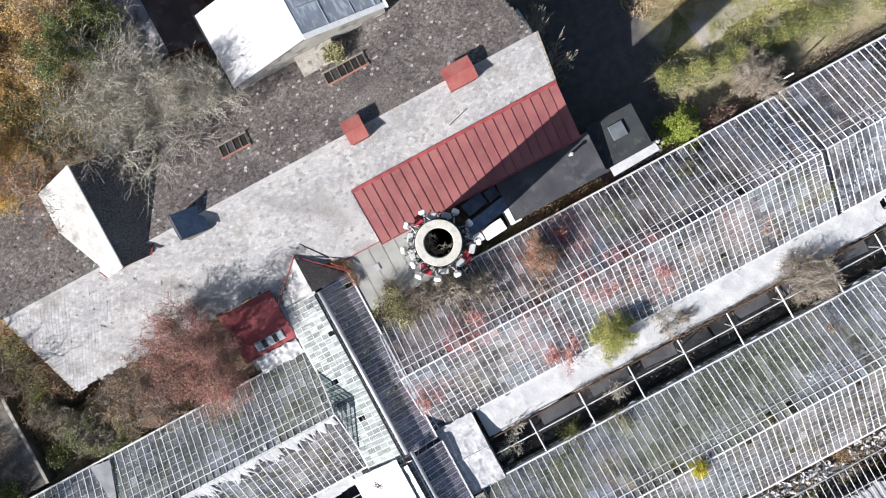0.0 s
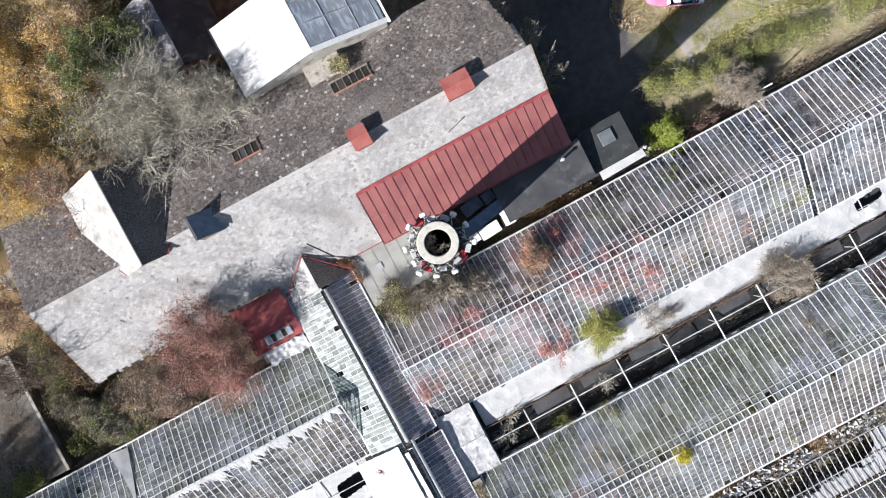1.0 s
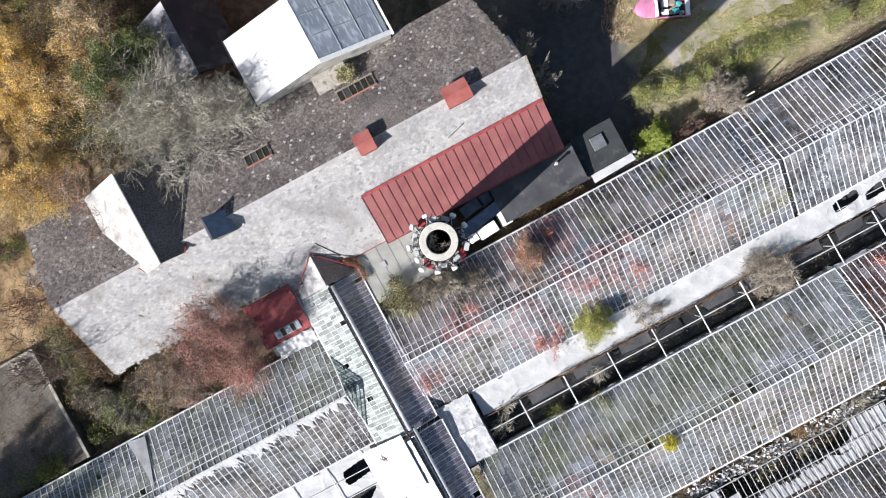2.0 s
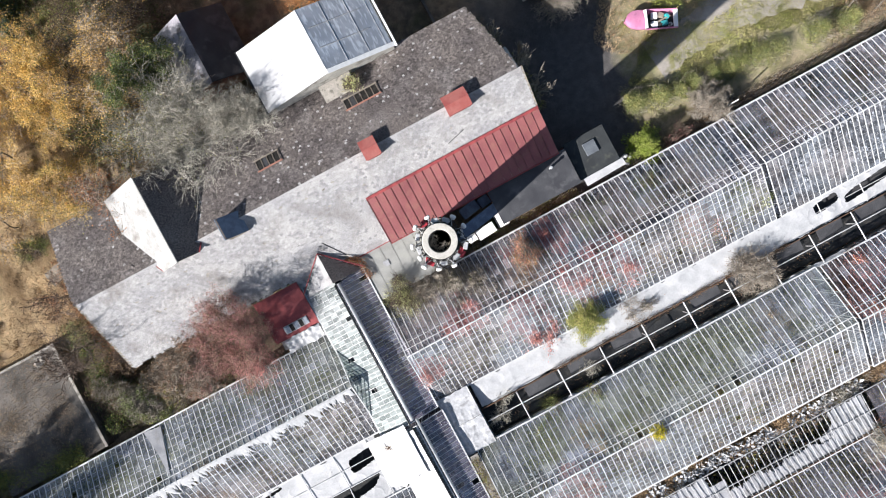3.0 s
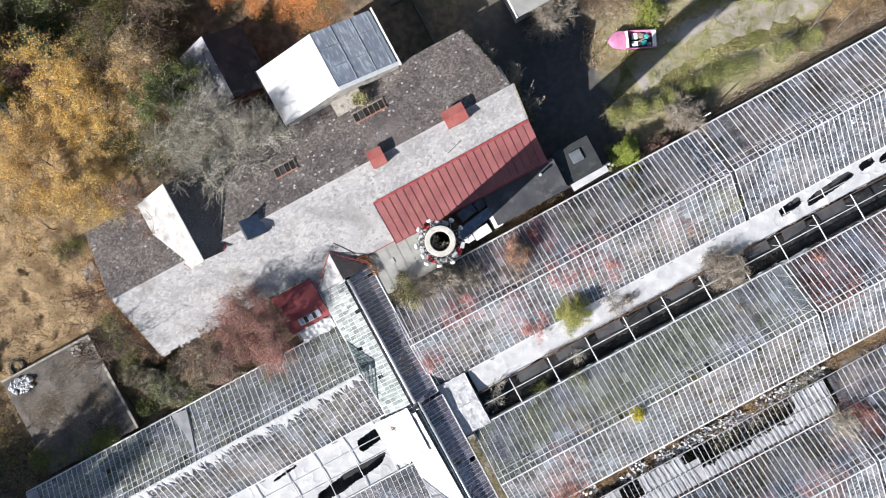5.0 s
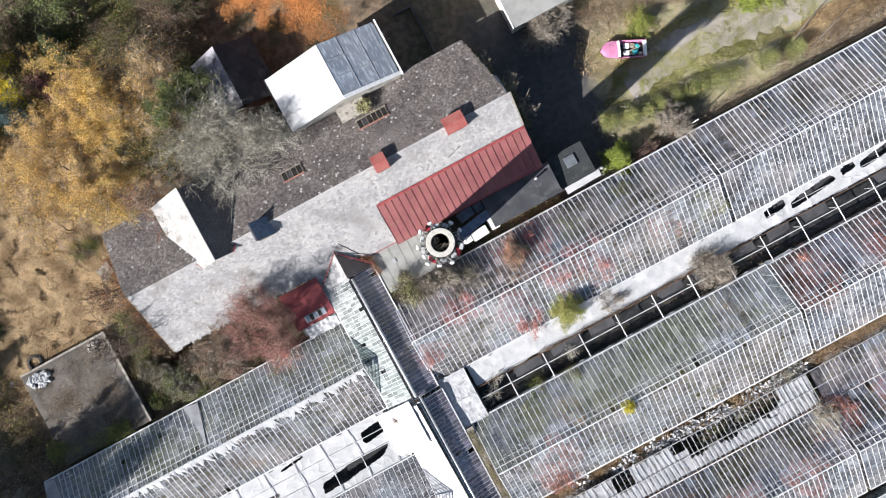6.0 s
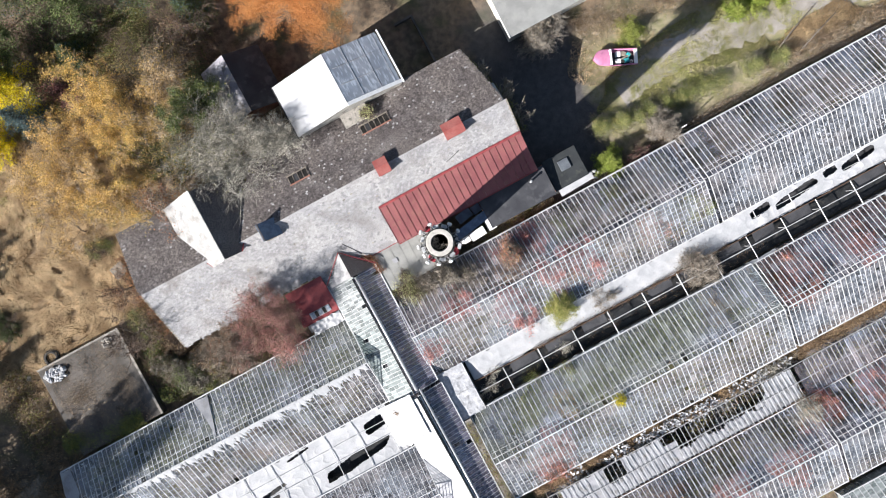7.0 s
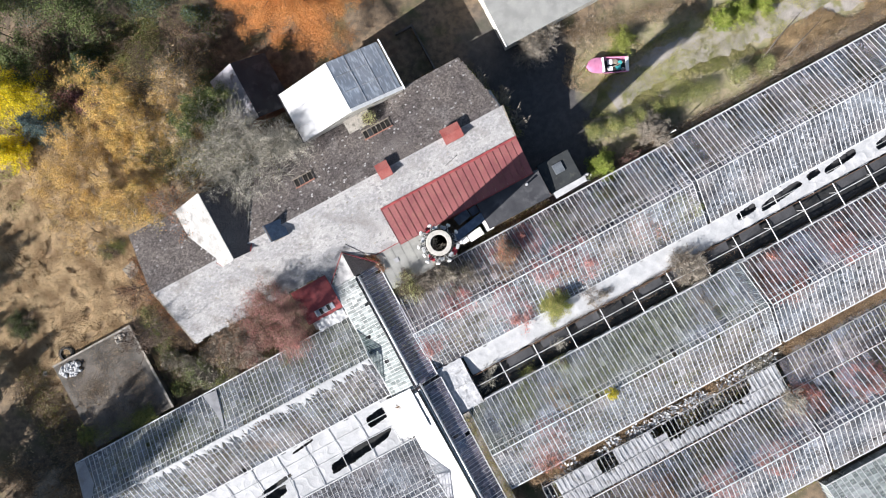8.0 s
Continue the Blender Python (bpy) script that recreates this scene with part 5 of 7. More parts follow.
for k, (a, d, mdl) in enumerate(((134, 0.28, RADIO_R), (128, 0.42, RADIO_R), (240, 0.30, RADIO_R), (248, 0.38, RADIO_R), (336, 0.32, RADIO_R), (330, 0.5, RADIO_R),
                                 (105, 0.22, RADIO_W), (170, 0.30, RADIO_W), (205, 0.32, RADIO_W), (280, 0.28, RADIO_W), (318, 0.3, RADIO_W), (20, 0.3, RADIO_W), (350, 0.5, RADIO_W), (75, 0.25, RADIO_W))):
    world_a = radians(a - 28.3)
    r = 1.03 + d
    m = Matrix.Translation((-0.19 + r * math.cos(world_a), 0.03 + r * math.sin(world_a), 22.2 - 0.25 * (k % 3))) @ Matrix.Rotation(world_a, 4, "Z")
    if id(mdl) in used:
        copy_thing(mdl, m)
    else:
        mdl.matrix_basis = m
        used.add(id(mdl))


def cable_loom():
    """Dark feeder cables and brackets hung round the chimney below its rim."""
    rng = np.random.default_rng(91)
    segs = []
    for i in range(90):
        a, r, z = rng.uniform(0, 6.283), rng.uniform(1.08, 1.45), rng.uniform(20.9, 22.9)
        p = np.array([-0.19 + r * math.cos(a), 0.03 + r * math.sin(a), z])
        for k in range(4):
            a += rng.normal() * 0.10
            r = min(max(r + rng.normal() * 0.10, 1.07), 1.6)
            q = np.array([-0.19 + r * math.cos(a), 0.03 + r * math.sin(a), p[2] - rng.uniform(0.0, 0.28)])
            segs.append((*p, *q, 0.022, 0.020))
            p = q
    solo("cable_loom", tubes_mesh("cable_loom", segs, 5, M_DARK_METAL), None, "tangle of black feeder cables round the chimney top", "cables", kind="stuff")


def cabinet(x, y, z, w, d, h, turn, label, material=None):
    root = thing("equipment_cabinet", label, "cabinet", 0, 0, 0, "cabinets by the chimney")
    part("body", Geo().bevel_box(-w / 2, -d / 2, 0, w / 2, d / 2, h, 0.03), material or M_WHITE, root)
    part("lid", Geo().bevel_box(-w / 2 - 0.03, -d / 2 - 0.03, h, w / 2 + 0.03, d / 2 + 0.03, h + 0.06, 0.02), material or M_WHITE, root)
    door = part("door", Geo().box(-w / 2 + 0.06, -d / 2 - 0.02, 0.1, w / 2 - 0.06, -d / 2 - 0.001, h - 0.08), M_METAL, root)
    part("handle", Geo().box(w / 2 - 0.18, -d / 2 - 0.06, h * 0.5, w / 2 - 0.14, -d / 2 - 0.021, h * 0.5 + 0.16), M_DARK_METAL, door, "dark handle")
    root.matrix_basis = Matrix.Translation((x, y, z)) @ Matrix.Rotation(radians(turn), 4, "Z")
    return root


cabinet(5.3, -0.55, 0.0, 1.5, 0.8, 2.5, 90, "white equipment cabinet beside the black roof")
cabinet(3.65, -1.0, 0.0, 1.6, 0.85, 2.2, 4, "white equipment cabinet by the chimney")
cabinet(2.35, -1.0, 0.0, 0.7, 0.6, 1.8, 4, "narrow white equipment cabinet by the chimney")
# blue-grey instead of white: the red roof's shade as colour
cabinet(3.3, 1.3, 0.0, 1.6, 0.9, 1.6, 10, "cooling unit toned blue-grey for the shade of the red roof", M_STEEL_SHADE_BLUE)
cabinet(4.75, 1.35, 0.0, 0.9, 0.8, 1.7, 8, "cooling unit toned blue-grey for the shade of the red roof", M_STEEL_SHADE_BLUE)


def cable_tray():
    root = thing("cable_bridge", "blue-grey cable bridge standing for the shaded roof strip beside the chimney", "cable tray", 3, 0.2, 2.6)
    a, b = Vector((1.2, -0.33, 2.9)), Vector((5.7, 0.42, 2.9))
    s = (b - a).cross(Vector((0, 0, 1))).normalized() * 0.42
    for k in (-1, 1):
        part("side_rail", Geo().tube(a + s * k, b + s * k, 0.05, n=4), M_STEEL_SHADE_BLUE, root)
    # blue deck stands for the black roof strip in the chimney's shadow
    part("deck", Geo().plate([a + s, b + s, b - s, a - s], 0.03), M_STEEL_SHADE_BLUE, root)
    for i in range(12):
        p = a.lerp(b, i / 11)
        part("rung", Geo().tube(p + s, p - s, 0.02, n=4), M_STEEL_SHADE_BLUE, root)
    for t in (0.1, 0.9):
        p = a.lerp(b, t)
        part("leg", Geo().tube(p, (p.x, p.y, -0.1), 0.04, n=6), M_METAL, root)


cable_tray()


# ---- plants ----
def tubes_mesh(name, segs, sides, material):
    """Tapered limbs as one mesh; segs rows: start, end, two radii."""
    s = np.asarray(segs, dtype=float)
    a, b, r0, r1 = s[:, 0:3], s[:, 3:6], s[:, 6], s[:, 7]
    d = b - a
    d /= np.maximum(np.linalg.norm(d, axis=1, keepdims=True), 1e-6)
    ref = np.where(np.abs(d[:, 2:3]) < 0.9, np.array([[0, 0, 1.0]]), np.array([[1.0, 0, 0]]))
    x = np.cross(d, ref)
    x /= np.linalg.norm(x, axis=1, keepdims=True)
    y = np.cross(d, x)
    v = []
    for p, r in ((a, r0), (b, r1)):
        for i in range(sides):
            t = 6.28319 * i / sides
            v.append(p + (x * math.cos(t) + y * math.sin(t)) * r[:, None])
    v = np.stack(v, 1).reshape(-1, 3)
    f = np.array([(i, (i + 1) % sides, (i + 1) % sides + sides, i + sides) for i in range(sides)])
    faces = (np.arange(len(s))[:, None, None] * 2 * sides + f[None]).reshape(-1, 4)
    return np_mesh(name, v, faces, material)


def leaves_mesh(name, pts, size, rng, material, flat=0.0, aspect=0.6):
    """Single leaves, bent along the middle, turned at random; flat presses them towards level."""
    n = len(pts)
    a = rng.normal(size=(n, 3))
    a[:, 2] *= 1 - flat
    a /= np.linalg.norm(a, axis=1, keepdims=True)
    b = rng.normal(size=(n, 3))
    b[:, 2] *= 1 - flat
    b -= a * (a * b).sum(1, keepdims=True)
    b /= np.linalg.norm(b, axis=1, keepdims=True)
    s = size * (0.6 + 0.8 * rng.random((n, 1)))
    c = np.cross(a, b)
    v = np.stack([pts - a * s * 0.5, pts + b * s * aspect * 0.5 + c * s * 0.08, pts + a * s * 0.5, pts - b * s * aspect * 0.5 + c * s * 0.08], 1).reshape(-1, 3)
    return np_mesh(name, v, np.arange(4 * n).reshape(-1, 4), material)


def grow_limbs(rng, stems, depth, kids, spread0, up):
    """Limbs of one plant in its own measure: rows of start, end, radii, level."""
    out = []

    def limb(p, d, length, r, level):
        n = 4 if level < 2 else 3
        for i in range(n):
            d = d + rng.normal(size=3) * (0.11 + 0.03 * level)
            d[2] += up * 0.10
            d = d / np.linalg.norm(d)
            q = p + d * length / n
            r2 = r * (1 - 0.55 / n)
            out.append((*p, *q, r, r2, level))
            p, r = q, r2
            if level < depth:
                k = kids[min(level, len(kids) - 1)]
                if level == 0 and i == 0 and stems == 1:
                    continue
                m = int(k / n + rng.random())
                for _ in range(m):
                    side = rng.normal(size=3)
                    side -= d * side.dot(d)
                    side /= np.linalg.norm(side)
                    ang = rng.uniform(0.5, 1.15)
                    c = d * math.cos(ang) + side * math.sin(ang)
                    limb(q, c, length * rng.uniform(0.5, 0.78), r * 0.55, level + 1)

    for s in range(stems):
        a = rng.uniform(0, 6.283)
        tilt = spread0 * (rng.uniform(0.4, 1.0) if stems > 1 else rng.uniform(0, 0.15))
        limb(np.array([0.06 * math.cos(a), 0.06 * math.sin(a), 0.0]), np.array([math.sin(tilt) * math.cos(a), math.sin(tilt) * math.sin(a), math.cos(tilt)]), 1.0, 0.03, 0)
    return np.array(out)


def plant(name, label, category, x, y, height, reach, seed, stems=1, depth=4, kids=(9, 6, 5, 4), bark=None, twig=None, leaf_mat=None, n_leaf=0, size=0.15, z0=-0.1, up=0.5, spread0=0.9, thick=0.5, twig_r=0.010, second=None, jitter=0.18, group="", squash=(1.0, 1.0, 0.0), flat=0.3):
    """A tree or shrub: stems, limbs, twigs, and leaves set along the twigs."""
    rng = np.random.default_rng(seed)
    limbs = grow_limbs(rng, stems, depth, kids, spread0, up)
    rad = np.percentile(np.hypot(limbs[:, 3], limbs[:, 4]), 93)
    top = np.percentile(limbs[:, 5], 98)
    sxy, sz = reach / rad, height / top
    c, s = math.cos(squash[2]), math.sin(squash[2])
    for k in (0, 3):
        px, py = limbs[:, k] * sxy, limbs[:, k + 1] * sxy
        qx, qy = (px * c + py * s) * squash[0], (-px * s + py * c) * squash[1]
        limbs[:, k], limbs[:, k + 1] = qx * c - qy * s + x, qx * s + qy * c + y
        limbs[:, k + 2] = limbs[:, k + 2] * sz + z0
    limbs[:, 6:8] = np.maximum(limbs[:, 6:8] * height * 0.8 * thick, twig_r)
    root = thing(name, label, category, x, y, max(z0, 0), group)
    big = limbs[:, 8] < 2
    part("trunk" if stems == 1 else "stem_clump", tubes_mesh("trunk", limbs[big][:, :8], 6, bark or M_BARK), None, root, "" if stems == 1 else "", kind="" if stems == 1 else "stuff")
    part("brushwood", tubes_mesh("brushwood", limbs[~big][:, :8], 3, twig or M_TWIG_BROWN), None, root, kind="stuff")
    fine = limbs[limbs[:, 8] >= depth - 1]
    gaps = np.array([noise.noise((p[0] * 0.9, p[1] * 0.9, p[2] * 0.9 + seed)) for p in fine[:, 3:6]])
    if n_leaf and (gaps > -0.08).sum() > 20:
        fine = fine[gaps > -0.08]
    if n_leaf:
        for mtl, share, tag in ((leaf_mat, 1 - (second[1] if second else 0), "crown"), (second[0] if second else None, second[1] if second else 0, "crown")):
            m = int(n_leaf * share)
            if not m or mtl is None:
                continue
            pick = fine[rng.integers(0, len(fine), m)]
            t = rng.random((m, 1))
            pts = pick[:, 0:3] * (1 - t) + pick[:, 3:6] * t + rng.normal(size=(m, 3)) * jitter
            pts[:, 2] = np.maximum(pts[:, 2], z0 + 0.15)
            part(tag, leaves_mesh("crown", pts, size, rng, mtl, flat), None, root, kind="stuff")
    return root


def conifer(name, label, category, x, y, height, reach, seed, leaf_mat, n_bough=60, needles=160, size=0.16, droop=0.25, z0=-0.1, low=0.1, second=None, shape=0.9, bark=None, spray=0.16):
    """A trunk with whorls of boughs that carry short sprays."""
    rng = np.random.default_rng(seed)
    segs, pts = [], []
    for i in range(n_bough):
        t = low + (1 - low) * (i / n_bough)
        z = z0 + height * t
        a = i * 2.39996 + rng.normal() * 0.3
        length = reach * (1 - t) ** shape * rng.uniform(0.6, 1.2) + 0.12
        d = np.array([math.cos(a), math.sin(a), 0.35 * t])
        p = np.array([x, y, z])
        n = 5
        for k in range(n):
            q = p + d * length / n + np.array([0, 0, -droop * length * (k / n) / n])
            segs.append((*p, *q, 0.03 * height / 6 * (1 - k / n) + 0.008, 0.03 * height / 6 * (1 - (k + 1) / n) + 0.006))
            m = max(3, int(needles * length / reach / n))
            w = length * spray * (1 - 0.5 * k / n)
            tt = rng.random((m, 1))
            side = np.array([-math.sin(a), math.cos(a), 0.0])
            pts.append(p * (1 - tt) + q * tt + side * rng.normal(size=(m, 1)) * w + rng.normal(size=(m, 3)) * np.array([0.05, 0.05, 0.06]) * (1 + reach * 0.3))
            p = q
    root = thing(name, label, category, x, y, max(z0, 0))
    part("trunk", Geo().tube((x, y, z0), (x, y, z0 + height * 0.97), 0.025 * height, 0.02, n=8), bark or M_BARK, root)
    part("bough_work", tubes_mesh("bough_work", segs, 4, M_TWIG_BROWN), None, root, kind="stuff")
    pts = np.concatenate(pts)
    if second:
        pick = rng.random(len(pts)) < second[1]
        part("crown", leaves_mesh("crown", pts[pick], size, rng, second[0], 0.4, 0.4), None, root, kind="stuff")
        pts = pts[~pick]
    part("crown", leaves_mesh("crown", pts, size, rng, leaf_mat, 0.4, 0.4), None, root, kind="stuff")
    return root


def scrub(name, label, category, line, width, height, seed, leaf_mat, per_m=60, twigs_m=20, size=0.14, twig=None, second=None, z0=0.0, twig_r=0.012, clump=0.8, flat=0.2, trim=False):
    """A ragged band of undergrowth along a line of points: clumps of stems with leaves."""
    rng = np.random.default_rng(seed)
    pts = np.array(line, float)
    seg = np.hypot(*(pts[1:] - pts[:-1]).T)
    total = seg.sum()
    cum = np.concatenate([[0], np.cumsum(seg)])

    def spot(n):
        s = rng.random(n) * total
        # clumped along the line, so that the band swells and thins
        keep_p = np.array([0.5 + clump * noise.noise((v * 0.55, seed * 1.7, 0.3)) for v in s])
        s = s[rng.random(n) < keep_p + 0.25]
        px, py = np.interp(s, cum, pts[:, 0]), np.interp(s, cum, pts[:, 1])
        k = np.clip(np.searchsorted(cum, s) - 1, 0, len(seg) - 1)
        d = (pts[1:] - pts[:-1]) / seg[:, None]
        off = rng.normal(size=len(s)) * width * 0.3
        if trim:
            off = np.where(np.abs(off) > width * 0.5, rng.uniform(-0.5, 0.5, len(s)) * width, off)
        else:
            off += width * 0.25 * np.array([noise.noise((v * 0.4, 5.0, seed)) + 0.5 * noise.noise((v * 1.3, 9.0, seed)) for v in s])
        env = np.array([0.55 + 0.75 * abs(noise.noise((a * 0.6, b * 0.6, seed))) for a, b in zip(px, py)])
        hh = height * env * np.maximum(np.exp(-(off / width) ** 2 * 3), 0.25)
        return np.stack([px - d[k, 1] * off, py + d[k, 0] * off], 1), hh, s

    base, h, _ = spot(int(twigs_m * total))
    n = len(base)
    lean = rng.normal(size=(n, 3)) * np.array([0.5, 0.5, 0.1]) + np.array([0, 0, 1.0])
    lean /= np.linalg.norm(lean, axis=1, keepdims=True)
    a = np.concatenate([base, np.full((n, 1), z0 - 0.1)], 1)
    b = a + lean * (h * rng.uniform(0.6, 1.1, n) + 0.15)[:, None]
    bend = (a + b) / 2 + rng.normal(size=(n, 3)) * 0.12 * height
    segs = np.concatenate([np.concatenate([a, bend, np.full((n, 1), twig_r * 1.5), np.full((n, 1), twig_r)], 1), np.concatenate([bend, b, np.full((n, 1), twig_r), np.full((n, 1), twig_r * 0.6)], 1)])
    root = thing(name, label, category, *pts[len(pts) // 2], 0, kind="stuff")
    part("stem_clump", tubes_mesh("stem_clump", segs, 3, twig or M_TWIG_BROWN), None, root, kind="stuff")
    for mtl, share in ((leaf_mat, 1 - (second[1] if second else 0)), (second[0] if second else None, second[1] if second else 0)):
        m = int(per_m * total * share)
        if mtl is None or not m:
            continue
        base, h, _ = spot(m)
        z = z0 + h * rng.random(len(base)) ** 0.6 + 0.03
        part("foliage", leaves_mesh("foliage", np.concatenate([base, z[:, None]], 1) + rng.normal(size=(len(base), 3)) * np.array([0.1, 0.1, 0.02]), size, rng, mtl, flat), None, root, kind="stuff")
    return root


def blades(name, label, region, n, h, seed, material, lean=0.6, w=0.035, clump=0.35, gate=-0.25):
    """Grass blades over an ellipse of the plan, thick and thin in clumps, no blade like another."""
    rng = np.random.default_rng(seed)
    cx, cy, rx, ry = region
    t, r = rng.random(n) * 6.28319, np.sqrt(rng.random(n))
    p = np.stack([cx + rx * r * np.cos(t), cy + ry * r * np.sin(t)], 1)
    k = np.array([noise.noise((a * clump, b * clump, seed)) for a, b in p])
    edge = np.array([0.25 * noise.noise((a * 0.3, b * 0.3, seed + 9.0)) for a, b in p])
    p = p[(k > gate + 0.25 * rng.random(n)) & (r + edge < 0.95)]
    n = len(p)
    env = np.array([0.6 + 0.8 * abs(noise.noise((a * 0.8, b * 0.8, seed + 3.0))) for a, b in p])
    hh = h * env * rng.uniform(0.5, 1.3, n)
    comb = np.array([(noise.noise((a * 0.15, b * 0.15, 4.0)), noise.noise((a * 0.15, b * 0.15, 8.0))) for a, b in p])
    d = rng.normal(size=(n, 2)) * 0.6 + comb * 2.2
    d /= np.maximum(np.linalg.norm(d, axis=1, keepdims=True), 1e-6)
    side = np.stack([-d[:, 1], d[:, 0]], 1)
    z = np.full((n, 1), -0.12)
    ww = w * rng.uniform(0.6, 1.4, (n, 1))
    low = np.concatenate([p - side * ww, z], 1), np.concatenate([p + side * ww, z], 1)
    midp = p + d * (hh * lean * 0.35)[:, None]
    mid = np.concatenate([midp + side * ww * 0.8, (hh * 0.7)[:, None]], 1), np.concatenate([midp - side * ww * 0.8, (hh * 0.7)[:, None]], 1)
    tip = np.concatenate([p + d * (hh * lean * 1.1)[:, None], (hh * 0.8)[:, None]], 1)
    v = np.stack([low[0], low[1], mid[0], mid[1], tip, tip], 1).reshape(-1, 3)
    base = np.arange(n)[:, None] * 6
    f = np.concatenate([base + np.array([[0, 1, 2, 3]]), base + np.array([[3, 2, 4, 5]])])
    # the tip quad closes to a point; give its fourth corner a hair's width
    v[5::6] += np.concatenate([side * 0.004, np.zeros((n, 1))], 1)
    return solo(name, np_mesh(name, v, f, material), None, label, "grass", kind="stuff")


cable_loom()

# trees on the west and north
plant("tree", "tall tree with thinning golden autumn leaves", "tree", -22.8, 26.2, 8.5, 5.4, 101, leaf_mat=L_GOLD, n_leaf=46000, size=0.105, twig=M_TWIG_GREY, second=(L_OLIVE, 0.1), group="autumn trees")
plant("tree", "broad tree with thin golden-brown leaves over straw grass", "tree", -30.0, 24.0, 7.0, 5.5, 102, leaf_mat=L_GOLD, n_leaf=40000, size=0.11, twig=M_TWIG_GREY, second=(L_STRAW, 0.3), group="autumn trees")
plant("tree", "golden-leaved tree with bare pale twigs beside the barn wing", "tree", -24.5, 19.6, 6.5, 4.6, 103, leaf_mat=L_GOLD, n_leaf=22000, size=0.105, twig=M_TWIG_GREY, second=(L_OLIVE, 0.2), group="autumn trees")
plant("tree", "leaning half-bare tree with golden leaves at the meadow edge", "tree", -32.5, 19.0, 5.0, 4.0, 104, leaf_mat=L_GOLD, n_leaf=9000, size=0.12, twig=M_TWIG_GREY, second=(L_BROWN, 0.4), group="autumn trees")
plant("tree", "dark evergreen tree between bare trees", "tree", -15.4, 23.2, 8.8, 2.9, 105, leaf_mat=L_GREEN, n_leaf=24000, size=0.13, twig=M_TWIG_GREY, second=(L_OLIVE, 0.15))
plant("tree", "dark evergreen shrub with a few yellow leaves", "tree", -19.6, 20.6, 5.5, 3.0, 106, leaf_mat=L_GREEN, n_leaf=13000, size=0.12, second=(L_GOLD, 0.35))
plant("tree", "bare grey tree with dense twigs behind the barn", "tree", -14.6, 17.2, 8.4, 4.9, 107, kids=(16, 11, 9, 8), leaf_mat=L_OLIVE, n_leaf=900, size=0.12, bark=M_LIMB, twig=M_TWIG_PALE, thick=0.8, twig_r=0.008)
plant("tree", "bare grey tree hanging over the dark slates", "tree", -10.8, 17.2, 9.0, 3.3, 108, kids=(13, 10, 8, 8), bark=M_LIMB, twig=M_TWIG_PALE, thick=0.8, z0=-0.1, twig_r=0.008)
plant("tree", "bare grey tree beside the cross gable", "tree", -16.6, 18.6, 7.4, 3.8, 99, kids=(12, 9, 7, 7), bark=M_LIMB, twig=M_TWIG_PALE, thick=0.8, leaf_mat=L_OLIVE, n_leaf=1200, size=0.14, twig_r=0.009)
plant("tree", "tree with thin tan and golden leaves in the thicket", "tree", -17.6, 27.4, 7.6, 4.8, 109, kids=(10, 7, 6, 5), leaf_mat=L_STRAW, n_leaf=15000, size=0.12, second=(L_GOLD, 0.45), twig=M_TWIG_GREY)
plant("tree", "bare brown tree beside the low shed", "tree", -14.2, 31.5, 5.0, 3.8, 110, kids=(9, 6, 5, 4), twig=M_TWIG_BROWN, leaf_mat=L_BROWN, n_leaf=1500)
plant("tree", "bare tree with brown leaves leaning on the cross gable", "tree", -23.4, 15.4, 7.6, 2.9, 111, kids=(11, 8, 6, 5), leaf_mat=L_RUSSET, n_leaf=2600, size=0.12, twig=M_TWIG_GREY)
conifer("larch", "large larch with dense burnt-orange needles", "tree", -1.3, 30.0, 12.5, 8.9, 112, L_ORANGE, n_bough=110, needles=4200, size=0.12, droop=0.4, low=0.28, shape=0.5, spray=0.11)
conifer("larch", "bright yellow larch at the edge of the wood", "tree", -32.4, 35.2, 8.0, 5.2, 113, L_YELLOW, n_bough=80, needles=520, size=0.18, low=0.2, shape=0.6)
conifer("larch", "low bright yellow tree beside the straw meadow", "tree", -36.2, 30.6, 4.5, 2.8, 114, L_YELLOW, n_bough=50, needles=360, size=0.17, low=0.2, shape=0.6)
conifer("spruce", "blue-grey spruce under the yellow larch", "tree", -31.6, 31.2, 7.0, 2.6, 115, L_BLUE, n_bough=60, needles=260, size=0.18)
for k, (x, y, h, r) in enumerate(((-21.5, 38.5, 8, 3.6), (-30, 41.5, 9, 4.5), (-31, 37.5, 6, 2.6))):
    plant("tree", "dark green tree in the shady wood", "tree", x, y, h, r, 120 + k, leaf_mat=L_GREEN, n_leaf=8000, size=0.18, second=(L_MID, 0.35), group="wood trees")
for k, (x, y, h, r) in enumerate(((-15.5, 37.5, 9, 3.2), (-26.5, 43.5, 10, 3.6), (-11.5, 33.0, 7, 2.6), (-24.5, 35.2, 4.5, 1.8))):
    conifer("spruce", "dark spruce in the shady wood", "tree", x, y, h, r, 126 + k, L_GREEN, n_bough=80, needles=260, size=0.18, second=(L_BLUE, 0.25))
blades("wood_grass", "mossy grass in a clearing of the wood", (-22, 36, 6, 4), 20000, 0.2, 174, L_GRASS)
for k, (x, y) in enumerate(((-27.6, 33.0), (-26.0, 31.2))):
    plant("shrub", "small shrub with dull reddish leaves", "shrub", x, y, 2.4, 1.6, 130 + k, stems=5, depth=3, leaf_mat=L_RED, n_leaf=1800, size=0.16)
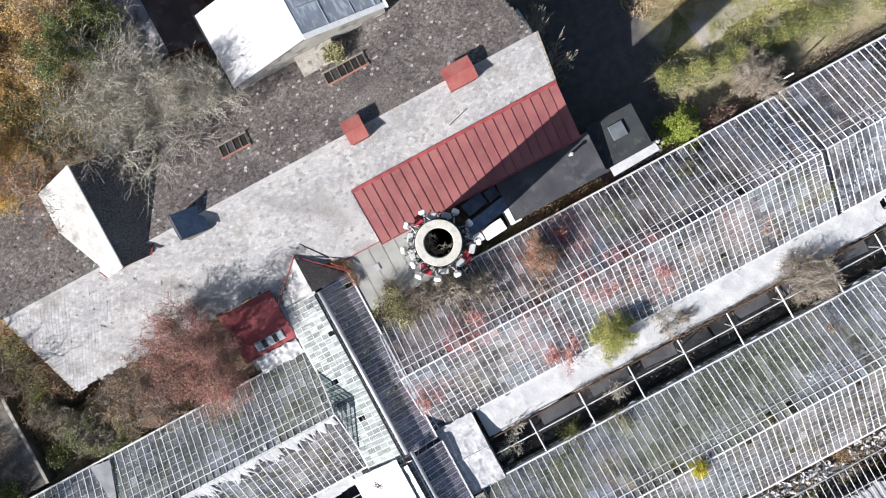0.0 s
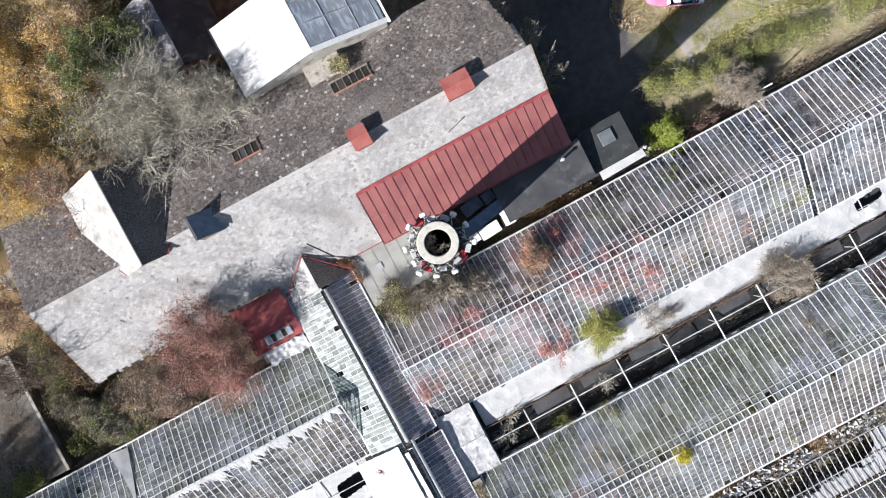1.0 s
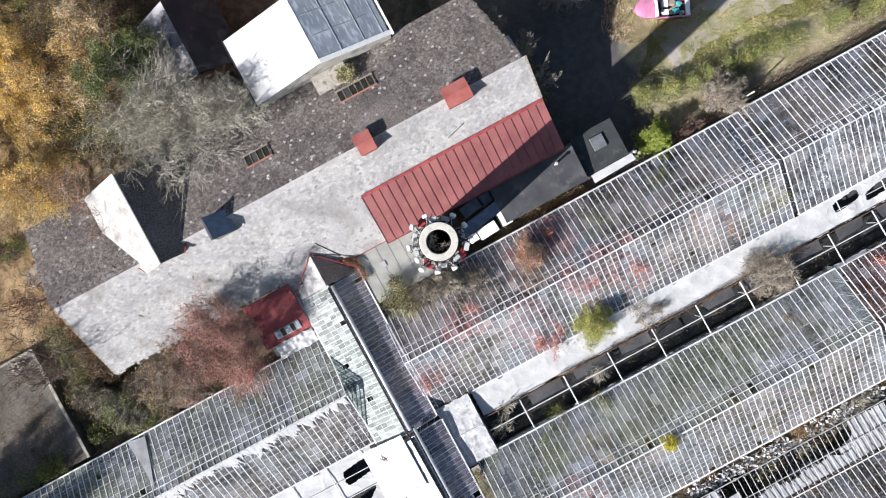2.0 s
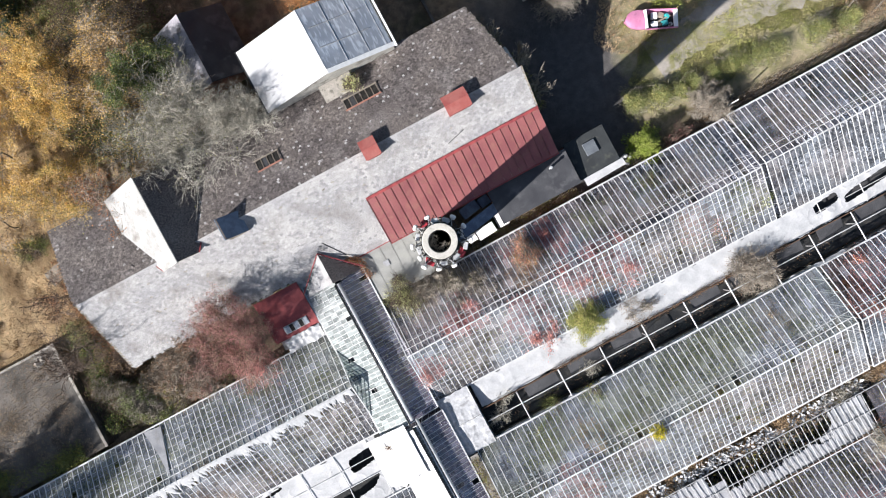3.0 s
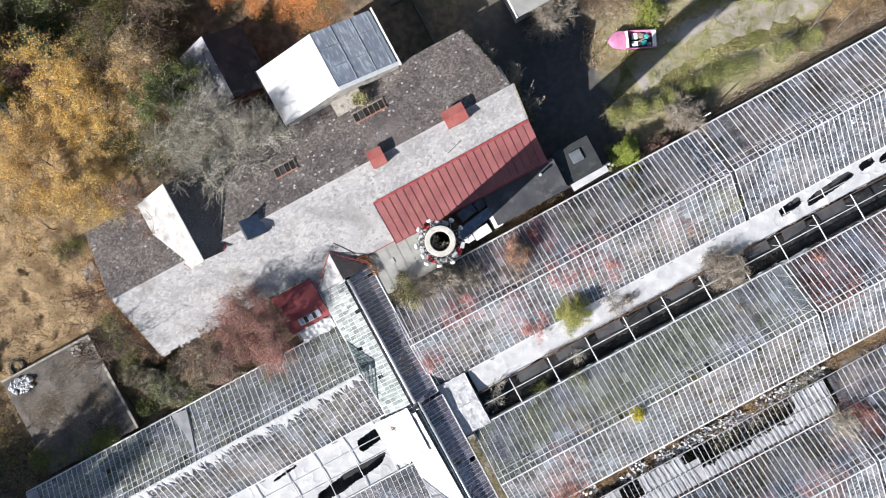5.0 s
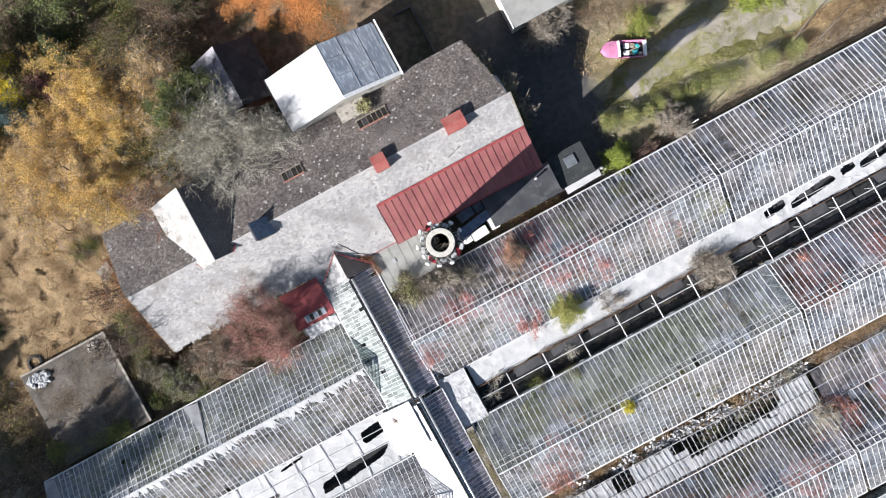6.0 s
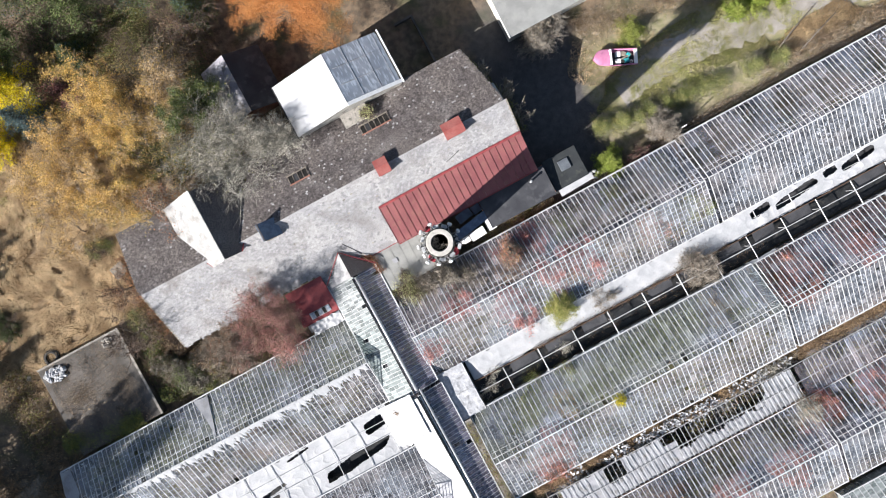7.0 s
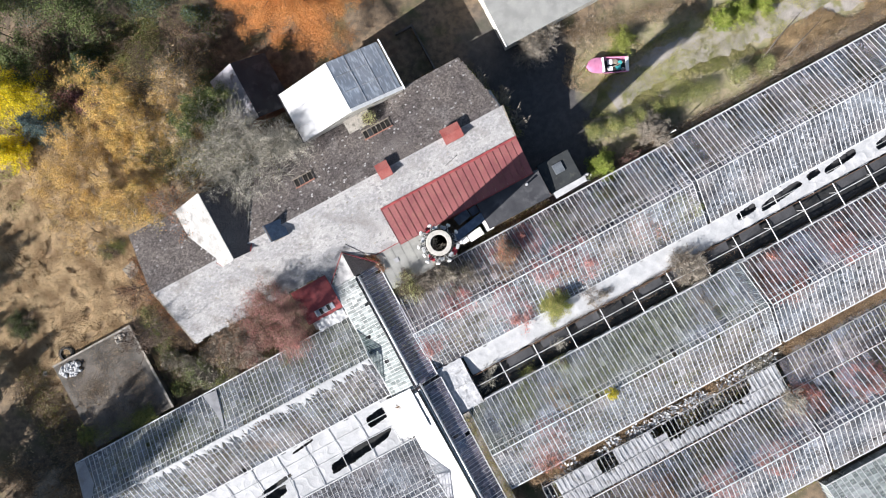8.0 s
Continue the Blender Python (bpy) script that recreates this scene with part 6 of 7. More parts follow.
# outside the view to the west, whose shade falls across the meadow and the platform
for k, (x, y, h, r) in enumerate(((-55, 17.8, 9.5, 2.6), (-58, 8.0, 9.5, 2.4), (-59, -5.6, 17, 2.2), (-60, -8.0, 19, 2.8), (-63, -6.5, 19, 2.6), (-57, -9.5, 16, 2.6), (-60, -4.4, 15.5, 2.4), (-57.5, -2.5, 8.5, 3.0), (-58.5, 1.5, 8.0, 2.8), (-56.5, -6.0, 9.0, 3.0), (-56.5, 12.5, 7.0, 2.6), (-57, 20.5, 9.0, 3.0))):
    plant("tree", "dark green tree at the edge of the meadow", "tree", x, y, h, r, 1400 + k, leaf_mat=L_GREEN, n_leaf=9000, size=0.28, second=(L_BROWN, 0.3), group="wood trees")

# by the barn's sunny eave and the greenhouse
plant("tree", "spreading tree with thinning dull red leaves at the barn eave", "tree", -19.8, 0.3, 8.2, 4.2, 150, kids=(11, 8, 6, 5), leaf_mat=L_RED, n_leaf=34000, size=0.095, twig=M_TWIG_BROWN, second=(L_TAN, 0.36))
plant("tree", "red-leaved shrub tree leaning over the small greenhouse panes", "tree", -18.0, -1.4, 4.6, 2.5, 151, leaf_mat=L_PINK, n_leaf=12000, size=0.08, twig=M_TWIG_GREY, second=(L_RED, 0.5))
plant("shrub", "brown half-bare shrub at the barn eave", "shrub", -24.2, 1.2, 3.4, 2.8, 152, stems=6, depth=4, leaf_mat=L_TAN, n_leaf=15000, size=0.085, twig=M_TWIG_GREY, second=(L_RUSSET, 0.2))
scrub("undergrowth", "brown and olive undergrowth along the greenhouse wall", "undergrowth", [(-33.5, 4.0), (-30.5, 0.2), (-26, 0.0), (-21, -1.2)], 3.2, 2.4, 153, L_BROWN, 800, 60, 0.13, second=(L_MID, 0.3), clump=1.4)
scrub("undergrowth", "dark bramble beside the concrete platform", "undergrowth", [(-31.8, 9.0), (-31.6, 5.0), (-31.5, 1.0), (-33, -1.0)], 2.4, 2.4, 154, L_GREEN, 500, 50, 0.15, second=(L_OLIVE, 0.3), clump=1.4)
scrub("undergrowth", "dead brown scrub at the barn end", "undergrowth", [(-30.5, 8.5), (-29.4, 5.5), (-28.8, 2.6)], 1.8, 1.6, 155, L_BROWN, 500, 60, 0.14, second=(L_RUSSET, 0.3))
plant("shrub", "rounded dead tan shrub at the barn end", "shrub", -29.6, 3.6, 2.0, 1.4, 156, stems=7, depth=3, leaf_mat=L_STRAW, n_leaf=2600, size=0.10)
scrub("undergrowth", "brown and grey thicket west of the greenhouse", "undergrowth", [(-54, 1.0), (-50.5, -3.0), (-47.5, -5.5)], 4.0, 2.0, 157, L_BROWN, 900, 120, 0.13, twig=M_TWIG_GREY, second=(L_STRAW, 0.4))
scrub("undergrowth", "green bramble at the platform edge by the greenhouse", "undergrowth", [(-44.5, 0.0), (-40.5, -1.2), (-36.0, -1.4)], 1.9, 1.3, 158, L_OLIVE, 900, 40, 0.13, second=(L_MID, 0.4), z0=0.9)
scrub("undergrowth", "thicket west of the platform", "undergrowth", [(-46.5, 9.5), (-46.0, 5.0), (-46.5, 0.5)], 3.6, 1.5, 159, L_BROWN, 500, 70, 0.15, twig=M_TWIG_GREY, second=(L_OLIVE, 0.35))
scrub("undergrowth", "leaf-strewn thicket under the autumn trees", "undergrowth", [(-36, 27), (-30, 29), (-24, 30), (-18, 27), (-15, 21)], 6.0, 1.2, 160, L_BROWN, 600, 60, 0.16, twig=M_TWIG_GREY, second=(L_GOLD, 0.35))
scrub("undergrowth", "shady thicket in the wood", "undergrowth", [(-32, 40), (-24, 38), (-16, 33), (-12, 29)], 6.0, 1.3, 161, L_BROWN, 500, 60, 0.17, twig=M_TWIG_BROWN, second=(L_GREEN, 0.5))
blades("straw_grass", "tall bleached straw grass, laid by the wind", (-37.5, 17.5, 14.5, 13.0), 190000, 0.46, 170, L_STRAW, gate=-0.42, clump=0.8, w=0.02, lean=1.3)
blades("straw_grass", "thin straw grass among fallen leaves", (-29, 14, 7, 6), 9000, 0.4, 171, L_STRAW)
blades("straw_grass", "thin grass under the trees", (-28, 28, 14, 9), 16000, 0.35, 172, L_GRASS)

# along the track and in the yard
scrub("hedge", "ragged yellow-green hedge between track and greenhouse", "hedge", [(19.6, 3.0), (24, 1.8), (29, 1.7), (35, 1.0), (41, 0.3)], 1.8, 2.0, 180, L_HEDGE, 3400, 130, 0.085, twig=M_TWIG_GREY, second=(L_MID, 0.45), clump=1.6)
scrub("hedge", "thin brown hedge and dead stems beside the greenhouse", "hedge", [(38, 0.4), (46, -0.2), (56, -1.0), (64, -1.4)], 2.0, 1.0, 181, L_STRAW, 900, 160, 0.09, twig=M_TWIG_GREY, second=(L_BROWN, 0.65))
scrub("undergrowth", "dead stalks along the greenhouse eave", "undergrowth", [(17, -1.9), (24, -1.5), (32, -1.3), (44, -1.4), (60, -1.6)], 0.7, 0.6, 182, L_BROWN, 130, 60, 0.08, twig=M_TWIG_GREY, second=(L_STRAW, 0.3))
conifer("conifer", "small bright green conifer at the greenhouse eave", "tree", 19.3, -1.0, 3.2, 2.1, 183, L_FIR, n_bough=60, needles=260, size=0.16, droop=0.1)
plant("shrub", "leafless pinkish shrub at the greenhouse eave", "shrub", 22.2, -1.6, 1.7, 1.2, 184, stems=6, depth=3, leaf_mat=L_RED, n_leaf=700, size=0.1)
plant("shrub", "brown bare round shrub beside the hedge", "shrub", 25.8, -0.5, 2.8, 1.9, 185, stems=6, depth=4, leaf_mat=L_BROWN, n_leaf=1500, size=0.1, twig=M_TWIG_GREY)
conifer("conifer", "low green conifer beside the pink boat", "tree", 27.8, 9.9, 2.2, 2.2, 186, L_FIR, n_bough=45, needles=200, size=0.15, droop=0.05, second=(L_OLIVE, 0.4))
for k, (x, y, r) in enumerate(((38.4, 6.7, 1.8), (40.6, 6.6, 2.1), (43, 6.3, 1.7))):
    conifer("conifer", "low bright green conifer beside the track", "tree", x, y, 2.6, r, 187 + k, L_FIR, n_bough=50, needles=230, size=0.16, droop=0.05)
plant("shrub", "bare grey shrub in front of the pale roofed building", "shrub", 19.3, 13.9, 2.6, 2.4, 190, stems=6, depth=4, twig=M_TWIG_GREY, leaf_mat=L_STRAW, n_leaf=500, size=0.1)
scrub("undergrowth", "brown rough grass and weeds behind the pink boat", "undergrowth", [(23, 13), (28, 12), (33, 11), (38, 9.5)], 2.6, 0.8, 191, L_STRAW, 1700, 140, 0.06, twig=M_TWIG_GREY, second=(L_BROWN, 0.5))
scrub("undergrowth", "pale straggling weeds at the barn gable", "undergrowth", [(11.2, 15.6), (12.3, 12.5), (13.0, 9.5), (13.2, 6.0)], 0.9, 1.4, 192, L_OLIVE, 160, 40, 0.13, twig=M_TWIG_GREY)
blades("track_grass", "short green grass on the track verge", (38, 5.2, 18, 3.6), 42000, 0.16, 193, L_GRASS, w=0.03)
blades("track_grass", "short grass round the pink boat", (26.5, 9.4, 6.5, 3.6), 7000, 0.2, 194, L_STRAW, w=0.018, gate=-0.1)
blades("track_grass", "green tufts beside the pink boat", (24.5, 7.6, 3.2, 2.2), 4000, 0.2, 196, L_GRASS, w=0.03, gate=-0.05)
blades("straw_grass", "bleached verge grass by the far hedge", (52, 1.3, 14, 1.6), 26000, 0.35, 195, L_RUST)
def fallen_limb(pts, r, label):
    segs = [(*a, *b, r * (1 - i / len(pts)), r * (1 - (i + 1) / len(pts)) + 0.01) for i, (a, b) in enumerate(zip(pts[:-1], pts[1:]))]
    rng = np.random.default_rng(int(r * 1000))
    for i, p in enumerate(pts[1:]):
        for k in range(3):
            a = rng.uniform(0, 6.28)
            q = (p[0] + 1.1 * math.cos(a), p[1] + 0.8 * math.sin(a), max(0.05, p[2] + rng.uniform(-0.1, 0.5)))
            segs.append((*p, *q, 0.025, 0.008))
    solo("fallen_branch", tubes_mesh("fallen_branch", segs, 6, M_BARK), None, label, "branch")


fallen_limb([(39.5, 0.6, 0.4), (41.5, 1.6, 0.9), (43.6, 2.5, 0.9), (46.0, 3.3, 0.4)], 0.11, "bare dead branch fallen across the verge")
fallen_limb([(42.5, -0.2, 0.4), (45.0, 0.8, 1.0), (47.5, 1.6, 0.8)], 0.09, "dead branch leaning out of the hedge")

# broken panes and rubbish on the greenhouse floors
def floor_litter(x0, x1, y0, y1, n, seed):
    rng = np.random.default_rng(seed)
    p = np.stack([rng.uniform(x0, x1, n * 2), rng.uniform(y0, y1, n * 2), 0.09 + 0.75 * rng.random(n * 2) ** 3], 1)
    k = np.array([noise.noise((a * 0.45, b * 0.6, seed)) for a, b in p[:, :2]])
    p = p[k > -0.1 + 0.3 * rng.random(len(p))][:n]
    me = leaves_mesh("floor_litter", p, 0.24, rng, M_SHARD, 0.88, 0.7)
    solo("floor_litter", me, None, "broken panes and pale rubbish strewn over the greenhouse floor", "rubbish", kind="stuff")


for k, area in enumerate(((-6.8, 26, -11.6, -2.5, 3400), (26.8, 56, -11.6, -2.5, 3000), (-5.5, 27, -26.6, -17.4, 3000), (27.6, 54, -26.6, -17.4, 2400), (-3.5, 25, -41, -32.3, 2600), (-45, -12.8, -11.5, -2.6, 3000), (-45, -12.8, -26.7, -17.5, 2400), (-3, 25, -31.6, -28.8, 500))):
    floor_litter(*area, 500 + k)

# growing in and through the greenhouses
plant("shrub", "pale green shrub beside the grey flat roof", "shrub", -4.9, -2.4, 3.6, 1.7, 200, stems=8, depth=4, leaf_mat=L_LIME, n_leaf=26000, size=0.055)
plant("shrub", "grey leafless shrub growing through the greenhouse eave", "shrub", -2.9, -2.5, 3.6, 1.9, 201, stems=6, depth=4, kids=(9, 7, 6, 4), twig=M_TWIG_GREY, leaf_mat=L_BROWN, n_leaf=700, size=0.09)
plant("shrub", "bare twiggy shrub grown through missing panes", "shrub", -0.2, -4.4, 3.9, 2.2, 202, stems=7, depth=4, kids=(9, 7, 6, 4), twig=M_TWIG_GREY, leaf_mat=L_OLIVE, n_leaf=700, size=0.1)
plant("shrub", "orange-red autumn shrub grown through the glass roof", "shrub", 5.6, -4.3, 4.3, 1.4, 203, stems=5, depth=4, leaf_mat=L_AMBER, n_leaf=12000, size=0.07, twig=M_TWIG_GREY, second=(L_PINK, 0.45))
plant("shrub", "brown autumn shrub under the glass", "shrub", 4.9, -5.6, 3.6, 1.7, 204, stems=5, depth=4, leaf_mat=L_AMBER, n_leaf=11000, size=0.07, twig=M_TWIG_GREY, second=(L_TAN, 0.5))
plant("shrub", "crimson shrub under the glass", "shrub", 4.0, -3.8, 2.4, 1.2, 205, stems=5, depth=3, leaf_mat=L_CRIMSON, n_leaf=4500, size=0.07)
for k, (x, y, r, h) in enumerate(((4.1, -9.6, 2.1, 2.7), (9.0, -3.7, 1.3, 2.6), (-1.2, -6.2, 1.5, 3.4), (-6.1, -8.9, 1.2, 2.9), (11.5, -8.6, 2.0, 3.0), (8.6, -8.2, 1.6, 3.2))):
    plant("shrub", "dull red shrub under the dusty glass", "shrub", x, y, h * 0.95, r * 1.2, 210 + k, stems=6, depth=3, leaf_mat=L_PINK, n_leaf=30000, size=0.11, second=(L_RED, 0.3), group="shrubs in the greenhouse")
conifer("conifer", "olive-green bushy conifer grown out of the greenhouse eave", "tree", 7.5, -11.6, 4.4, 2.7, 220, L_FIR, n_bough=80, needles=700, size=0.10, droop=0.15, low=0.25, second=(L_HEDGE, 0.7), shape=0.6, spray=0.13)
plant("shrub", "bare brown shrub over the white film", "shrub", 22.6, -14.9, 3.0, 2.2, 221, stems=7, depth=4, kids=(8, 6, 5, 4), twig=M_TWIG_GREY, leaf_mat=L_TAN, n_leaf=2600, size=0.07)
plant("shrub", "leafless grey shrub on the white film", "shrub", 12.0, -12.9, 2.4, 1.6, 222, stems=6, depth=4, kids=(7, 5, 4, 4), twig=M_TWIG_GREY, leaf_mat=L_TAN, n_leaf=500, size=0.08)
for k, (x, y, h, r) in enumerate(((-1.9, -14.7, 2.3, 1.1), (-2.7, -15.8, 2.2, 1.0), (6.4, -15.3, 2.2, 1.2))):
    plant("shrub", "leafless pale shrub growing out of the black trench", "shrub", x, y, h, r, 470 + k, stems=5, depth=3, kids=(5, 4, 3), bark=M_LIMB, twig=M_TWIG_PALE, thick=0.6, twig_r=0.014, group="shrubs in the trench")
conifer("conifer", "small bright yellow-green bush on the greenhouse ridge", "tree", 8.2, -22.4, 4.9, 1.15, 223, L_YELLOW, n_bough=46, needles=300, size=0.085, low=0.7, second=(L_OLIVE, 0.4), shape=0.4)
plant("shrub", "small yellow shrub rising from the trench", "shrub", 5.6, -17.3, 2.6, 0.7, 224, stems=4, depth=3, leaf_mat=L_YELLOW, n_leaf=420, size=0.1, second=(L_LIME, 0.5))
for k, (x, y, r) in enumerate(((31, -20.8, 2.4), (-0.4, -24.7, 2.2), (26.5, -34.0, 1.8), (21, -38, 1.6), (14.5, -37.5, 1.5), (33, -34.5, 1.7), (38, -21, 1.8))):
    plant("shrub", "red-brown shrub under and through the old glass", "shrub", x, y, 2.7, r * 1.15, 230 + k, stems=6, depth=4, leaf_mat=L_PINK, n_leaf=24000, size=0.11, second=(L_RUSSET, 0.3), group="shrubs in the greenhouse")
for k, (x0, x1, y, m, m2) in enumerate(((-6, 25, -4.6, L_GREEN, L_BROWN), (-6, 25, -9.6, L_BROWN, L_OLIVE), (27, 60, -4.6, L_BROWN, L_GREEN), (-4, 26, -19.6, L_OLIVE, L_GREEN), (-4, 26, -24.6, L_BROWN, L_OLIVE), (28, 60, -19.6, L_BROWN, L_RED), (-3, 24, -34.4, L_BROWN, L_OLIVE), (26, 55, -34.4, L_OLIVE, L_BROWN), (-44, -14, -4.6, L_GREEN, L_OLIVE), (-44, -14, -9.6, L_BROWN, L_OLIVE))):
    scrub("greenhouse_weeds", "dead and green weeds on the greenhouse floor", "weeds", [(x0, y), ((x0 + x1) / 2, y - 0.3), (x1, y)], 4.2, 1.9, 240 + k, m, 1700, 90, 0.12, twig=M_TWIG_GREY, second=(m2, 0.5), z0=0.05, trim=True)
scrub("dead_weeds", "brown dead weeds filling the gap between two greenhouses", "weeds", [(-4, -27.6), (12, -27.7), (28, -27.7), (46, -27.6)], 1.4, 0.7, 260, L_RUST, 2200, 160, 0.10, twig=M_TWIG_GREY, second=(L_TAN, 0.55), z0=0.6)
scrub("dead_weeds", "dead grey weeds in the gap before the milky greenhouse", "weeds", [(18, -42.2), (30, -42.2), (46, -42.2)], 1.0, 0.9, 261, L_BROWN, 500, 90, 0.12, twig=M_TWIG_GREY, second=(L_OLIVE, 0.4))
scrub("dead_weeds", "rust-brown dead leaves in the gutter beside the trench", "weeds", [(3, -14.3), (14, -14.3), (26, -14.35)], 0.35, 0.2, 262, L_BROWN, 130, 6, 0.09, z0=1.6, second=(L_BROWN, 0.5))
scrub("platform_weeds", "dead weeds and twigs strewn over the concrete platform", "weeds", [(-43, 7.0), (-35, 6.5), (-43, 3.5), (-35, 3.0), (-43, 0.2), (-35, -0.8)], 3.4, 0.28, 173, L_TAN, 320, 110, 0.07, z0=1.12, twig=M_TWIG_GREY, second=(L_STRAW, 0.4))
scrub("dead_weeds", "bare weeds in the black trench", "weeds", [(-3, -16.0), (6, -16.3), (16, -16.3), (30, -16.3)], 1.2, 1.0, 263, L_BROWN, 30, 9, 0.10, twig=M_TWIG_BROWN, z0=0.12)
scrub("dead_weeds", "thin weeds in the alley along the greenhouse", "weeds", [(1.5, -2.0), (6, -1.75), (12.5, -1.75)], 0.6, 1.1, 264, L_BROWN, 220, 60, 0.10, twig=M_TWIG_GREY, second=(L_OLIVE, 0.3))
scrub("dead_weeds", "rust-brown leaves heaped where corridor and barn meet", "weeds", [(-8.6, 2.7), (-7.0, 2.0), (-6.9, 0.2)], 0.6, 0.5, 265, L_RUSSET, 900, 40, 0.09, z0=2.55, second=(L_BROWN, 0.5))


# ---- loose things ----
def boat():
    """Small open motor boat, bow towards -x; built at the origin."""
    root = thing("motor_boat", "pink open motor boat on the grass, full of junk", "boat", 0, 0, 0)
    L, W = 4.5, 1.7
    n = 18
    sect = []
    for i in range(n + 1):
        t = i / n
        half = W / 2 * math.sqrt(1 - (1 - min(t / 0.27, 1)) ** 2) * (1 - 0.08 * max(0, t - 0.6) / 0.4)
        half = max(half, 0.04)
        x = -L / 2 + L * t
        sect.append((x, half))
    g = Geo()
    v = []
    for x, half in sect:
        rise = 0.12 * max(0, -x / L * 2)
        v += [(x, -half, 0.78 + rise), (x, -half * 0.92, 0.45 + rise), (x, -half * 0.5, 0.1 + rise * 0.5), (x, 0, 0.0 + rise * 0.5), (x, half * 0.5, 0.1 + rise * 0.5), (x, half * 0.92, 0.45 + rise), (x, half, 0.78 + rise)]
    f = []
    for i in range(n):
        f += [(i * 7 + k, i * 7 + k + 1, i * 7 + k + 8, i * 7 + k + 7) for k in range(6)]
    f.append(tuple(range(n * 7, n * 7 + 7)))
    g.add(v, f)
    part("hull", g, M_PINK, root, smooth=True)
    g = Geo()
    v, f = [], []
    fore = [s for s in sect if s[0] < -0.25]
    for x, half in fore:
        rise = 0.12 * max(0, -x / L * 2)
        for k in range(-4, 5):
            v.append((x, half * k / 4, 0.785 + rise + 0.12 * (1 - (k / 4) ** 2) * min(1, half / 0.5)))
    for i in range(len(fore) - 1):
        f += [(i * 9 + k, (i + 1) * 9 + k, (i + 1) * 9 + k + 1, i * 9 + k + 1) for k in range(8)]
    g.add(v, f)
    part("foredeck", g, M_PINK, root, smooth=True)
    part("cockpit_floor", Geo().box(-0.3, -0.72, 0.2, 2.2, 0.72, 0.26), M_BOARD, root)
    for s in (-1, 1):
        part("gunwale", Geo().tube((-0.4, s * 0.86, 0.8), (2.3, s * 0.80, 0.8), 0.06, n=8), M_PINK, root)
    part("windscreen", Geo().plate([(-0.55, -0.78, 0.86), (-0.35, -0.8, 1.12), (-0.45, 0.8, 1.12), (-0.65, 0.78, 0.86)], 0.02), M_WHITE, root, "white windscreen frame")
    part("stern_deck", Geo().box(2.0, -0.78, 0.62, 2.35, 0.78, 0.82), M_WHITE, root)
    for y in (-0.38, 0.38):
        part("seat", Geo().bevel_box(0.1, y - 0.28, 0.26, 0.65, y + 0.28, 0.62, 0.05), M_WHITE, root, "white vinyl seat")
    part("cleat", Geo().tube((-2.35, 0, 0.95), (-2.6, 0.05, 0.9), 0.025, n=6), M_METAL, root)
    return root


BOAT = boat()
BOAT_M = Matrix.Translation((25.05, 8.4, 0.0)) @ Matrix.Rotation(radians(-25), 4, "Z")
BOAT.matrix_basis = BOAT_M


def junk(name, label, category, geo, material, place, turn):
    ob = solo(name, geo, material, label, category, "junk in the boat")
    ob.matrix_basis = BOAT_M @ Matrix.Translation(place) @ Matrix.Rotation(radians(turn), 4, "Z")


junk("plastic_crate", "teal plastic crate lying in the boat", "crate", Geo().bevel_box(-0.3, -0.22, 0, 0.3, 0.22, 0.36, 0.03), M_TEAL, (1.25, -0.3, 0.26), 12)
junk("plastic_bag", "crumpled teal plastic bag in the boat", "bag", Geo().bevel_box(-0.2, -0.24, 0, 0.2, 0.24, 0.42, 0.1), M_TEAL, (1.5, 0.3, 0.26), 40)
junk("wooden_box", "brown wooden box in the boat", "box", Geo().bevel_box(-0.25, -0.2, 0, 0.25, 0.2, 0.4, 0.02), M_WOOD, (0.95, 0.4, 0.26), -15)
junk("white_bucket", "white plastic bucket in the boat", "bucket", Geo().lathe([(0.0, 0.0), (0.14, 0.0), (0.17, 0.36), (0.15, 0.36), (0.12, 0.04)], 16), M_WHITE, (1.75, -0.45, 0.26), 0)
junk("wooden_plank", "loose plank lying in the boat", "plank", Geo().box(-0.6, -0.07, 0, 0.6, 0.07, 0.03), M_WOOD, (1.2, 0.05, 0.63), 25)
junk("black_sack", "black rubbish sack in the boat", "sack", Geo().bevel_box(-0.25, -0.22, 0, 0.25, 0.22, 0.4, 0.12), M_RUBBER, (0.85, -0.45, 0.26), 20)


def tyre():
    root = thing("tractor_tyre", "old black tractor tyre at the platform edge", "tyre", -41.9, 8.6, 0)
    prof = [(0.5, -0.22)] + [(0.5 + 0.35 * math.sin(t * math.pi / 8), -0.22 * math.cos(t * math.pi / 8)) for t in range(1, 8)] + [(0.5, 0.22), (0.55, 0.1), (0.55, -0.1), (0.5, -0.22)]
    g = Geo().lathe([(r, z + 0.25) for r, z in prof], 28, -41.9, 8.75)
    part("carcass", g, M_RUBBER, root, smooth=True)
    g = Geo()
    for i in range(22):
        a = 6.28319 * i / 22
        g.box(0.80, -0.05, 0.08, 0.88, 0.05, 0.42, Matrix.Translation((-41.9, 8.75, 0)) @ Matrix.Rotation(a, 4, "Z"))
    part("tread", g, M_RUBBER, root, kind="stuff")


tyre()


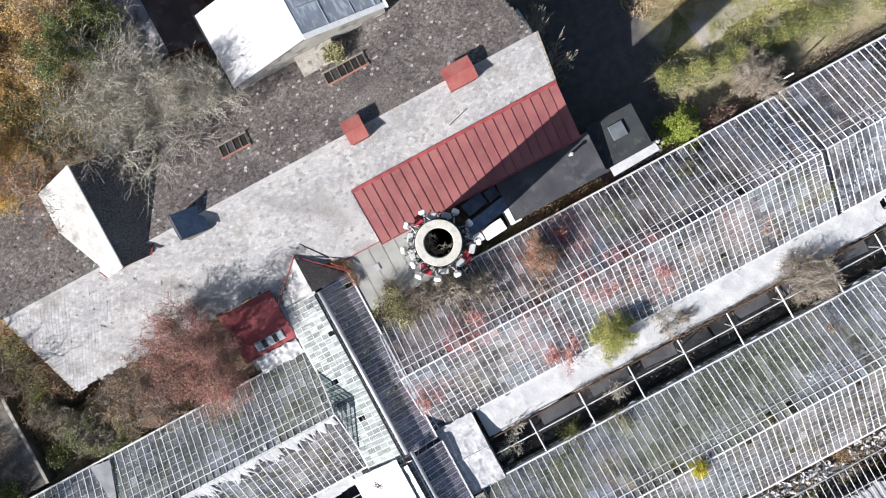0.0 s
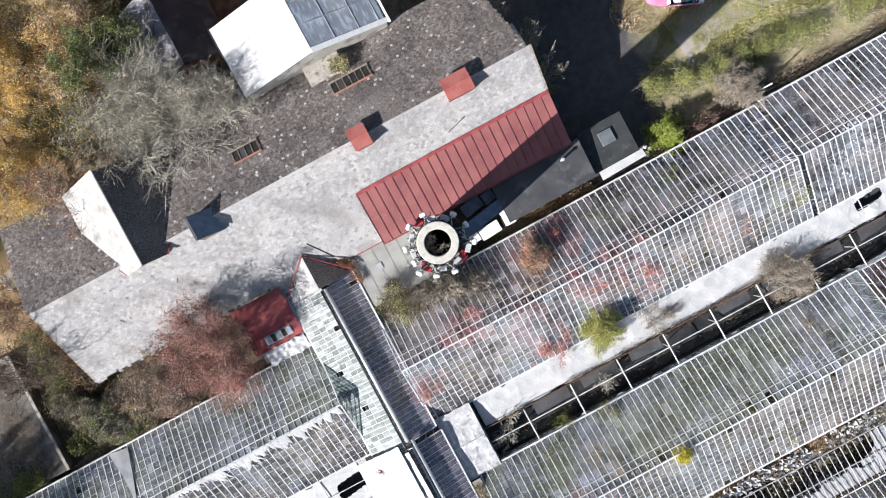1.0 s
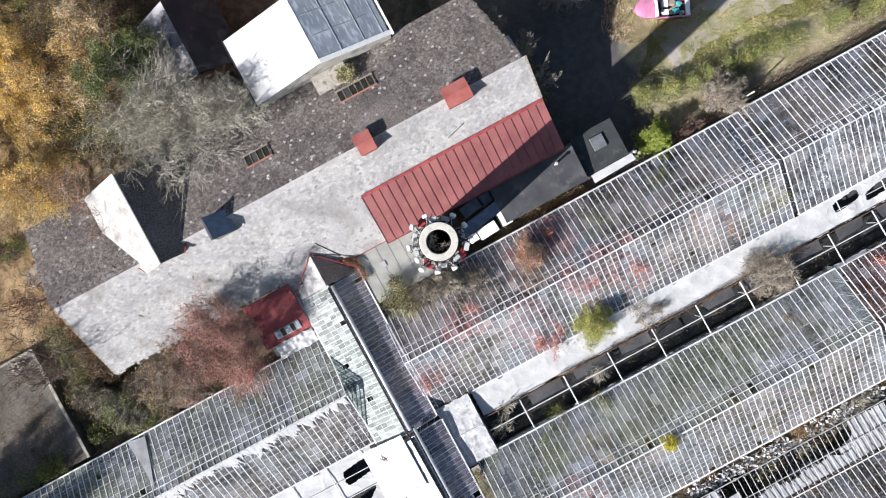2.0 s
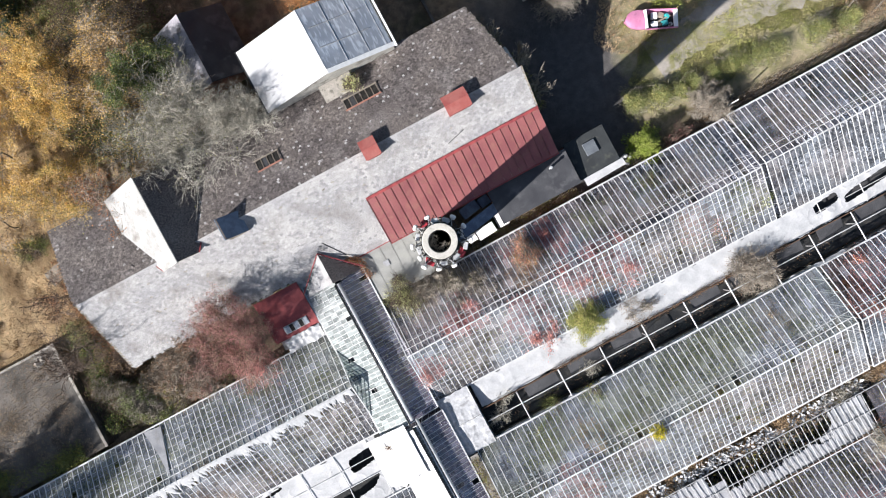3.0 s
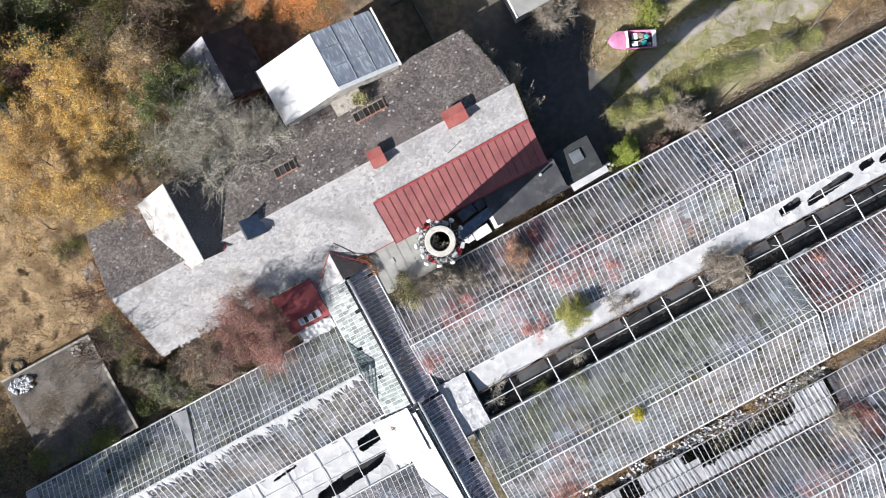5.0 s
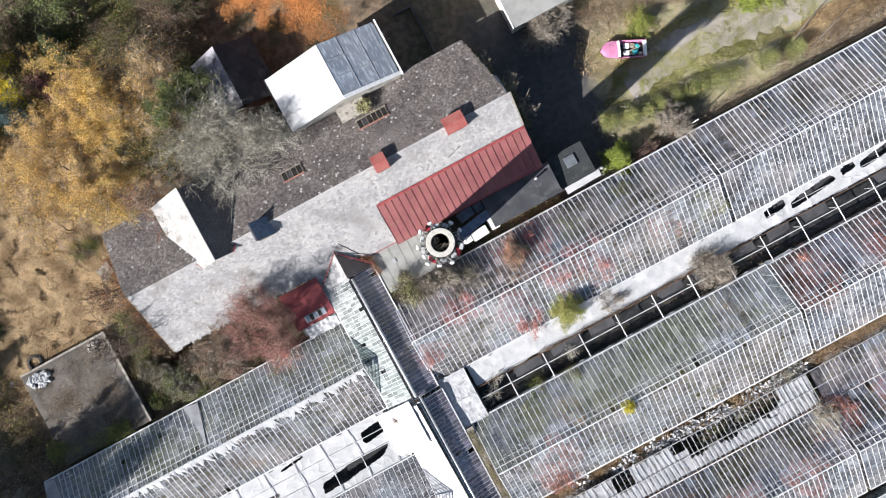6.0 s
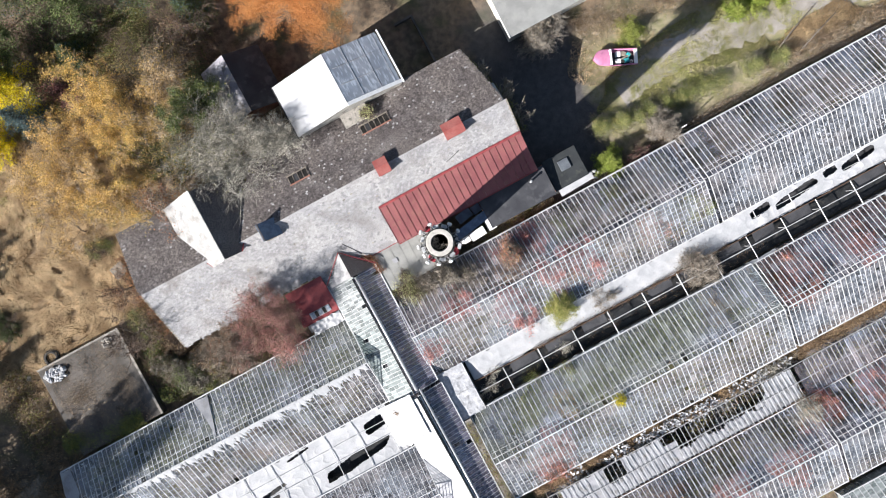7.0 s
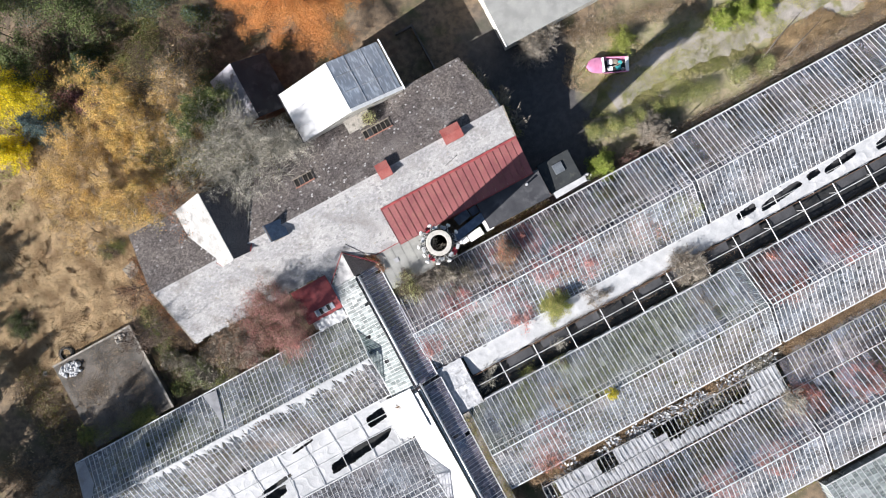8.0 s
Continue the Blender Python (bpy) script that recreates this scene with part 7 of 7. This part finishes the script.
def rubble(x, y, z, r, n, seed, material, label):
    rng = random.Random(seed)
    root = thing("rubble_heap", label, "rubble", x, y, z)
    for i in range(n):
        a, d, s = rng.uniform(0, 6.28), r * math.sqrt(rng.random()), rng.uniform(0.1, 0.32)
        m = Matrix.Translation((x + d * math.cos(a), y + d * 0.6 * math.sin(a), z + rng.uniform(0.0, 0.22))) @ Matrix.Rotation(rng.uniform(0, 6.28), 4, Vector((rng.random(), rng.random(), 1)).normalized())
        part("lump", Geo().bevel_box(-s, -s * 0.7, -0.1, s, s * 0.7, 0.12, s * 0.2, m), material, root)


rubble(-41.9, 6.9, 1.1, 1.2, 70, 7, M_FILM, "heap of white plastic rubbish on the platform")
rubble(-35.6, 7.4, 1.1, 0.6, 12, 8, M_CONCRETE, "broken concrete lumps on the platform")
rubble(-45.6, 8.0, 0.0, 1.6, 14, 9, M_CONCRETE, "broken concrete lumps beside the platform")
rubble(12.8, -27.8, 0.1, 1.6, 22, 10, M_FILM, "white shreds of film in the gap")
rubble(2.5, -27.6, 0.1, 1.6, 22, 11, M_FILM, "white shreds of film in the gap")
rubble(17.4, -1.3, 0.0, 0.6, 14, 12, M_FILM, "torn white sheet scraps beside the annex")


def hatch(x, y, s, turn, label):
    root = thing("well_cover", label, "cover", x, y, 0)
    m = Matrix.Translation((x, y, 0)) @ Matrix.Rotation(radians(turn), 4, "Z")
    part("base", Geo().box(-s * 0.9, -s * 0.8, -0.2, s * 0.9, s * 0.8, 0.7, m), M_CONCRETE, root)
    part("lid", Geo().bevel_box(-s, -s * 0.9, 0.7, s, s * 0.9, 0.8, 0.03, m), M_WOOD, root, "grey weathered lid")


hatch(-31.1, 13.4, 0.75, 14, "small concrete well with grey wooden lid in the meadow")
hatch(-26.4, 17.0, 0.8, 20, "small concrete well with grey wooden lid under the trees")
solo("marker_post", Geo().tube((27.4, -1.4, -0.1), (27.5, -1.3, 3.0), 0.06, n=8), M_WHITE, "white leaning post at the greenhouse eave", "post")
def shreds():
    """Film torn into tongues that hang from the ridge down the sunny slope."""
    rng = np.random.default_rng(38)
    root = thing("torn_film", "shreds of torn white film hanging over the greenhouse ridge", "plastic sheet", -27, -7.6, 3.8)
    x = -40.0
    while x < -13.2:
        w = rng.uniform(0.10, 0.55)
        fade = 0.55 + 0.45 * min(1.0, (x + 40) / 9)
        top_y, long = -7.14, fade * (0.25 + 1.35 * rng.random() ** 1.6) * (0.75 + 0.5 * noise.noise((x * 0.35, 1.0, 4.0)))
        lean = rng.normal() * 0.35 + 0.25
        v, n = [], 9
        for i in range(n + 1):
            t = i / n
            half = w * (0.75 * (1 - t) ** 0.7 + 0.03)
            cx = x + w / 2 + lean * t * t * long + 0.06 * noise.noise((x, t * 4, 2.0))
            y = top_y - long * t
            z = 4.0 - 0.449 * (-7.1 - y) + 0.07 + 0.05 * abs(noise.noise((x * 3, t * 5, 6.0)))
            for q in (-1, -0.3, 0.35, 1):
                v.append((cx + half * q, y + 0.05 * rng.normal() * t, z + 0.03 * (1 - q * q)))
        idx = np.arange(len(v)).reshape(-1, 4)
        faces = np.stack([idx[:-1, :-1], idx[1:, :-1], idx[1:, 1:], idx[:-1, 1:]], -1).reshape(-1, 4)
        part("shred", np_mesh("shred", np.array(v), faces, M_FILM, True), None, root)
        x += w * rng.uniform(0.3, 0.9)


shreds()
solo("film_flap", Geo().plate([(-30.4, -2.3, 1.95), (-28.8, -2.5, 2.05), (-29.0, -4.6, 3.0), (-29.3, -6.6, 3.87), (-29.7, -4.4, 2.93)], 0.012), M_FILM_GREY, "torn triangular flap of milky film on the greenhouse slope", "plastic sheet")


solo("film_flap", Geo().plate([(-46.0, -2.4, 1.92), (-44.9, -2.4, 1.92), (-44.5, -5.0, 3.12), (-45.2, -6.4, 3.76), (-46.0, -6.5, 3.8)], 0.012), M_FILM_GREY, "milky film over the last panes of the greenhouse", "plastic sheet")
scrub("dead_weeds", "brown dead leaves gathered on the white film of the corridor crossing", "weeds", [(-12.6, -13.0), (-11.6, -13.6), (-11.2, -15.4)], 0.5, 0.15, 466, L_TAN, 260, 8, 0.08, z0=3.0, twig=M_TWIG_BROWN, second=(L_BROWN, 0.4))


def flue_twigs():
    """Twigs and roots lodged in the mouth of the chimney."""
    rng = np.random.default_rng(77)
    segs = []
    for i in range(150):
        a, r = rng.uniform(1.6, 5.6), rng.uniform(0.30, 0.62)
        p = np.array([-0.19 + r * math.cos(a), 0.03 + r * math.sin(a), 23.0 + rng.uniform(-0.5, 0.25)])
        q = p + rng.normal(size=3) * np.array([0.16, 0.16, 0.10])
        d = q[:2] - np.array([-0.19, 0.03])
        k = min(1.0, 0.62 / max(np.linalg.norm(d), 0.01))
        q[:2] = np.array([-0.19, 0.03]) + d * k
        segs.append((*p, *q, 0.012, 0.006))
    solo("bird_nest", tubes_mesh("bird_nest", segs, 4, M_TWIG_GREY), None, "tangle of dry twigs lodged in the chimney mouth", "nest")


flue_twigs()

plant("shrub", "low green bramble in the straw meadow", "shrub", -31.8, 16.6, 1.0, 1.5, 301, stems=6, depth=3, leaf_mat=L_MID, n_leaf=6000, size=0.07, second=(L_OLIVE, 0.5))
plant("shrub", "dark green bramble in the straw meadow", "shrub", -44.3, 13.8, 1.2, 1.7, 302, stems=6, depth=3, leaf_mat=L_GREEN, n_leaf=4500, size=0.12)

plant("tree", "bare dark-limbed tree at the barn end", "tree", -31.4, 6.4, 8.5, 2.6, 303, kids=(9, 7, 5, 4), bark=M_BARK, twig=M_TWIG_BROWN, thick=0.7, twig_r=0.014)
plant("tree", "thin bare tree with dark limbs beside the meadow", "tree", -30.2, 11.4, 6.5, 2.3, 305, kids=(8, 6, 5, 4), bark=M_BARK, twig=M_TWIG_BROWN, thick=0.7, twig_r=0.013, leaf_mat=L_RUSSET, n_leaf=700, size=0.09)
plant("tree", "leafless grey thicket tree by the greenhouse end", "tree", -48.6, -3.4, 4.0, 2.6, 304, kids=(9, 7, 6, 4), twig=M_TWIG_GREY)

for k, (x, y, h) in enumerate(((12.9, 10.4, 6.0), (13.3, 7.6, 5.4), (12.3, 13.2, 5.0))):
    plant("shrub", "leafless pale shrub against the barn gable", "shrub", x, y, h, 1.0, 310 + k, stems=4, depth=3, kids=(5, 4, 3), bark=M_LIMB, twig=M_TWIG_GREY, thick=0.65, twig_r=0.02)
plant("shrub", "mossy yellow-green tuft on the ledge of the tall shed", "shrub", -0.4, 14.7, 0.6, 0.7, 320, stems=7, depth=3, leaf_mat=L_LIME, n_leaf=1600, size=0.08, z0=5.35)
solo("iron_rod", Geo().tube((4.1, 6.7, 5.45), (5.7, 7.1, 5.75), 0.03, n=6), M_DARK_METAL, "dark iron rod lying on the pale slates", "rod")
solo("iron_rod", Geo().tube((-8.9, 4.6, 4.12), (-7.7, 2.8, 3.05), 0.035, n=6), M_DARK_METAL, "dark iron rod lying at the corridor gable", "rod")
# near-black plates on the slates stand for the shade inside holes
solo("fallen_slate_hole", Geo().plate([(-4.75, 3.2, 3.235), (-4.4, 3.15, 3.205), (-4.25, 3.5, 3.42), (-4.5, 3.7, 3.545), (-4.8, 3.5, 3.42)], 0.03), M_SOOT_AND_HOLES, "black plate for the dark inside a hole in the slates", "roof hole", kind="structure")
solo("fallen_slate_hole", Geo().plate([(-10.8, 5.2, 4.475), (-10.55, 5.2, 4.475), (-10.5, 5.45, 4.63), (-10.75, 5.45, 4.63)], 0.03), M_SOOT_AND_HOLES, "small black plate for the dark between slates", "roof hole", kind="structure")

scrub("undergrowth", "brown brush between meadow and barn", "undergrowth", [(-30.2, 14.5), (-30.4, 11.5), (-30.8, 8.5)], 1.8, 1.6, 330, L_BROWN, 700, 90, 0.12, twig=M_TWIG_BROWN, second=(L_RUSSET, 0.3))

scrub("film_scraps", "white scraps of torn film among dead weeds", "litter", [(0, -28.0), (10, -28.1), (20, -28.0), (27, -28.0)], 1.0, 0.3, 340, M_FILM, 42, 1, 0.36, z0=1.15, clump=2.6)
scrub("gutter_weeds", "moss and dead leaves in the valley gutter", "weeds", [(-6.4, -17.6), (-6.4, -25), (-6.4, -33)], 0.7, 0.35, 341, L_BROWN, 260, 14, 0.1, z0=2.46, second=(L_OLIVE, 0.4))
scrub("corridor_weeds", "weeds along the corridor wall, seen through the glass", "weeds", [(-8.4, 1.5), (-8.4, -6), (-8.5, -12)], 2.0, 2.4, 342, L_BROWN, 1200, 60, 0.12, z0=0.05, twig=M_TWIG_GREY, second=(L_LIME, 0.4))
scrub("undergrowth", "dark thicket in the shade west of the platform", "undergrowth", [(-47.5, 8.5), (-47.0, 3), (-46.5, -2.0), (-44, -2.0)], 3.6, 1.3, 343, L_BROWN, 500, 80, 0.13, twig=M_TWIG_GREY, second=(L_STRAW, 0.4))

for k, (x, y, r, m, m2, text) in enumerate(((1.2, -19.2, 2.4, L_OLIVE, L_MID, "olive-green shrub"), (6.2, -19.8, 2.6, L_MID, L_OLIVE, "green shrub"), (3.4, -21.0, 1.6, L_AMBER, L_OLIVE, "yellowing shrub"), (10.6, -9.2, 1.8, L_AMBER, L_STRAW, "tan and amber shrub"), (14.8, -9.0, 1.6, L_STRAW, L_BROWN, "dead tan shrub"), (20.4, -9.4, 1.8, L_STRAW, L_PINK, "dead pinkish shrub"), (25.3, -9.6, 1.3, L_MID, L_LIME, "green shrub"), (12.5, -4.4, 1.8, L_MID, L_GREEN, "green shrub"), (17.5, -4.6, 1.6, L_MID, L_BROWN, "green shrub"), (22.0, -19.6, 1.8, L_BROWN, L_STRAW, "dead brown shrub"), (16.0, -24.6, 1.8, L_MID, L_STRAW, "green shrub"), (8.0, -35.0, 2.0, L_AMBER, L_BROWN, "amber shrub"), (4.0, -38.6, 2.0, L_BROWN, L_STRAW, "dead brown shrub"), (-20.0, -4.8, 2.0, L_MID, L_BROWN, "green shrub"), (-27.0, -9.0, 2.0, L_BROWN, L_STRAW, "dead brown shrub"), (-34.0, -5.0, 2.2, L_MID, L_OLIVE, "green shrub"))):
    plant("shrub", text + " growing under the dusty glass", "shrub", x, y, 2.7, r, 400 + k, stems=6, depth=3, leaf_mat=m, n_leaf=14000, size=0.085, second=(m2, 0.4), group="shrubs in the greenhouse")

for k, (x, y, h, r, m, m2) in enumerate(((-29.6, 0.6, 2.6, 1.7, L_MID, L_GREEN), (-27.2, 1.4, 2.2, 1.5, L_BROWN, L_STRAW), (-26.0, -0.6, 2.4, 1.6, L_BROWN, L_OLIVE), (-28.8, -1.4, 1.8, 1.4, L_MID, L_OLIVE), (-23.4, -0.8, 2.4, 1.6, L_BROWN, L_RED), (-31.4, 2.6, 2.4, 1.4, L_GREEN, L_BROWN))):
    plant("shrub", "ragged brown and green shrub between barn and greenhouse", "shrub", x, y, h, r, 430 + k, stems=7, depth=4, kids=(8, 6, 5, 4), leaf_mat=m, n_leaf=5000, size=0.12, second=(m2, 0.4), twig=M_TWIG_GREY, group="shrubs by the barn eave")
for k, (x, y, h, r) in enumerate(((-15.0, 31.8, 5.6, 3.4), (-11.4, 32.6, 5.2, 3.0), (-19.0, 32.6, 5.0, 3.2))):
    plant("tree", "nearly leafless brown tree in the wood", "tree", x, y, h, r, 440 + k, kids=(8, 6, 5, 4), leaf_mat=L_BROWN, n_leaf=1500, size=0.09, second=(L_OLIVE, 0.4), bark=M_BARK, twig=M_TWIG_BROWN, thick=0.65, group="bare trees in the wood")
plant("shrub", "tan leafless shrub grown through the greenhouse end", "shrub", 24.3, -32.6, 3.8, 2.1, 460, stems=5, depth=4, kids=(6, 5, 4, 4), twig=M_TWIG_PALE, leaf_mat=L_RUST, n_leaf=3500, size=0.07, second=(L_AMBER, 0.3))
plant("brush_pile", "heap of dead grey branches in the gap between greenhouses", "branches", 24.5, -27.9, 1.8, 2.6, 461, stems=8, depth=4, kids=(6, 5, 4, 3), bark=M_LIMB, twig=M_TWIG_PALE, thick=0.7, twig_r=0.012, squash=(1.0, 0.35, 0.0), spread0=1.4, up=0.1)
scrub("dead_weeds", "dead weeds under the lean-to frame", "weeds", [(-2, -30.2), (12, -30.2), (25, -30.2), (45, -30.2)], 2.6, 0.9, 450, L_BROWN, 420, 50, 0.13, twig=M_TWIG_GREY, second=(L_OLIVE, 0.4), z0=0.05)


# ---- slates of the barn, last ----
def on_red(x, y):
    return (x > -3.95 and y < 6.0) or (x < -12.5 and y < S_EAVE) or (y < 3.0 and -11.9 < x < -7.6)


slates(BARN, -27.9, 11.9, (RIDGE_Y, RIDGE_Z), (2.2, 2.575), 0.26, 0.19, M_SLATE, 41, on_red, (-5, 5), label="pale weathered slates")
def past_verge(x, y):
    return x > 11.75 - 0.16 * (y - RIDGE_Y)


slates(BARN, -28.1, 11.6, (RIDGE_Y + 0.02, RIDGE_Z), (N_EAVE, N_Z), 0.21, 0.17, M_SLATE_DARK, 42, past_verge, (0, 10), label="dark mossy slates")
